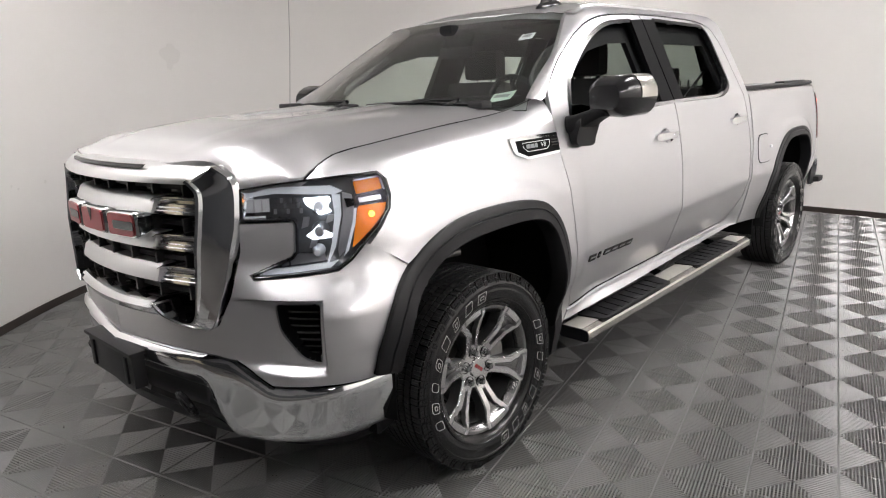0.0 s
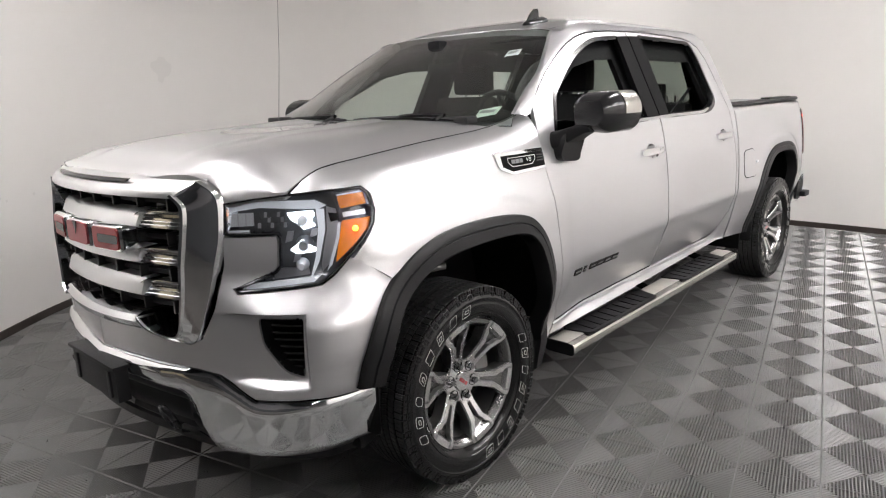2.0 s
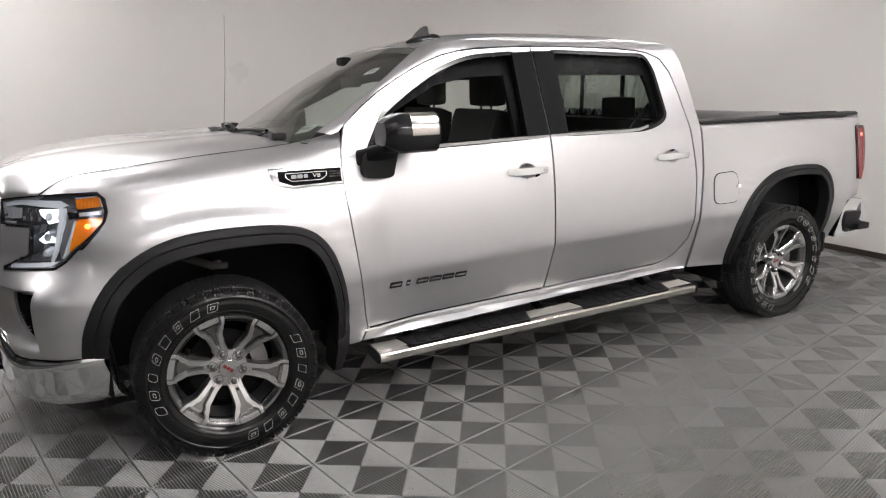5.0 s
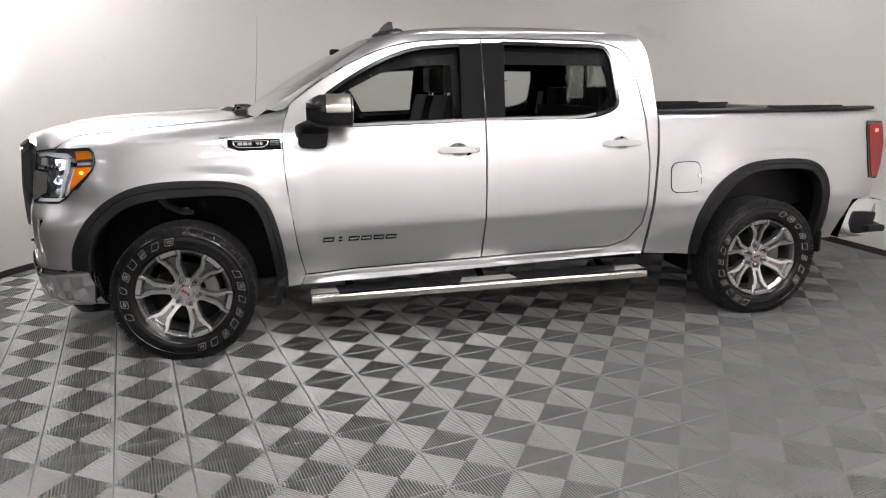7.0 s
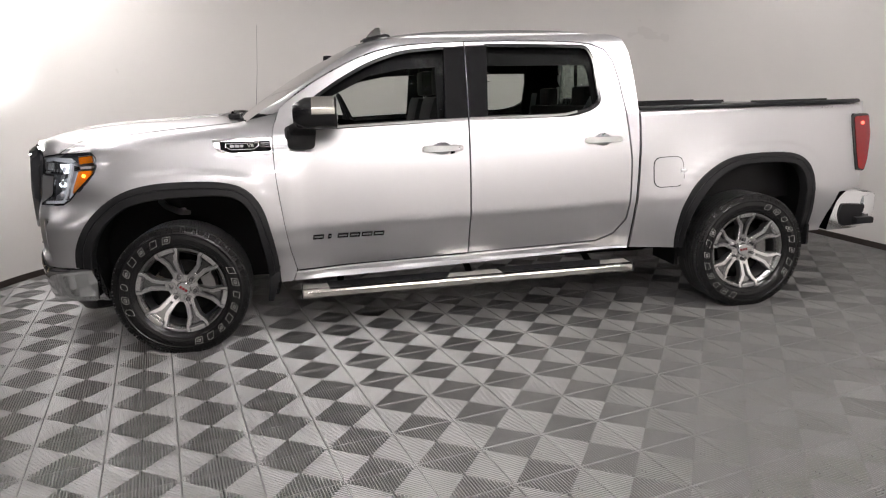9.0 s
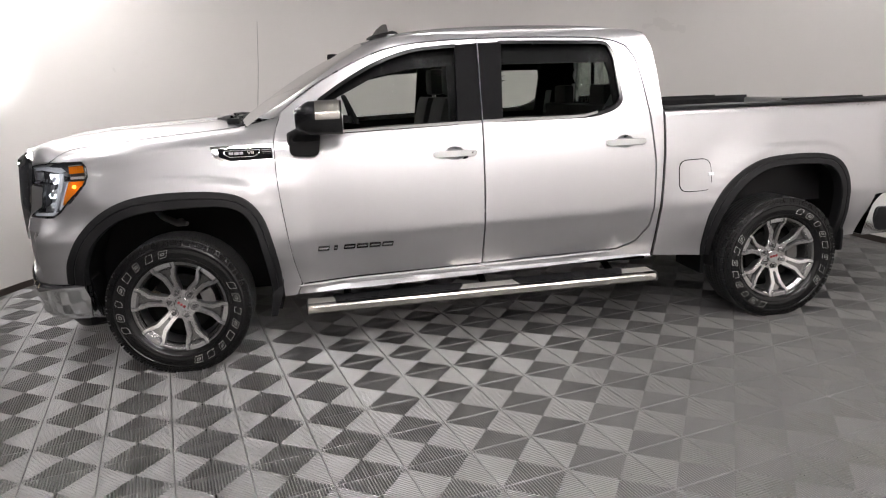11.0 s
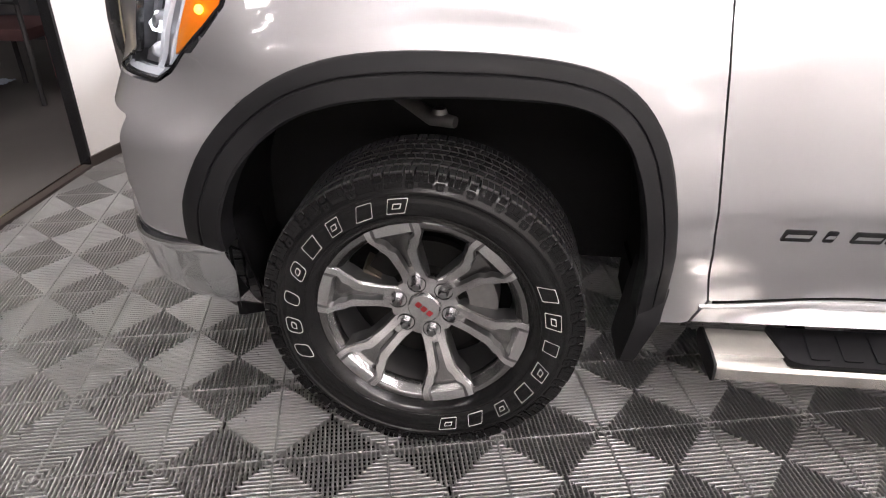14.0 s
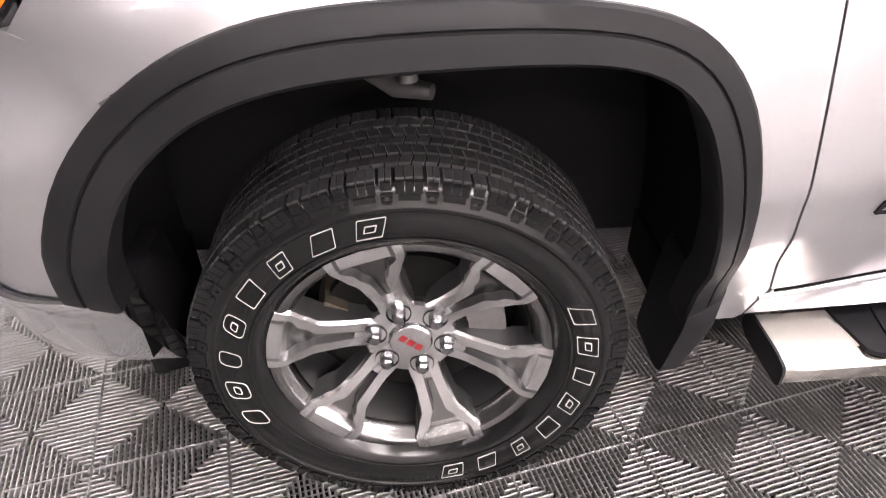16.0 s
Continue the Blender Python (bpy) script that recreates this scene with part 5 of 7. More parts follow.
            part("sidewall_mark", bm, WHITE_INK, tyre, "raised white outlined block", None)
    # spokes
    POCKET = [(0.10, 0.008), (0.13, 0.0105), (0.16, 0.0125), (0.182, 0.0155), (0.194, 0.026), (0.212, 0.032), (0.224, 0.048), (0.238, 0.052)]
    SPOKE = [(0.04, 0.024), (0.075, 0.034), (0.11, 0.033), (0.150, 0.0365), (0.178, 0.041), (0.196, 0.052), (0.210, 0.058), (0.226, 0.068), (0.243, 0.072)]

    def face_w(r):
        return along([(0.03, 0.050), (0.075, 0.054), (0.11, 0.064), (0.16, 0.082), (0.20, 0.094), (0.24, 0.1045), (0.27, 0.1065)], r)

    for k in range(6):
        a = radians(60 * k + turn - 14)
        ca, sa = math.cos(a), math.sin(a)

        def spot(r, v, w):
            r = min(r, math.sqrt(max(0.0, 0.2645**2 - v * v)))
            return put(w, r * ca - v * sa, r * sa + v * ca)

        def cross(r):
            """Half a cut through the spoke: (sideways, outward) from its foot over the crisp face edge to the sunk middle."""
            half, pe, w = along(SPOKE, r), along(POCKET, r), face_w(r)
            sunk = 0.021 * ease(0.104, 0.122, r) * (1 - ease(0.224, 0.238, r))
            return [(half, w - 0.058), (half, w - 0.007), (half - min(0.004, 0.2 * half), w), (pe, w), (pe * 0.86, w - sunk), (0.0, w - sunk)]
        bm = bmesh.new()
        rows = []
        for r in steps(0.040, 0.2645, 0.0045):
            c = cross(r)
            line = [(v, w) for v, w in c] + [(-v, w) for v, w in c[-2::-1]]
            rows.append([bm.verts.new(spot(r, v, w)) for v, w in line])
        for p, q in zip(rows, rows[1:]):
            for i in range(len(p) - 1):
                bm.faces.new((p[i], p[i + 1], q[i + 1], q[i])).material_index = int(i in (0, 3, 6, 9))
        part("spoke", bm, ALLOY, rim, "machined spoke with a sunk centre", 24).data.materials.append(ALLOY_DARK)
        bm = bmesh.new()
        rows = []
        for r in steps(0.118, 0.228, 0.0055):
            v, w = cross(r)[4]
            rows.append([bm.verts.new(spot(r, q * v * 0.97, w + 0.0008)) for q in (1, 0, -1)])
        for p, q in zip(rows, rows[1:]):
            for i in range(2):
                bm.faces.new((p[i], p[i + 1], q[i + 1], q[i]))
        part("spoke_pocket", bm, ALLOY_GREY, rim, "grey painted pocket")
        # lug nut
        b = a
        lu, lv = 0.070 * math.cos(b), 0.070 * math.sin(b)
        bm = bmesh.new()
        rings = []
        for w, r in ((0.034, 0.0225), (0.0555, 0.0240), (0.0575, 0.0232), (0.044, 0.0180)):
            rings.append([bm.verts.new(put(w, lu + r * math.cos(q * math.pi / 10), lv + r * math.sin(q * math.pi / 10))) for q in range(20)])
        for p, q in zip(rings, rings[1:]):
            for i in range(20):
                bm.faces.new((p[i - 1], p[i], q[i], q[i - 1]))
        bm.faces.new(rings[-1])
        part("lug_seat", bm, GLOSS_BLACK, rim, "dark lug hole")
        bm = bmesh.new()
        rings = []
        for w, r in ((0.040, 0.0135), (0.070, 0.0135), (0.0745, 0.0105), (0.076, 0.005)):
            rings.append([bm.verts.new(put(w, lu + r * math.cos(b + q * math.pi / 3), lv + r * math.sin(b + q * math.pi / 3))) for q in range(6)])
        for p, q in zip(rings, rings[1:]):
            for i in range(6):
                bm.faces.new((p[i - 1], p[i], q[i], q[i - 1]))
        bm.faces.new(rings[-1])
        part("lug_nut", bm, NUT, rim, "dark chromed hexagonal lug nut", 25)
    bm = spin(bmesh.new(), [(-0.02, 0.06), (0.045, 0.090), (0.0525, 0.086), (0.054, 0.05), (0.054, 0.044)], 48)
    part("hub", bm, ALLOY, rim)
    bm = spin(bmesh.new(), [(0.052, 0.0425), (0.060, 0.0415), (0.0635, 0.038), (0.0645, 0.02), (0.0648, 0.0005)], 40)
    cap = part("centre_cap", bm, ALLOY, rim, "brushed centre cap with three red bars")
    for k, q in enumerate((-0.0185, 0.0, 0.0185)):
        bm = bmesh.new()
        a = radians(turn - 40)
        bar = filleted([(q - 0.007, -0.0075), (q + 0.007, -0.0075), (q + 0.007, 0.0075), (q - 0.007, 0.0075)], 0.002, 2)
        prism(bm, bar, lambda u, v, w: put(0.0642 + w, u * math.cos(a) - v * math.sin(a), u * math.sin(a) + v * math.cos(a)), 0.0012)
        part("cap_bar", bm, RED_TRIM, cap)
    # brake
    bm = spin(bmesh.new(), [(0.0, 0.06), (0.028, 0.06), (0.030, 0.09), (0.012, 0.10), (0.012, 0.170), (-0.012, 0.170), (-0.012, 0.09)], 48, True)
    part("brake_disc", bm, DISC, rim, "steel brake disc, coloured near-black as shade", 30)
    for a0, a1, mat, name in ((-30, 28, CAST, "brake_caliper"), (150, 172, RUST, "brake_pad")):
        bm = bmesh.new()
        arc = [radians(a0 + (a1 - a0) * i / 6) for i in range(7)]
        out = [(0.190 if mat is CAST else 0.182, q) for q in arc] + [(0.118 if mat is CAST else 0.135, q) for q in arc[::-1]]
        low = [bm.verts.new(polar(-0.05, r, q)) for r, q in out]
        top = [bm.verts.new(polar(0.036, r - 0.004, q)) for r, q in out]
        bm.faces.new(top)
        for i in range(len(out)):
            bm.faces.new((low[i - 1], low[i], top[i], top[i - 1]))
        part(name, bm, mat, rim)
    bm = spin(bmesh.new(), [(-0.05, 0.0005), (-0.05, 0.225)], 40)
    part("dust_shield", bm, UNDER, rim)


wheel(1, 0.0, 0, 1.0, True)
wheel(-1, 0.0, 30, -1.0, False)
wheel(1, 3.738, -130, 0, True)
wheel(-1, 3.750, 10, 0, False)
# steering arm over the front tyre
bm = tube(bmesh.new(), [(0.50, -0.20, 0.90), (0.70, -0.10, 0.86), (0.80, 0.0, 0.835), (0.83, 0.06, 0.835)], (0.022, 0.018, 0.020, 0.014), 10)
part("control_arm", bm, CAST, truck, "worn cast upper control arm")
bm = lathe(bmesh.new(), [(0.0, 0.0), (0.012, 0.0), (0.012, 0.016), (0.0, 0.020)], (0.81, 0.02, 0.850), "z", 14)
part("ball_joint", bm, CAST, truck)


# ---- grille ----
def front(x, z, proud=0.0):
    return x, nose_y(x, z) - proud, z


def mirrored(half):
    return half + [(-x, z) for x, z in half[::-1]]


grille = part("grille", panel(mirrored([(0.565, 0.730), (0.585, 1.20), (0.50, 1.235)]), lambda x, z: front(x, z, -0.075), 0.06, 0.06), GLOSS_BLACK, truck, "dark grille with three silver bars in a chrome surround")
half_out = [(0.30, 0.745), (0.36, 0.726), (0.506, 0.712), (0.560, 0.738), (0.598, 0.84), (0.622, 0.931), (0.641, 1.02), (0.652, 1.095), (0.650, 1.195), (0.632, 1.238), (0.590, 1.272)]
half_in = [(0.325, 0.800), (0.385, 0.762), (0.482, 0.752), (0.520, 0.772), (0.536, 0.84), (0.545, 0.90), (0.554, 1.0), (0.561, 1.095), (0.565, 1.165), (0.556, 1.197), (0.520, 1.224)]
for s in (1, -1):
    bm = bmesh.new()
    o, i = curve_through(half_out, 4), curve_through(half_in, 4)
    rows = []
    for (x0, z0), (x1, z1) in zip(o, i):
        row = []
        for t, p in ((0.0, -0.045), (0.0, 0.010), (0.05, 0.022), (0.12, 0.022), (0.50, 0.032), (0.80, 0.050), (0.84, 0.060), (0.96, 0.060), (1.0, 0.052), (1.0, -0.075)):
            x, z = x0 + (x1 - x0) * t, z0 + (z1 - z0) * t
            row.append(bm.verts.new((s * x, nose_y(x, z) - p + 0.03 * ease(0.55, 0.68, x), z)))
        rows.append(row)
    for a, b in zip(rows, rows[1:]):
        for k in range(len(a) - 1):
            bm.faces.new((a[k], a[k + 1], b[k + 1], b[k]))
    part("grille_surround", bm, CHROME, grille, "polished chrome grille surround", 12)
# lower chrome lip
bm = bmesh.new()
rows = [[bm.verts.new(front(x, z + 0.006 * (x / 0.3) ** 2, p)) for z, p in ((0.742, 0.0), (0.748, 0.045), (0.775, 0.058), (0.798, 0.050), (0.806, 0.03), (0.802, -0.07))] for x in steps(-0.325, 0.325, 0.05)]
for a, b in zip(rows, rows[1:]):
    for k in range(5):
        bm.faces.new((a[k], a[k + 1], b[k + 1], b[k]))
part("grille_lip", bm, CHROME, grille, "chrome lower grille lip")
# silver header above the opening
poly = [(-0.520, 1.218), (0.520, 1.218), (0.545, 1.228), (0.592, 1.273), (0.50, 1.280), (0.30, 1.280), (0.0, 1.277), (-0.30, 1.280), (-0.50, 1.280), (-0.592, 1.273), (-0.545, 1.228)]
hd = part("grille_header", panel(poly, lambda x, z: front(x, z, 0.056 - 0.09 * clamp01((z - 1.222) / 0.065) ** 2), 0.05, 0.012, (0, 0.04, 0)), SATIN, grille, "satin silver bar along the bonnet edge")
bm = panel([(-0.345, 1.262), (0.285, 1.262), (0.30, 1.274), (-0.355, 1.274)], lambda x, z: front(x, z, 0.034 - 0.10 * (z - 1.262)), 0.06, 0.01, (0, 0.01, 0))
part("header_slot", bm, GLOSS_BLACK, hd, "dark slot in the header")
# bars with ribbed chrome ends
for z0, z1 in ((1.107, 1.168), (0.985, 1.043), (0.868, 0.932)):
    bm = bmesh.new()
    h = z1 - z0
    rows = [[bm.verts.new(front(x, z0 + h * t, p)) for t, p in ((0.0, -0.04), (0.0, 0.018), (0.12, 0.034), (0.80, 0.020), (1.0, 0.004), (1.0, -0.04))] for x in steps(-0.335, 0.335, 0.04)]
    for a, b in zip(rows, rows[1:]):
        for k in range(5):
            bm.faces.new((a[k], a[k + 1], b[k + 1], b[k]))
    bm.faces.new(rows[0])
    bm.faces.new(rows[-1])
    bar = part("grille_bar", bm, SATIN, grille, "satin silver grille bar")
    for s in (1, -1):
        bm = bmesh.new()
        rows = [[bm.verts.new((s * x, nose_y(x, z0) - p - q, z0 + 0.006 + h * t * (0.92 - 0.25 * ease(0.37, 0.335, x)))) for t, p in ((0.0, -0.03), (0.0, 0.026), (0.16, 0.026), (0.20, 0.020), (0.36, 0.020), (0.40, 0.014), (0.56, 0.014), (0.60, 0.008), (0.80, 0.010), (1.0, 0.030), (1.06, 0.030), (1.1, -0.03))] for x, q in ((0.333, 0.0), (0.36, 0.0), (0.42, 0.0), (0.50, 0.0), (0.562, -0.004))]
        for a, b in zip(rows, rows[1:]):
            for k in range(len(a) - 1):
                bm.faces.new((a[k], a[k + 1], b[k + 1], b[k]))
        part("bar_end", bm, CHROME, bar, "ribbed chrome bar end")
# black cross strips and fins between the bars
for z in (1.196, 1.074, 0.952, 0.838):
    part("grille_strip", panel([(-0.55, z - 0.008), (0.55, z - 0.008), (0.55, z + 0.008), (-0.55, z + 0.008)], lambda x, q: front(x, q, -0.020), 0.06, 0.02, (0, 0.03, 0)), BLACK, grille, "black cross strip")
    for x in steps(-0.45, 0.45, 0.15):
        bm = box(bmesh.new(), (x - 0.006, nose_y(x, z) - 0.006, z - 0.024), (x + 0.006, nose_y(x, z) + 0.06, z + 0.022), 0.002)
        part("grille_fin", bm, BLACK, grille)
# red emblem blocks with chrome edges
for xa, xb in ((-0.305, -0.125), (-0.105, 0.105), (0.125, 0.305)):
    xm, hw = (xa + xb) / 2, (xb - xa) / 2
    out = filleted([(-hw, -0.046), (hw, -0.046), (hw, 0.046), (-hw, 0.046)], 0.02, 4)
    bm = bmesh.new()
    rings = [[bm.verts.new((xm + u * g, nose_y(xm + u, 1.07) - p, 1.070 + v * (1 - (1 - g) * 1.5))) for u, v in out] for g, p in ((1.0, 0.01), (1.0, 0.060), (0.93, 0.068))]
    for a, b in zip(rings, rings[1:]):
        for k in range(len(a)):
            bm.faces.new((a[k - 1], a[k], b[k], b[k - 1]))
    bm.faces.new(rings[-1])
    em = part("emblem_block", bm, CHROME, grille, "chrome edged red emblem block")
    bm = bmesh.new()
    prism(bm, [(u * 0.86, v * 0.82) for u, v in out], lambda u, v, w: (xm + u, nose_y(xm + u, 1.07) - 0.0685 - w, 1.070 + v), 0.004)
    part("red_face", bm, RED_TRIM, em)
    if xm < -0.1 or xm > 0.1:
        bm = bmesh.new()
        prism(bm, filleted([(-hw * 0.45, -0.015), (hw * 0.9, -0.015), (hw * 0.9, 0.015), (-hw * 0.45, 0.015)], 0.008, 3), lambda u, v, w: (xm + u, nose_y(xm + u, 1.07) - 0.0728 - w, 1.070 + v), 0.002)
    else:
        bm = bmesh.new()
        prism(bm, [(-0.018, 0.043), (0.018, 0.043), (0.0, -0.005)], lambda u, v, w: (xm + u, nose_y(xm + u, 1.07) - 0.0728 - w, 1.070 + v), 0.002)
    part("emblem_notch", bm, GLOSS_BLACK, em)


# ---- headlamps ----
def lamp_point(s, a, z, back=0.0):
    x, y, z = corner(a, z)
    return s * (x - 0.7 * back), y + 0.7 * back, z


def headlamp(s):
    lamp = part("headlamp", panel(dense(LAMP, 0.02), lambda a, z: lamp_point(s, a, z, 0.050), 0.03, 0.03, (s * 0.034, -0.034, 0)), LAMP_DARK, truck, "lit headlamp with clear lens and amber side markers")

    def piece(name, poly, back, mat, depth=0.012, label="", step=0.02):
        bm = panel(poly, lambda a, z: lamp_point(s, a, z, back), step, step, None if mat is LENS else (-s * 0.7 * depth, 0.7 * depth, 0))
        return part(name, outward(bm, (s, -1, 0)) if mat is LENS else bm, mat, lamp, label)
    # black rim round the lens
    bm = bmesh.new()
    edge = dense(LAMP, 0.015)
    n = len(edge)
    rings = []
    for grow, back in ((0.0, 0.006), (0.0, -0.002), (0.003, -0.003), (0.006, -0.002), (0.007, 0.014)):
        ring = []
        for i, (a, z) in enumerate(edge):
            t = Vector(edge[(i + 1) % n]) - Vector(edge[i - 1])
            nr = Vector((-t.y, t.x)).normalized()
            q = Vector((a, z)) - nr * grow
            ring.append(bm.verts.new(lamp_point(s, q.x, q.y, back)))
        rings.append(ring)
    for a, b in zip(rings, rings[1:]):
        for i in range(n):
            bm.faces.new((a[i - 1], a[i], b[i], b[i - 1]))
    part("lamp_rim", bm, GLOSS_BLACK, lamp, "black headlamp rim")
    piece("upper_light_guide", [(-0.091, 1.189), (-0.040, 1.200), (0.190, 1.194), (0.228, 1.174), (0.204, 1.165), (0.014, 1.177), (-0.087, 1.165)], 0.014, DRL, label="white light guide")
    piece("side_light_guide", [(0.194, 1.166), (0.220, 1.163), (0.222, 1.100), (0.200, 1.000), (0.176, 0.952), (0.170, 0.950), (0.188, 1.013), (0.200, 1.102)], 0.012, DRL, label="white light guide")
    piece("lower_light_guide", [(-0.050, 0.921), (0.178, 0.934), (0.205, 0.956), (0.172, 0.952), (-0.040, 0.936)], 0.012, DRL, label="white light guide")
    piece("edge_light_guide", [(0.262, 1.116), (0.271, 1.116), (0.266, 1.070), (0.240, 0.985), (0.222, 0.966), (0.230, 0.985), (0.256, 1.070)], 0.011, DRL, label="thin white light guide")
    piece("inner_reflector", [(-0.084, 1.158), (-0.009, 1.160), (-0.008, 1.119), (-0.086, 1.117)], 0.022, LAMP_CHROME, label="bright inner reflector")
    for a0 in (-0.060, -0.034):
        piece("reflector_rib", [(a0, 1.119), (a0 + 0.004, 1.119), (a0 + 0.004, 1.158), (a0, 1.158)], 0.019, LAMP_SMOKE, 0.004)
    # faceted dark bowl beside the upper lamp
    for j in range(9):
        for k in range(3):
            a0, z0 = 0.004 + 0.0105 * j, 1.110 + 0.0165 * k
            piece("reflector_facet", [(a0, z0), (a0 + 0.0098, z0), (a0 + 0.0104, z0 + 0.0155), (a0 + 0.0006, z0 + 0.0155)], 0.027 + 0.003 * ((2 * j + k) % 4), LAMP_SMOKE if (j + k) % 4 == 0 else LAMP_DARK, 0.006)
    piece("smoked_band", [(0.226, 1.168), (0.254, 1.158), (0.262, 1.108), (0.254, 1.060), (0.228, 0.985), (0.208, 0.965), (0.205, 0.990), (0.226, 1.095)], 0.020, LAMP_SMOKE, label="smoked grey band")
    piece("dark_cover", [(0.232, 1.150), (0.262, 1.146), (0.268, 1.126), (0.240, 1.120)], 0.014, GLOSS_BLACK)
    piece("lower_shelf", [(-0.030, 0.940), (0.165, 0.956), (0.160, 0.975), (0.080, 0.980)], 0.030, LAMP_SMOKE)
    piece("chrome_edge", [(0.062, 1.092), (0.074, 1.092), (0.072, 0.992), (0.060, 0.986)], 0.010, LAMP_CHROME, 0.006)
    piece("chrome_edge", [(-0.090, 1.106), (-0.020, 1.108), (-0.020, 1.102), (-0.090, 1.100)], 0.012, LAMP_CHROME, 0.006)
    for a, z, r, mat in ((0.150, 1.130, 0.026, LAMP_CHROME), (0.150, 1.050, 0.026, LAMP_SMOKE), (0.140, 0.985, 0.020, LAMP_CHROME)):
        bm = bmesh.new()
        prof = [(0.027, 0.5), (0.016, 0.85), (0.0, 1.0), (-0.012, 1.15)]
        rings = [[bm.verts.new(lamp_point(s, a + r * g * math.cos(q * math.pi / 8), z + r * g * math.sin(q * math.pi / 8), 0.040 - w)) for q in range(16)] for w, g in prof]
        for p, q in zip(rings, rings[1:]):
            for i in range(16):
                bm.faces.new((p[i - 1], p[i], q[i], q[i - 1]))
        bm.faces.new(rings[0])
        part("projector", bm, mat, lamp, "chrome projector bowl")
    piece("lit_led", filleted([(0.100, 1.158), (0.186, 1.160), (0.190, 1.142), (0.172, 1.130), (0.194, 1.112), (0.152, 1.101), (0.140, 1.118), (0.112, 1.134)], 0.006, 2), 0.018, LED, 0.006, "lit white upper lamp face", 0.01)
    piece("lit_led", filleted([(0.106, 1.040), (0.130, 1.056), (0.148, 1.074), (0.160, 1.058), (0.193, 1.040), (0.188, 1.030), (0.130, 1.026)], 0.005, 2), 0.018, LED, 0.006, "lit white middle lamp face", 0.01)
    piece("lit_led", filleted([(0.128, 0.976), (0.146, 0.980), (0.143, 0.994), (0.132, 0.992)], 0.004, 2), 0.018, LED, 0.006, "small lit lower lamp", 0.01)
    for a, z0, z1 in ((0.090, 1.060, 1.095), (0.168, 1.072, 1.098), (0.112, 0.996, 1.024)):
        piece("bracket", [(a, z0), (a + 0.022, z0 + 0.006), (a + 0.028, z1), (a + 0.008, z1)], 0.034, LAMP_SMOKE)
    piece("upper_amber", filleted([(0.262, 1.200), (0.344, 1.207), (0.354, 1.169), (0.271, 1.160)], 0.004, 2), 0.010, AMBER, label="amber side reflector")
    piece("amber_edge", [(0.262, 1.206), (0.350, 1.214), (0.364, 1.165), (0.357, 1.166), (0.346, 1.208), (0.262, 1.202)], 0.008, LAMP_CHROME, 0.006)
    piece("clear_strip", [(0.277, 1.146), (0.347, 1.150), (0.351, 1.136), (0.280, 1.132)], 0.013, LAMP_CHROME)
    piece("lower_amber", filleted([(0.275, 1.121), (0.366, 1.124), (0.358, 1.092), (0.312, 1.042), (0.252, 0.992)], 0.004, 2), 0.010, AMBER, label="amber turn lamp")
    for j in range(5):
        q = 0.272 + 0.013 * j
        piece("amber_rib", [(q, 1.164 + 0.001 * j), (q + 0.002, 1.164 + 0.001 * j), (q + 0.001, 1.198), (q - 0.001, 1.198)], 0.0085, AMBER, 0.003)
    bm = bmesh.new()
    bmesh.ops.create_uvsphere(bm, u_segments=12, v_segments=8, radius=0.010, matrix=Matrix.Translation(lamp_point(s, 0.318, 1.094, 0.006)))
    part("amber_bulb", bm, AMBER_BULB, lamp)
    lens = piece("lens", LAMP, 0.0, LENS, 0.002, "clear lamp lens", 0.03)
    lens.visible_shadow = False
    # the lit beam, and an added upward spot that makes the wall's bright patch
    x, y, z = lamp_point(s, 0.10, 1.07, -0.03)
    for name, power, cone, blend, aim in (("headlamp_low_beam", BEAM, 34, 0.8, (x - s * 0.05, y - 3.0, z - 0.80)), ("wall_glare_spot", GLARE, 36, 0.9, (x + s * 0.42, y - 1.0, z + 0.78))):
        data = bpy.data.lights.new(name, "SPOT")
        data.energy, data.spot_size, data.spot_blend, data.shadow_soft_size = power, radians(cone), blend, 0.02
        data.color = (0.92, 0.96, 1.0)
        new(name, data).matrix_world = look((x, y - 0.02, z), aim)


for side in (1, -1):
    headlamp(side)

# number plate holder, tow hooks, lower bars
hold = part("plate_holder", box(bmesh.new(), (-0.20, -1.035, 0.455), (0.20, -0.985, 0.585), 0.01), BLACK, truck, "empty black number plate holder")
for x in (-0.15, 0.15):
    part("holder_rib", box(bmesh.new(), (x - 0.012, -1.043, 0.470), (x + 0.012, -1.034, 0.572), 0.003), BLACK, hold)
part("holder_lip", box(bmesh.new(), (-0.215, -1.045, 0.585), (0.215, -0.985, 0.600), 0.005), BLACK, hold)
for s in (1, -1):
    bm = bmesh.new()
    pts = [(s * (0.40 + 0.035 * math.cos(q)), -0.945 - 0.02 * math.sin(q), 0.43 + 0.045 * math.sin(q)) for q in [k * math.pi / 6 for k in range(13)]]
    tube(bm, pts, 0.012, 8)
    part("tow_hook", bm, GLOSS_BLACK, truck, "black tow hook")
bm = bmesh.new()
rows = [[bm.verts.new((x, nose_y(x, 0.5) + d, z)) for d, z in ((0.0, 0.400), (-0.012, 0.395), (-0.014, 0.365), (0.02, 0.355))] for x in steps(-0.42, 0.42, 0.06)]
for a, b in zip(rows, rows[1:]):
    for k in range(3):
        bm.faces.new((a[k], a[k + 1], b[k + 1], b[k]))
part("lower_bar", bm, BLACK, truck, "black lower bumper bar")


# ---- inside the cab ----
def cushion(bm, lo, hi, bevel):
    return box(bm, lo, hi, bevel)


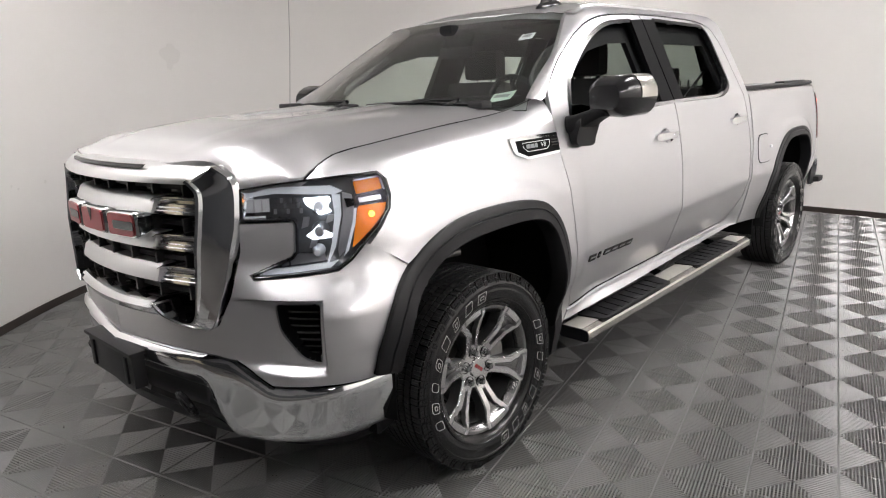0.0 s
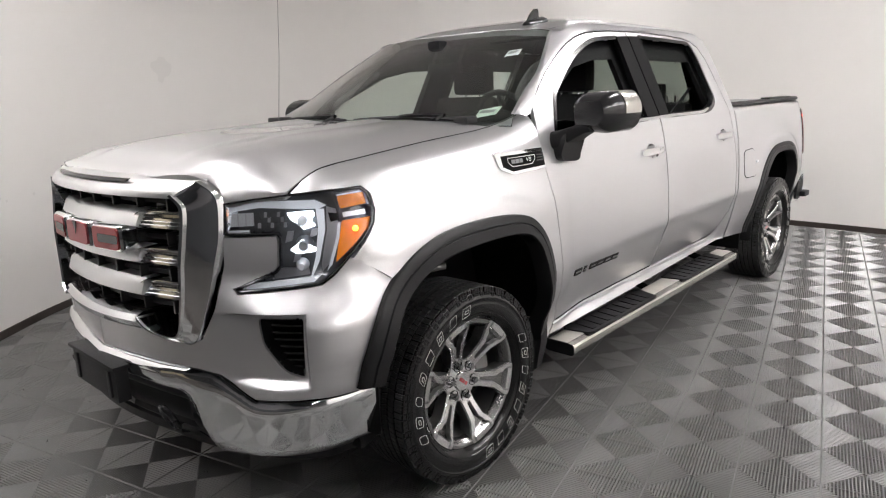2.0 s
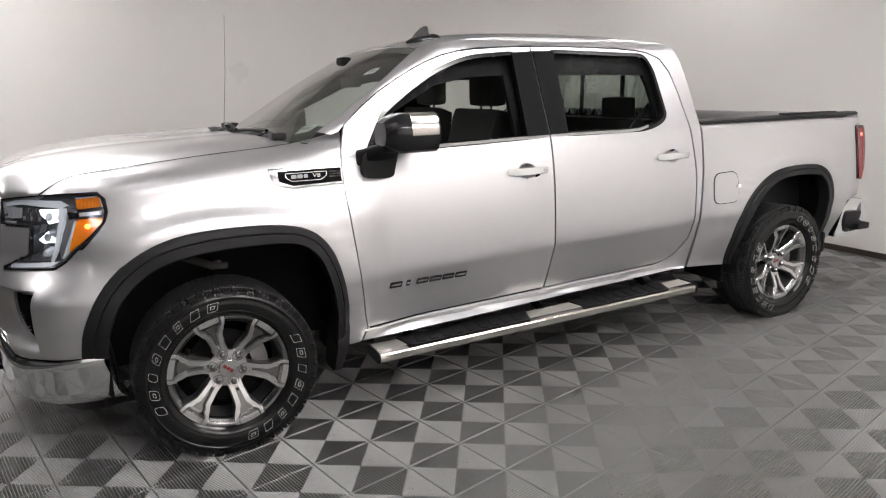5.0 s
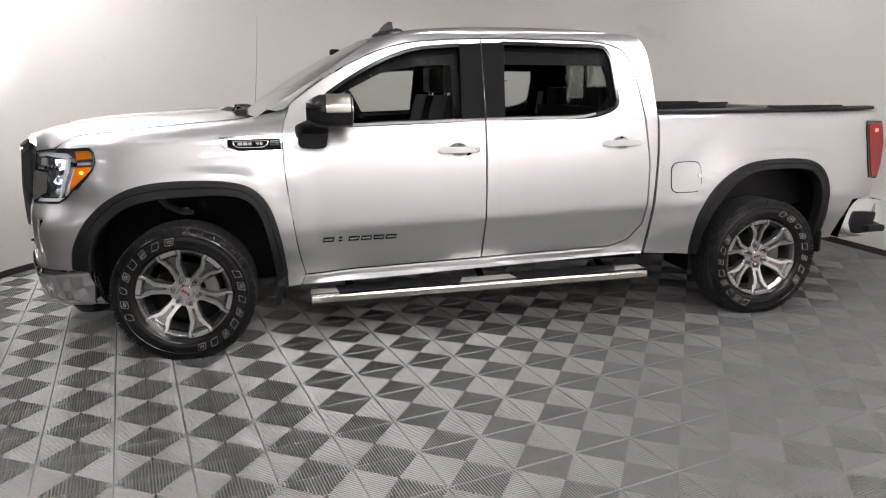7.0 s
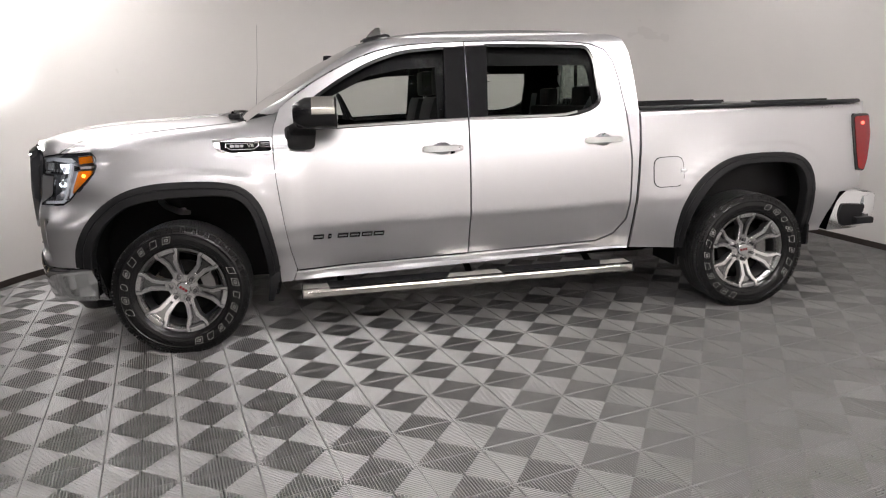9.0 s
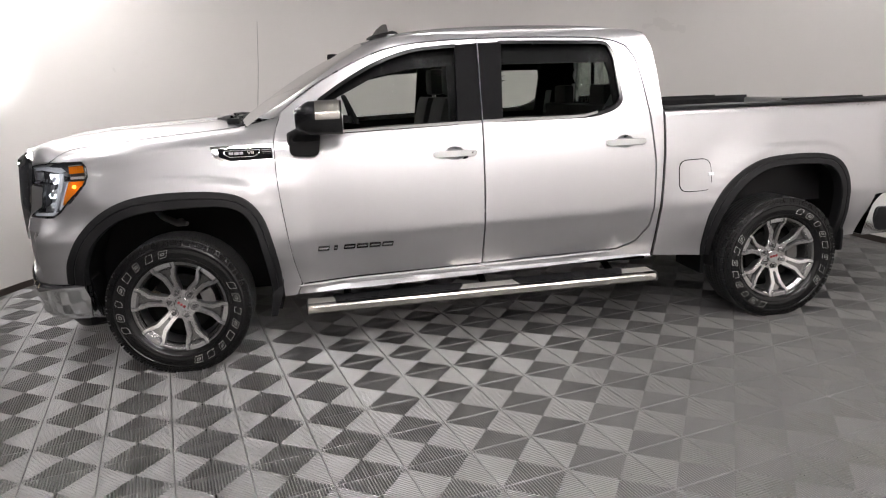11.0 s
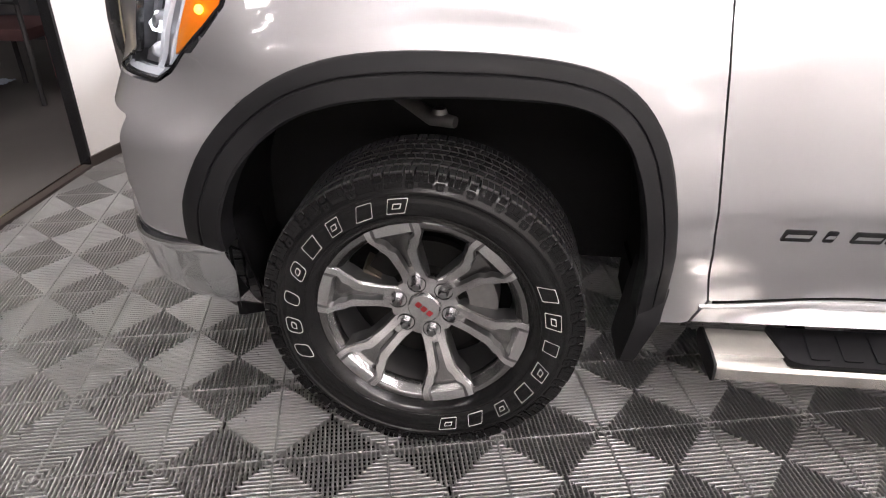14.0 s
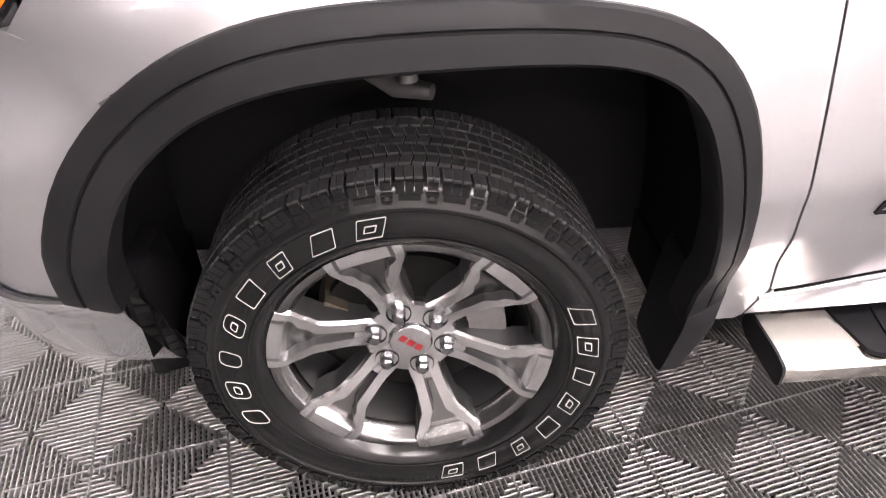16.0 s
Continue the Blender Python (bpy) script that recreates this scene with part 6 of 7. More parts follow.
def lean(verts, pivot, degrees_back):
    m = Matrix.Translation(pivot) @ Matrix.Rotation(radians(-degrees_back), 4, "X") @ Matrix.Translation(-Vector(pivot))
    for v in verts:
        v.co = m @ v.co


for s in (1, -1):
    # lining of the doors and pillars
    for name, poly in (("door_trim", [(0.70, 0.50), (1.80, 0.50), (1.80, 1.325), (0.78, 1.300)]), ("door_trim", [(1.83, 0.50), (2.84, 0.52), (2.84, 1.34), (2.5, 1.335), (1.83, 1.33)]), ("pillar_trim", [(1.62, 1.32), (1.90, 1.32), (1.91, 1.82), (1.64, 1.82)]), ("pillar_trim", [(2.66, 1.33), (2.92, 1.33), (2.90, 1.80), (2.62, 1.80), (2.66, 1.60)]), ("pillar_trim", [(0.62, 1.33), (0.74, 1.33), (0.88, 1.47), (1.20, 1.625), (1.42, 1.665), (1.72, 1.675), (1.72, 1.84), (1.40, 1.84), (1.15, 1.74), (0.90, 1.61)]), ("roof_trim", [(1.72, 1.675), (2.66, 1.665), (2.66, 1.84), (1.72, 1.845)])):
        bm = panel(poly, lambda y, z: (s * (side_x(y, z) - 0.05), y, z), 0.1, 0.05, (-s * 0.03, 0, 0))
        part(name, bm, DASH, truck, "dark interior lining")
    # grab handle on the pillar
    pts = [(s * 0.715, 0.80, 1.455), (s * 0.670, 0.80, 1.490), (s * 0.630, 0.90, 1.560), (s * 0.605, 1.02, 1.625), (s * 0.620, 1.07, 1.650)]
    bm = tube(bmesh.new(), curve_through(pts, 4), 0.020, 8)
    part("grab_handle", bm, GREY_TRIM, truck, "grey pillar grab handle")
    # front seat
    xm = s * 0.38
    bm = bmesh.new()
    cushion(bm, (xm - 0.26, 1.07, 0.72), (xm + 0.26, 1.59, 0.92), 0.05)
    seat = part("front_seat", bm, FABRIC, truck, "black cloth front seat")
    bm = bmesh.new()
    cushion(bm, (xm - 0.255, 1.47, 0.85), (xm + 0.255, 1.63, 1.50), 0.06)
    lean(bm.verts, (xm, 1.55, 0.85), 14)
    part("backrest", bm, FABRIC, seat)
    bm = bmesh.new()
    cushion(bm, (xm - 0.140, 1.675, 1.50), (xm + 0.140, 1.785, 1.69), 0.04)
    part("headrest", bm, FABRIC, seat)
    for q in (-0.06, 0.06):
        part("headrest_post", tube(bmesh.new(), [(xm + q, 1.715, 1.46), (xm + q, 1.73, 1.54)], 0.007, 8), CHROME, seat)
    # rear headrests
    bm = bmesh.new()
    cushion(bm, (xm - 0.13, 2.72, 1.385), (xm + 0.13, 2.80, 1.535), 0.035)
    part("rear_headrest", bm, FABRIC, truck, "black rear headrest")
    # belt
    bm = bmesh.new()
    prism(bm, [(0, -0.024), (0.35, -0.024), (0.35, 0.024), (0, 0.024)], lambda u, v, w: (s * (0.70 - 0.3 * u - w), 2.74 - 0.18 * u + v, 1.50 - 0.5 * u), 0.003)
    part("seat_belt", bm, BADGE_GREY, truck, "grey seat belt")
    # sun visors
    bm = box(bmesh.new(), (-0.19, 0, -0.008), (0.19, 0.16, 0.008), 0.006)
    for v in bm.verts:
        v.co = Vector((0.9 * xm + v.co.x, 1.24 + v.co.y * 0.95, 1.785 + v.co.z + 0.10 * v.co.y))
    part("sun_visor", bm, DASH, truck, "dark sun visor")
bm = bmesh.new()
cushion(bm, (-0.70, 2.25, 0.72), (0.70, 2.72, 0.92), 0.05)
bench = part("rear_bench", bm, FABRIC, truck, "black cloth rear bench")
bm = bmesh.new()
cushion(bm, (-0.70, 2.68, 0.85), (0.70, 2.82, 1.40), 0.05)
part("backrest", bm, FABRIC, bench)
# headliner and firewall
half = [(0.0, 1.20), (0.50, 1.27), (0.60, 1.40), (0.61, 2.80), (0.0, 2.90)]
bm = panel(half + [(-x, y) for x, y in half[-2:0:-1]], lambda x, y: (x, y, roof_z(x, y) - 0.06), 0.15, 0.15, (0, 0, 0.03))
part("headliner", bm, DASH, truck, "dark headliner")
bm = bmesh.new()
rows = [[bm.verts.new((x, y + 0.25 * (x / 0.8) ** 2, z)) for y, z in ((0.20, 1.345), (0.40, 1.365), (0.72, 1.372), (0.84, 1.355), (0.90, 1.30), (0.88, 1.10), (0.80, 0.80), (0.70, 0.50))] for x in steps(-0.82, 0.82, 0.1)]
for a, b in zip(rows, rows[1:]):
    for k in range(7):
        bm.faces.new((a[k], a[k + 1], b[k + 1], b[k]))
dash = part("dashboard", bm, DASH, truck, "dark moulded dashboard")
bm = box(bmesh.new(), (0.24, 0.78, 1.35), (0.54, 0.93, 1.425), 0.03)
part("instrument_hood", bm, DASH, dash)
part("centre_console", box(bmesh.new(), (-0.11, 0.95, 0.60), (0.11, 1.75, 0.98), 0.04), DASH, truck, "dark centre console")
# steering wheel
bm = bmesh.new()
tilt = Matrix.Translation((0.38, 1.09, 1.345)) @ Matrix.Rotation(radians(-66), 4, "X")
pts = [tilt @ Vector((0.185 * math.cos(q), 0.185 * math.sin(q), 0)) for q in [k * math.pi / 18 for k in range(37)]]
tube(bm, pts, 0.016, 10, False)
sw = part("steering_wheel", bm, DASH, truck, "black steering wheel")
bm = bmesh.new()
bmesh.ops.create_uvsphere(bm, u_segments=16, v_segments=8, radius=1.0)
for v in bm.verts:
    v.co = tilt @ Vector((v.co.x * 0.075, v.co.y * 0.065, v.co.z * 0.03 - 0.02))
part("hub_pad", bm, DASH, sw)
for q in (0.0, math.pi, -math.pi / 2):
    bm = tube(bmesh.new(), [tilt @ Vector((0.06 * math.cos(q), 0.06 * math.sin(q), -0.02)), tilt @ Vector((0.175 * math.cos(q), 0.175 * math.sin(q), 0))], 0.012, 6)
    part("spoke", bm, DASH, sw)
part("steering_column", tube(bmesh.new(), [tilt @ Vector((0, 0, -0.03)), (0.38, 0.80, 1.22)], 0.035, 10), DASH, sw)
# inside mirror with its camera mount
bm = box(bmesh.new(), (-0.11, -0.016, -0.030), (0.11, 0.016, 0.030), 0.014, pose(0.03, 0.99, 1.655, 8, 0, 6))
im = part("inside_mirror", bm, DASH, truck, "dark inside mirror")
part("mirror_stem", tube(bmesh.new(), [(0.02, 0.985, 1.67), (0.01, 0.985, 1.74), (0.0, 0.98, 1.785)], 0.012, 8), DASH, im)
bm = box(bmesh.new(), (-0.045, 0.93, 1.745), (0.045, 1.0, 1.80), 0.02)
part("camera_shroud", bm, DASH, im)

# ---- on the body ----
# roof fin
bm = bmesh.new()
base = [(1.180, 0.0), (1.22, 0.033), (1.30, 0.044), (1.36, 0.042), (1.385, 0.03), (1.392, 0.0)]
rows = []
for h, k, sh in ((0.0, 1.0, 0.0), (0.012, 0.97, 0.0), (0.026, 0.80, 0.004), (0.034, 0.45, 0.012)):
    ring = [(y, w) for y, w in base] + [(y, -w) for y, w in base[-2:0:-1]]
    rows.append([bm.verts.new((0.425 + w * k, 1.29 + (y - 1.29) * k + sh, roof_z(0.43, 1.25) - 0.012 + 0.10 * (y - 1.18) + h)) for y, w in ring])
for a, b in zip(rows, rows[1:]):
    for i in range(len(a)):
        bm.faces.new((a[i - 1], a[i], b[i], b[i - 1]))
bm.faces.new(rows[-1])
fin = part("roof_antenna", bm, GLOSS_BLACK, truck, "black roof antenna fin")
bm = bmesh.new()
zr = roof_z(0.43, 1.25)
prism(bm, filleted([(1.215, zr + 0.012), (1.245, zr + 0.050), (1.285, zr + 0.080), (1.312, zr + 0.082), (1.322, zr + 0.03)], 0.008, 3), lambda u, v, w: (0.419 + w, u, v), 0.012)
part("fin_blade", bm, GLOSS_BLACK, fin)
# whip antenna on the far fender
bm = tube(bmesh.new(), [(-0.69, 0.355, 1.34), (-0.69, 0.40, 1.75), (-0.69, 0.424, 2.09)], (0.0022, 0.0016, 0.0012), 8)
wa = part("whip_antenna", bm, CAST, truck, "thin black whip antenna")
part("antenna_base", lathe(bmesh.new(), [(0, 0.016), (0.008, 0.014), (0.014, 0.008), (0.03, 0.004)], (-0.69, 0.355, 1.335), "z", 14), BLACK, wa)

# wipers at rest, one raised blade end over the cowl
for s0, (x0, x1) in enumerate(((0.62, 0.02), (-0.05, -0.62))):
    pts = [(x, screen_y(x, 1.392) - 0.022, 1.402 + 0.012 * math.sin(math.pi * (x - x1) / (x0 - x1))) for x in steps(x1, x0, 0.07)]
    w = part("wiper", tube(bmesh.new(), pts, 0.009, 6), BLACK, truck, "black windscreen wiper")
    arm = [(x0 - 0.10, screen_y(x0, 1.37) - 0.07, 1.39), (x0 - 0.02, screen_y(x0, 1.38) - 0.055, 1.425), (x0 - 0.20, screen_y(x0 - 0.2, 1.39) - 0.05, 1.425), ((x0 + x1) / 2, screen_y((x0 + x1) / 2, 1.40) - 0.03, 1.418)]
    part("wiper_arm", tube(bmesh.new(), arm, 0.010, 6), GLOSS_BLACK, w)
# washer and cowl corner
bm = box(bmesh.new(), (0.66, 0.33, 1.385), (0.74, 0.40, 1.418), 0.01)
part("cowl_corner", bm, BLACK, truck, "black cowl corner piece")
bm = box(bmesh.new(), (-0.80, 0.36, 1.365), (-0.70, 0.46, 1.415), 0.012)
part("cowl_corner", bm, BLACK, truck, "black cowl corner piece")

# stickers in the windscreen
for poly, mat, label in (([(0.515, 1.715), (0.575, 1.722), (0.585, 1.692), (0.525, 1.685)], PAPER, "small white windscreen sticker"), ([(0.665, 1.440), (0.750, 1.455), (0.760, 1.420), (0.676, 1.405)], GREENISH, "pale green windscreen sticker")):
    st = part("windscreen_sticker", panel(poly, lambda x, z: (x, screen_y(x, z) + 0.008, z), 0.05, 0.05), mat, truck, label)
    (x0, z0), (x2, z2) = poly[0], poly[2]
    for k in range(3):
        t = 0.25 + 0.2 * k
        zz = z0 + (z2 - z0) * t
        bar = [(x0 + 0.014, zz + 0.002), (x2 - 0.02, zz + 0.006), (x2 - 0.02, zz + 0.002), (x0 + 0.014, zz - 0.002)]
        part("sticker_bar", panel(bar, lambda x, z: (x, screen_y(x, z) + 0.006, z), 0.05, 0.05), BADGE_GREY, st)

# fender badges, door marks
for s in (1, -1):
    out = [(0.252, 1.274), (0.590, 1.274), (0.590, 1.188), (0.352, 1.181), (0.270, 1.212)]
    bd = part("fender_badge", panel(filleted(out, (0.004, 0.002, 0.002, 0.02, 0.02), 3), lambda y, z: (s * (fender_x(y, z) + 0.006), y, z), 0.02, 0.008, (-s * 0.008, 0, 0)), CHROME, truck, "chrome edged black fender badge")
    inn = [(0.292, 1.260), (0.587, 1.260), (0.587, 1.199), (0.360, 1.193), (0.298, 1.2165)]
    part("badge_field", panel(inn, lambda y, z: (s * (fender_x(y, z) + 0.0085), y, z), 0.02, 0.008, (-s * 0.003, 0, 0)), SATIN_BLACK, bd)
    ring = filleted([(0.325, 1.250), (0.520, 1.250), (0.518, 1.230), (0.490, 1.212), (0.352, 1.212), (0.327, 1.230)], 0.005, 2)
    bm = bmesh.new()
    c = (0.42, 1.231)
    rings = [[bm.verts.new((s * (fender_x(y, z) + o), c[0] + (y - c[0]) * g, c[1] + (z - c[1]) * (1 - (1 - g) * 4))) for y, z in ring] for g, o in ((1.0, 0.008), (1.0, 0.0115), (0.965, 0.0115), (0.965, 0.008))]
    for a, b in zip(rings, rings[1:]):
        for i in range(len(a)):
            bm.faces.new((a[i - 1], a[i], b[i], b[i - 1]))
    part("badge_ring", bm, CHROME, bd)
    words("V8", 0.026, 0.002, lambda u, v, w: (s * (fender_x(0.42, 1.233) + 0.0105 + w), 0.470 + s * u * 1.35, 1.233 + v), "badge_writing", CHROME, bd, "raised chrome writing")
    for y0, wide in ((0.352, 0.024), (0.381, 0.024), (0.410, 0.018)):
        bar = filleted([(y0, 1.225), (y0 + wide, 1.225), (y0 + wide, 1.241), (y0, 1.241)], 0.003, 2)
        part("badge_bar", panel(bar, lambda y, z: (s * (fender_x(y, z) + 0.0115), y, z), 0.02, 0.02, (-s * 0.002, 0, 0)), BADGE_GREY, bd, "worn grey writing block")
    for k in range(3):
        z0 = 1.222 + 0.011 * k
        part("badge_rib", panel([(0.530, z0), (0.586, z0), (0.586, z0 + 0.005), (0.530, z0 + 0.005)], lambda y, z: (s * (fender_x(y, z) + 0.0112), y, z), 0.03, 0.02, (-s * 0.002, 0, 0)), GLOSS_BLACK, bd)
    # six plain blocks of the door mark
    for k in range(6):
        y0 = 0.797 + k * 0.0745
        wide = 0.066 if k != 1 else 0.022
        sh = 0.0 if k != 1 else 0.016
        out = [(y0 + sh + 0.004, 0.679), (y0 + sh + wide + 0.004, 0.679), (y0 + sh + wide - 0.002, 0.648), (y0 + sh - 0.002, 0.648)]
        mk = part("door_mark", panel(filleted(out, 0.004, 2), lambda y, z: (s * (side_x(y, z) + 0.005), y, z), 0.03, 0.02, (-s * 0.006, 0, 0)), GLOSS_BLACK, truck, "chrome edged dark block of the door mark")
        c = (sum(p[0] for p in out) / 4, sum(p[1] for p in out) / 4)
        inn = [(c[0] + (y - c[0]) * 0.80, c[1] + (z - c[1]) * 0.30) for y, z in out]
        part("dark_face", panel(inn, lambda y, z: (s * (side_x(y, z) + 0.0062), y, z), 0.03, 0.02), CHROME, mk)
    words("4X4", 0.048, 0.002, lambda u, v, w: (s * (side_x(4.30, 1.335) - 0.004 + w), 4.305 + s * u * 1.3, 1.334 + v * 0.8), "bed_writing", BADGE_GREY, truck, "small grey writing on the bed side")

# cab to bed gap filler
bm = box(bmesh.new(), (-0.86, 2.90, 0.46), (0.86, 2.955, 1.34))
part("bed_gap", bm, UNDER, truck, "dark gap between cab and bed")


# ---- things in the office ----
def filing_cabinet(x, y, turn):
    t = thing("filing_cabinet", "beige steel two drawer filing cabinet on the concrete floor", "filing cabinet", (0, 0, 0))
    m = pose(x, y, 0, 0, 0, turn)
    part("body", box(bmesh.new(), (-0.20, -0.62, 0.0), (0.20, 0.0, 0.76), 0.008, m), BEIGE, t)
    for z0, z1 in ((0.03, 0.345), (0.36, 0.725)):
        d = part("drawer", box(bmesh.new(), (-0.188, 0.0, z0), (0.188, 0.016, z1), 0.005, m), BEIGE, t)
        zc = (z0 + z1) / 2 + 0.06
        pts = [m @ Vector((q, w, zc)) for q, w in ((-0.055, 0.014), (-0.055, 0.036), (0.055, 0.036), (0.055, 0.014))]
        part("drawer_handle", tube(bmesh.new(), pts, 0.006, 6), SATIN, d)
        part("label_frame", box(bmesh.new(), (-0.035, 0.014, zc + 0.035), (0.035, 0.019, zc + 0.065), 0.001, m), SATIN, d)


filing_cabinet(-1.04, -3.08, -41)


def office_chair(x, y, turn):
    t = thing("office_chair", "black swivel office chair on castors beside the cabinet", "chair")
    m = pose(x, y, 0, 0, 0, turn)
    for k in range(5):
        a = 2 * math.pi * k / 5
        leg = part("leg", tube(bmesh.new(), [m @ Vector((0.03 * math.cos(a), 0.03 * math.sin(a), 0.12)), m @ Vector((0.17 * math.cos(a), 0.17 * math.sin(a), 0.10)), m @ Vector((0.29 * math.cos(a), 0.29 * math.sin(a), 0.075))], (0.026, 0.022, 0.016), 8), CHAIR_BLACK, t)
        c = m @ Vector((0.29 * math.cos(a), 0.29 * math.sin(a), 0.03))
        part("castor", lathe(bmesh.new(), [(-0.022, 0.0), (-0.022, 0.024), (-0.016, 0.03), (0.016, 0.03), (0.022, 0.024), (0.022, 0.0)], c, "x", 16), CHAIR_BLACK, leg)
    part("gas_post", tube(bmesh.new(), [m @ Vector((0, 0, 0.10)), m @ Vector((0, 0, 0.43))], 0.025, 10), CHAIR_BLACK, t)
    part("seat", box(bmesh.new(), (-0.25, -0.25, 0.43), (0.25, 0.25, 0.52), 0.04, m), CHAIR_BLACK, t)
    part("backrest", box(bmesh.new(), (-0.23, -0.30, 0.60), (0.23, -0.22, 1.12), 0.04, m), CHAIR_BLACK, t)
    part("back_bar", tube(bmesh.new(), [m @ Vector((0, -0.15, 0.44)), m @ Vector((0, -0.31, 0.50)), m @ Vector((0, -0.31, 0.75))], 0.02, 8), CHAIR_BLACK, t)
    for q in (-1, 1):
        part("armrest", tube(bmesh.new(), [m @ Vector((q * 0.24, -0.10, 0.47)), m @ Vector((q * 0.30, -0.08, 0.55)), m @ Vector((q * 0.30, -0.10, 0.70)), m @ Vector((q * 0.29, 0.12, 0.71))], 0.018, 8), CHAIR_BLACK, t)


office_chair(-0.20, -2.85, 200)


def arm_chair(x, y, turn):
    t = thing("visitor_chair", "dark round backed visitor chair with a dull red seat", "chair")
    m = pose(x, y, 0, 0, 0, turn)
    part("seat", box(bmesh.new(), (-0.24, -0.24, 0.40), (0.24, 0.24, 0.48), 0.035, m), CHAIR_RED, t)
    for a, b in ((-0.23, -0.22), (0.23, -0.22), (-0.25, 0.24), (0.25, 0.24)):
        part("leg", tube(bmesh.new(), [m @ Vector((a, b, 0.0)), m @ Vector((a * 0.98, b, 0.66 if b > 0 else 0.44))], 0.017, 8), CHAIR_BLACK, t)
    arc = [m @ Vector((0.29 * math.cos(q), 0.05 - 0.30 * math.sin(q), 0.66 + 0.10 * math.sin(q))) for q in [math.pi * k / 14 for k in range(15)]]
    arc = [m @ Vector((0.27, 0.26, 0.655))] + arc + [m @ Vector((-0.27, 0.26, 0.655))]
    part("arm_rail", tube(bmesh.new(), arc, 0.026, 8), CHAIR_BLACK, t)
    bm = bmesh.new()
    rows = [[bm.verts.new(m @ Vector((r * math.cos(q), 0.05 - r * math.sin(q), z))) for r, z in ((0.28, 0.50), (0.29, 0.74), (0.26, 0.74), (0.25, 0.50))] for q in [math.pi * (0.12 + 0.76 * k / 12) for k in range(13)]]
    for a, b in zip(rows, rows[1:]):
        for k in range(4):
            bm.faces.new((a[k - 1], a[k], b[k], b[k - 1]))
    part("backrest", bm, CHAIR_BLACK, t)


arm_chair(-1.90, -3.10, 0)

def fire_extinguisher(x, y):
    t = thing("fire_extinguisher", "red fire extinguisher standing on the office floor beside the chair", "fire extinguisher", (x, y, 0))
    part("cylinder", lathe(bmesh.new(), [(0.0, 0.0), (0.0, 0.078), (0.01, 0.082), (0.36, 0.082), (0.41, 0.070), (0.44, 0.040), (0.455, 0.026), (0.47, 0.0)], (0, 0, 0), "z", 24), EXTINGUISHER_RED, t)
    part("valve", lathe(bmesh.new(), [(0.46, 0.0), (0.46, 0.02), (0.50, 0.02), (0.505, 0.0)], (0, 0, 0), "z", 12), SATIN, t)
    part("lever", tube(bmesh.new(), [(0.0, 0.02, 0.505), (0.0, -0.05, 0.525), (0.0, -0.11, 0.53)], 0.009, 6), CHAIR_BLACK, t)
    part("hose", tube(bmesh.new(), curve_through([(0.02, 0.0, 0.49), (0.08, 0.02, 0.47), (0.105, 0.02, 0.36), (0.098, 0.01, 0.18)], 4), 0.010, 8), CHAIR_BLACK, t)


fire_extinguisher(-2.33, -3.12)

# hooks with things hanging on the wall
rail = thing("coat_rail", "dark wall rail with hooks on the charcoal wall", "coat rail")
part("rail", box(bmesh.new(), (-3.48, -4.3, 1.33), (-3.462, -3.3, 1.37), 0.004), CHAIR_BLACK, rail)
for y in (-3.45, -3.75, -4.05, -4.2):
    part("hook", tube(bmesh.new(), [(-3.465, y, 1.35), (-3.43, y, 1.34), (-3.42, y, 1.29), (-3.40, y, 1.30)], 0.006, 6), SATIN, rail)
tag = thing("hanging_tag", "white paper tag hanging on a dark cord", "tag")
part("cord", tube(bmesh.new(), [(-3.44, -3.75, 1.30), (-3.45, -3.75, 1.12)], 0.004, 6), CHAIR_BLACK, tag)
part("paper", box(bmesh.new(), (-3.46, -3.79, 0.98), (-3.454, -3.71, 1.13), 0.002), PAPER, tag)
sign = thing("round_gauge", "small round pale wall knob", "knob")
part("knob", lathe(bmesh.new(), [(0, 0), (0.012, 0.02), (0.012, 0.03), (0.0, 0.034)], (-3.48, -4.5, 1.42), "x", 16), PAPER, sign)
bm = bmesh.new()
g = bmesh.ops.create_grid(bm, x_segments=14, y_segments=10, size=0.5)
rnd = random.Random(3)
for v in bm.verts:
    v.co = Vector((-2.04 + v.co.x * 0.26, -3.50 + v.co.y * 0.16, 0.006 + 0.028 * abs(noise.noise(Vector((v.co.x * 7, v.co.y * 7, 0.3)))) + 0.01 * rnd.random() * 0.3))
tagged(part("rag", bm, CLOTH), "crumpled pale blue rag on the concrete floor", "rag")


# ---- the ribbed tile floor, laid askew to the truck ----
TILE_L = 0.2996
TILE_TURN = radians(13.09)
TILE_O = Vector((1.364, -0.0194))
RIBS = 24


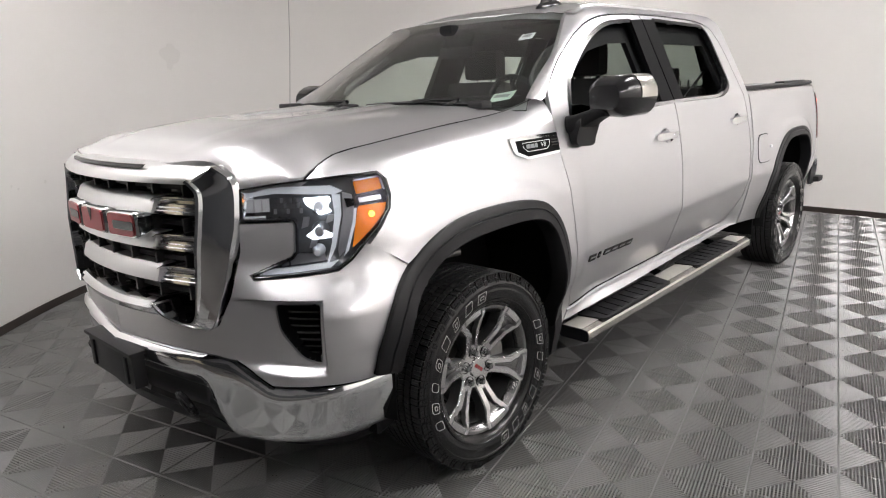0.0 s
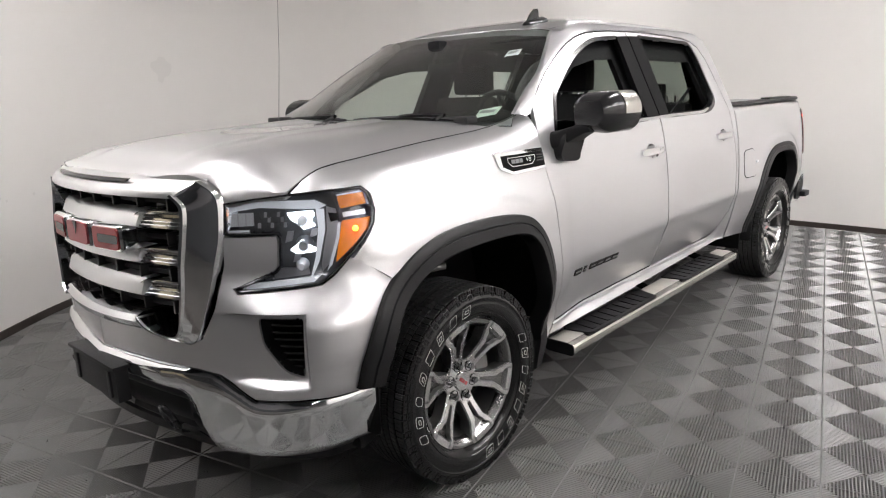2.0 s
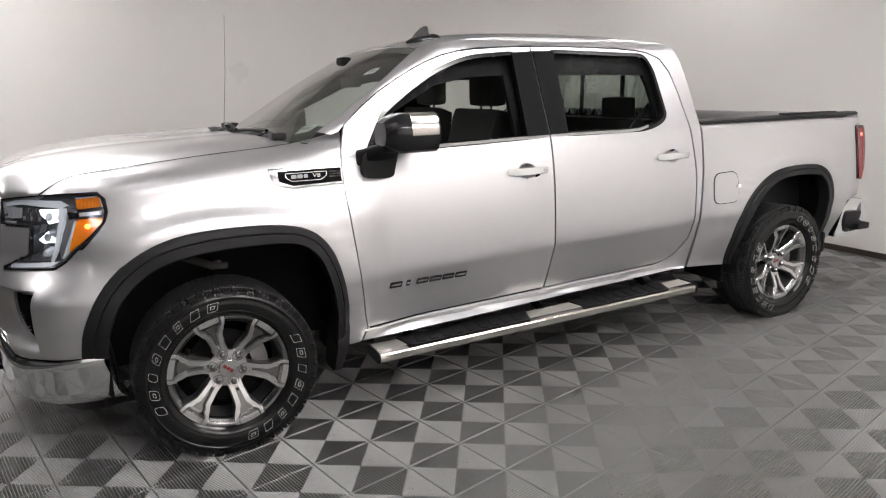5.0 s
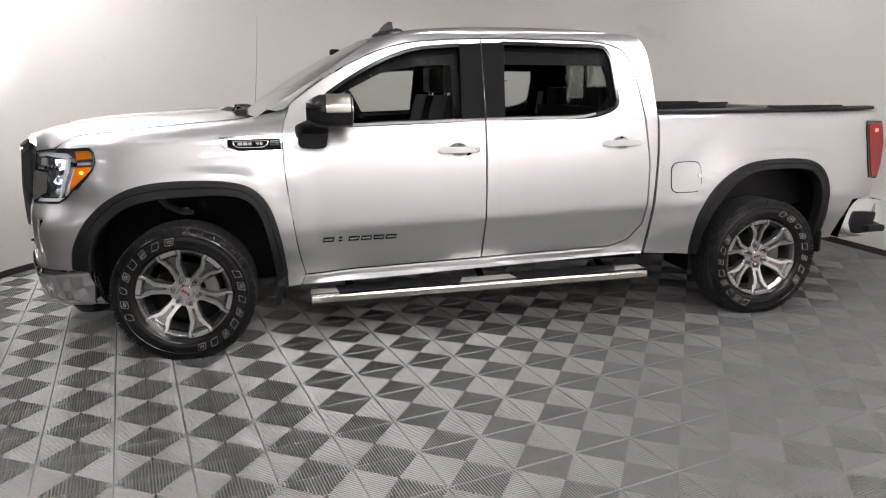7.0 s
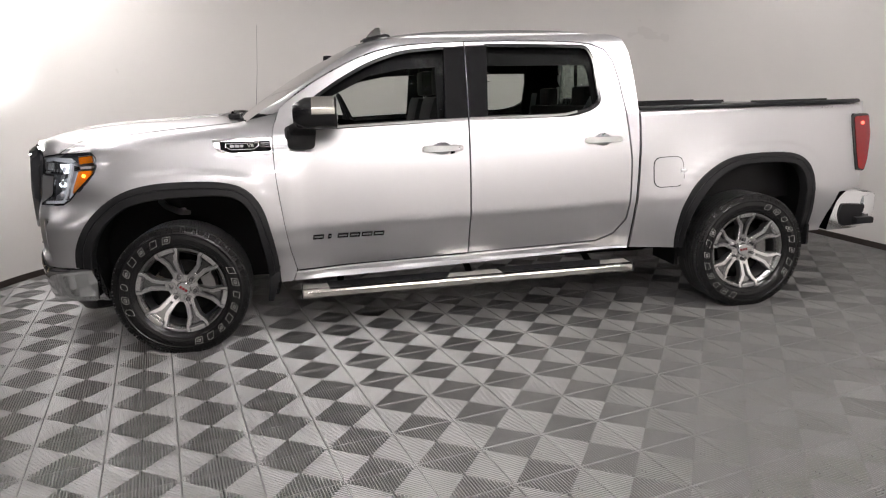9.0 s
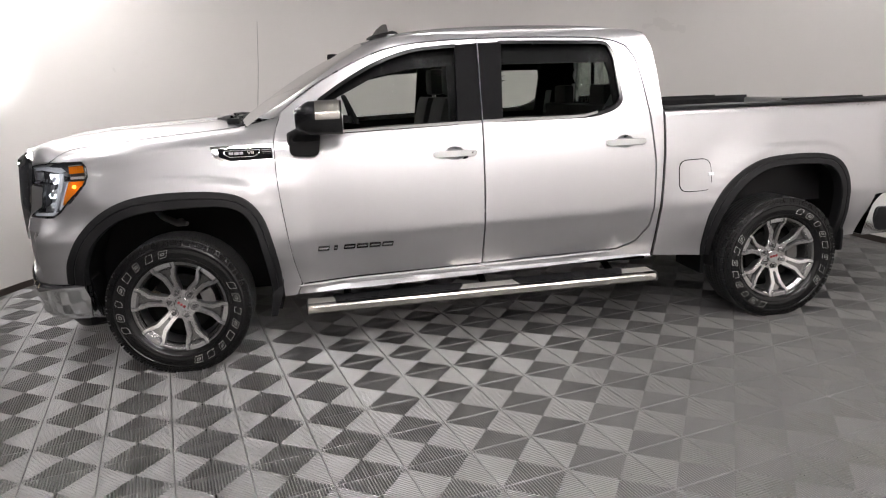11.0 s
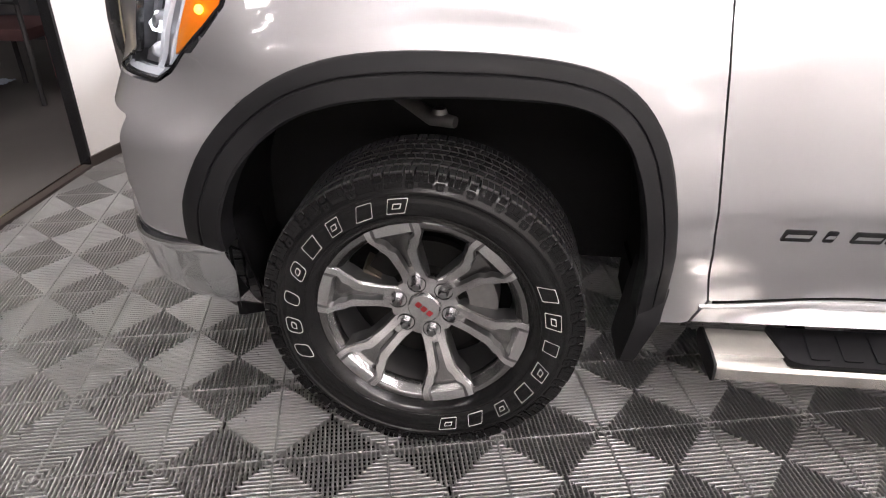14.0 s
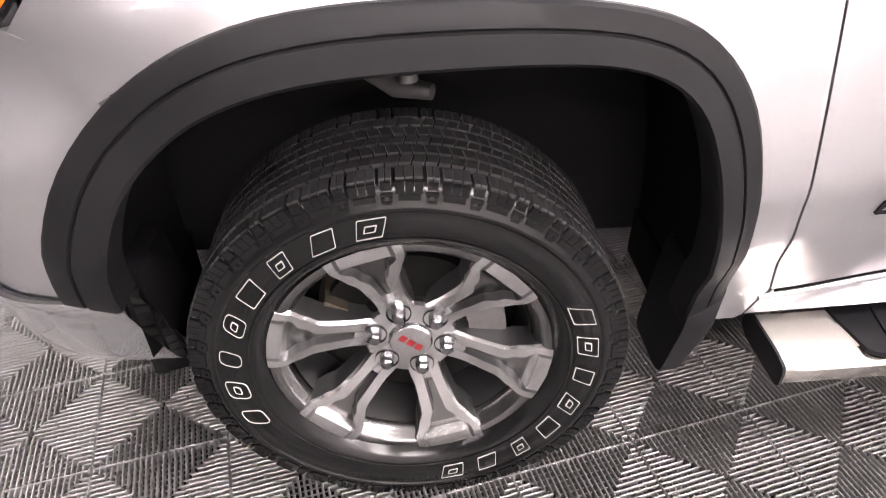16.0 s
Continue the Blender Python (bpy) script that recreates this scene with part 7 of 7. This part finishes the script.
def tile_boxes():
    """Ribs of one tile as (u0, v0, u1, v1, top, bottom): four triangles of ribs, each square to its edge."""
    out, p, w, e = [], TILE_L / RIBS, 0.0053, 0.0003
    for k in range(RIBS):
        u = (k + 0.5) * p
        h = min(u, TILE_L - u) - 0.0005
        for lo, hi in ((e + 0.0028, h), (TILE_L - h, TILE_L - e - 0.0028)):
            if hi - lo > 0.001:
                out.append((u - w / 2, lo, u + w / 2, hi, 0.0, -0.019))
                out.append((lo, u - w / 2, hi, u + w / 2, 1e-9, -0.019))
    for a, b in ((e, e + 0.0020), (TILE_L - e - 0.0020, TILE_L - e)):
        out.append((e, a, TILE_L - e, b, 1e-9, -0.019))
        out.append((a, e + 0.0020, b, TILE_L - e - 0.0020, 0.0, -0.019))
    for k in range(1, 10):
        q = 0.0147 * k
        out.append((q, q - 0.0011, TILE_L - q, q + 0.0011, -0.0060, -0.0100))
        out.append((q, TILE_L - q - 0.0011, TILE_L - q, TILE_L - q + 0.0011, -0.0060, -0.0100))
        out.append((q - 0.0011, q, q + 0.0011, TILE_L - q, -0.0060, -0.0100))
        out.append((TILE_L - q - 0.0011, q, TILE_L - q + 0.0011, TILE_L - q, -0.0060, -0.0100))
    return out


def box_mesh(boxes):
    verts, faces = [], []
    for u0, v0, u1, v1, top, low in boxes:
        n = len(verts)
        if top >= 0.0:
            # a rib with a rounded back: seven points across, run along its length
            along_v = top == 0.0
            c, h = ((u0 + u1) / 2, (u1 - u0) / 2) if along_v else ((v0 + v1) / 2, (v1 - v0) / 2)
            across = ((-h, low), (-h, -1.0 * h), (-0.62 * h, -0.24 * h), (0.0, 0.0), (0.62 * h, -0.24 * h), (h, -1.0 * h), (h, low))
            for end in ((v0, v1) if along_v else (u0, u1)):
                verts += [(c + a, end, b) if along_v else (end, c + a, b) for a, b in across]
            faces += [(n + k, n + k + 1, n + k + 8, n + k + 7) for k in range(6)]
            faces += [tuple(range(n, n + 7)), tuple(range(n + 7, n + 14))]
            continue
        verts += [(u0, v0, low), (u1, v0, low), (u1, v1, low), (u0, v1, low), (u0, v0, top), (u1, v0, top), (u1, v1, top), (u0, v1, top)]
        faces += [(n + 4, n + 5, n + 6, n + 7), (n, n + 1, n + 5, n + 4), (n + 1, n + 2, n + 6, n + 5), (n + 2, n + 3, n + 7, n + 6), (n + 3, n, n + 4, n + 7)]
    return verts, faces


floor = tagged(new("floor"), "grey ribbed interlocking plastic tile floor in a checker of rib directions", "floor", kind="structure")
boxes = tile_boxes()
tv, tf = box_mesh(boxes)
tile_mesh = bpy.data.meshes.new("floor_tile")
tile_mesh.from_pydata(tv, [], tf)
tile_mesh.materials.append(TILE)
tile_mesh.shade_smooth()
tile_mesh.set_sharp_from_angle(angle=radians(48))
cu, su = math.cos(TILE_TURN), math.sin(TILE_TURN)
RING = [Vector(p) for p in WALL_LINE] + [Vector((6.3, -1.965)), Vector((-0.7, -1.965))]


def inside(x, y):
    hit = False
    for a, b in zip(RING, RING[1:] + RING[:1]):
        if (a.y > y) != (b.y > y) and x < a.x + (y - a.y) / (b.y - a.y) * (b.x - a.x):
            hit = not hit
    return hit


near, rest, cut = [], [], []
for i in range(-26, 27):
    for j in range(-26, 32):
        x0, y0 = TILE_O.x + TILE_L * (i * cu - j * su), TILE_O.y + TILE_L * (i * su + j * cu)
        corners = [(x0 + TILE_L * (a * cu - b * su), y0 + TILE_L * (a * su + b * cu)) for a, b in ((0, 0), (1, 0), (1, 1), (0, 1))]
        n_in = sum(inside(*c) for c in corners)
        if n_in == 0 or min(c[1] for c in corners) < -1.965:
            if n_in or (min(c[1] for c in corners) < -1.965 < max(c[1] for c in corners) and -0.9 < x0 < 6.4):
                cut.append((x0, y0))
            continue
        m = Matrix.Translation((x0, y0, 0)) @ Matrix.Rotation(TILE_TURN, 4, "Z")
        d = math.hypot((x0 - 2.2) / 1.5, (y0 - 0.6) / 1.8)
        near.append((d, x0, y0, m))
near.sort(key=lambda q: q[0])
for k, (d, x0, y0, m) in enumerate(near):
    if k < 300:
        ob = new("floor_tile", tile_mesh)
        ob.parent = floor
        ob.matrix_basis = m
    else:
        rest.append((x0, y0))
tv = np.array(tv)
allv, allf = [], []
for x0, y0 in rest:
    n = len(allv) * len(tv)
    allv.append(np.column_stack((x0 + tv[:, 0] * cu - tv[:, 1] * su, y0 + tv[:, 0] * su + tv[:, 1] * cu, tv[:, 2])))
    allf += [tuple(q + n for q in f) for f in tf]
me = bpy.data.meshes.new("further_tiles")
me.from_pydata(np.concatenate(allv).tolist(), [], allf)
me.materials.append(TILE)
me.shade_smooth()
me.set_sharp_from_angle(angle=radians(48))
ob = tagged(new("further_tiles", me), "grey ribbed tiles further off", kind="stuff")
ob.parent = floor
# tiles cut along the threshold
bm = bmesh.new()
for x0, y0 in cut:
    vs = [bm.verts.new((x0 + u * cu - v * su, y0 + u * su + v * cu, w)) for u, v, w in tv]
    for f in tf:
        bm.faces.new([vs[q] for q in f])
bmesh.ops.bisect_plane(bm, geom=bm.verts[:] + bm.edges[:] + bm.faces[:], plane_co=(0, -1.964, 0), plane_no=(0, -1, 0), clear_outer=True)
ob = tagged(part("cut_tiles", bm, TILE, floor, sharp=None), "grey ribbed tiles cut along the threshold", kind="stuff")
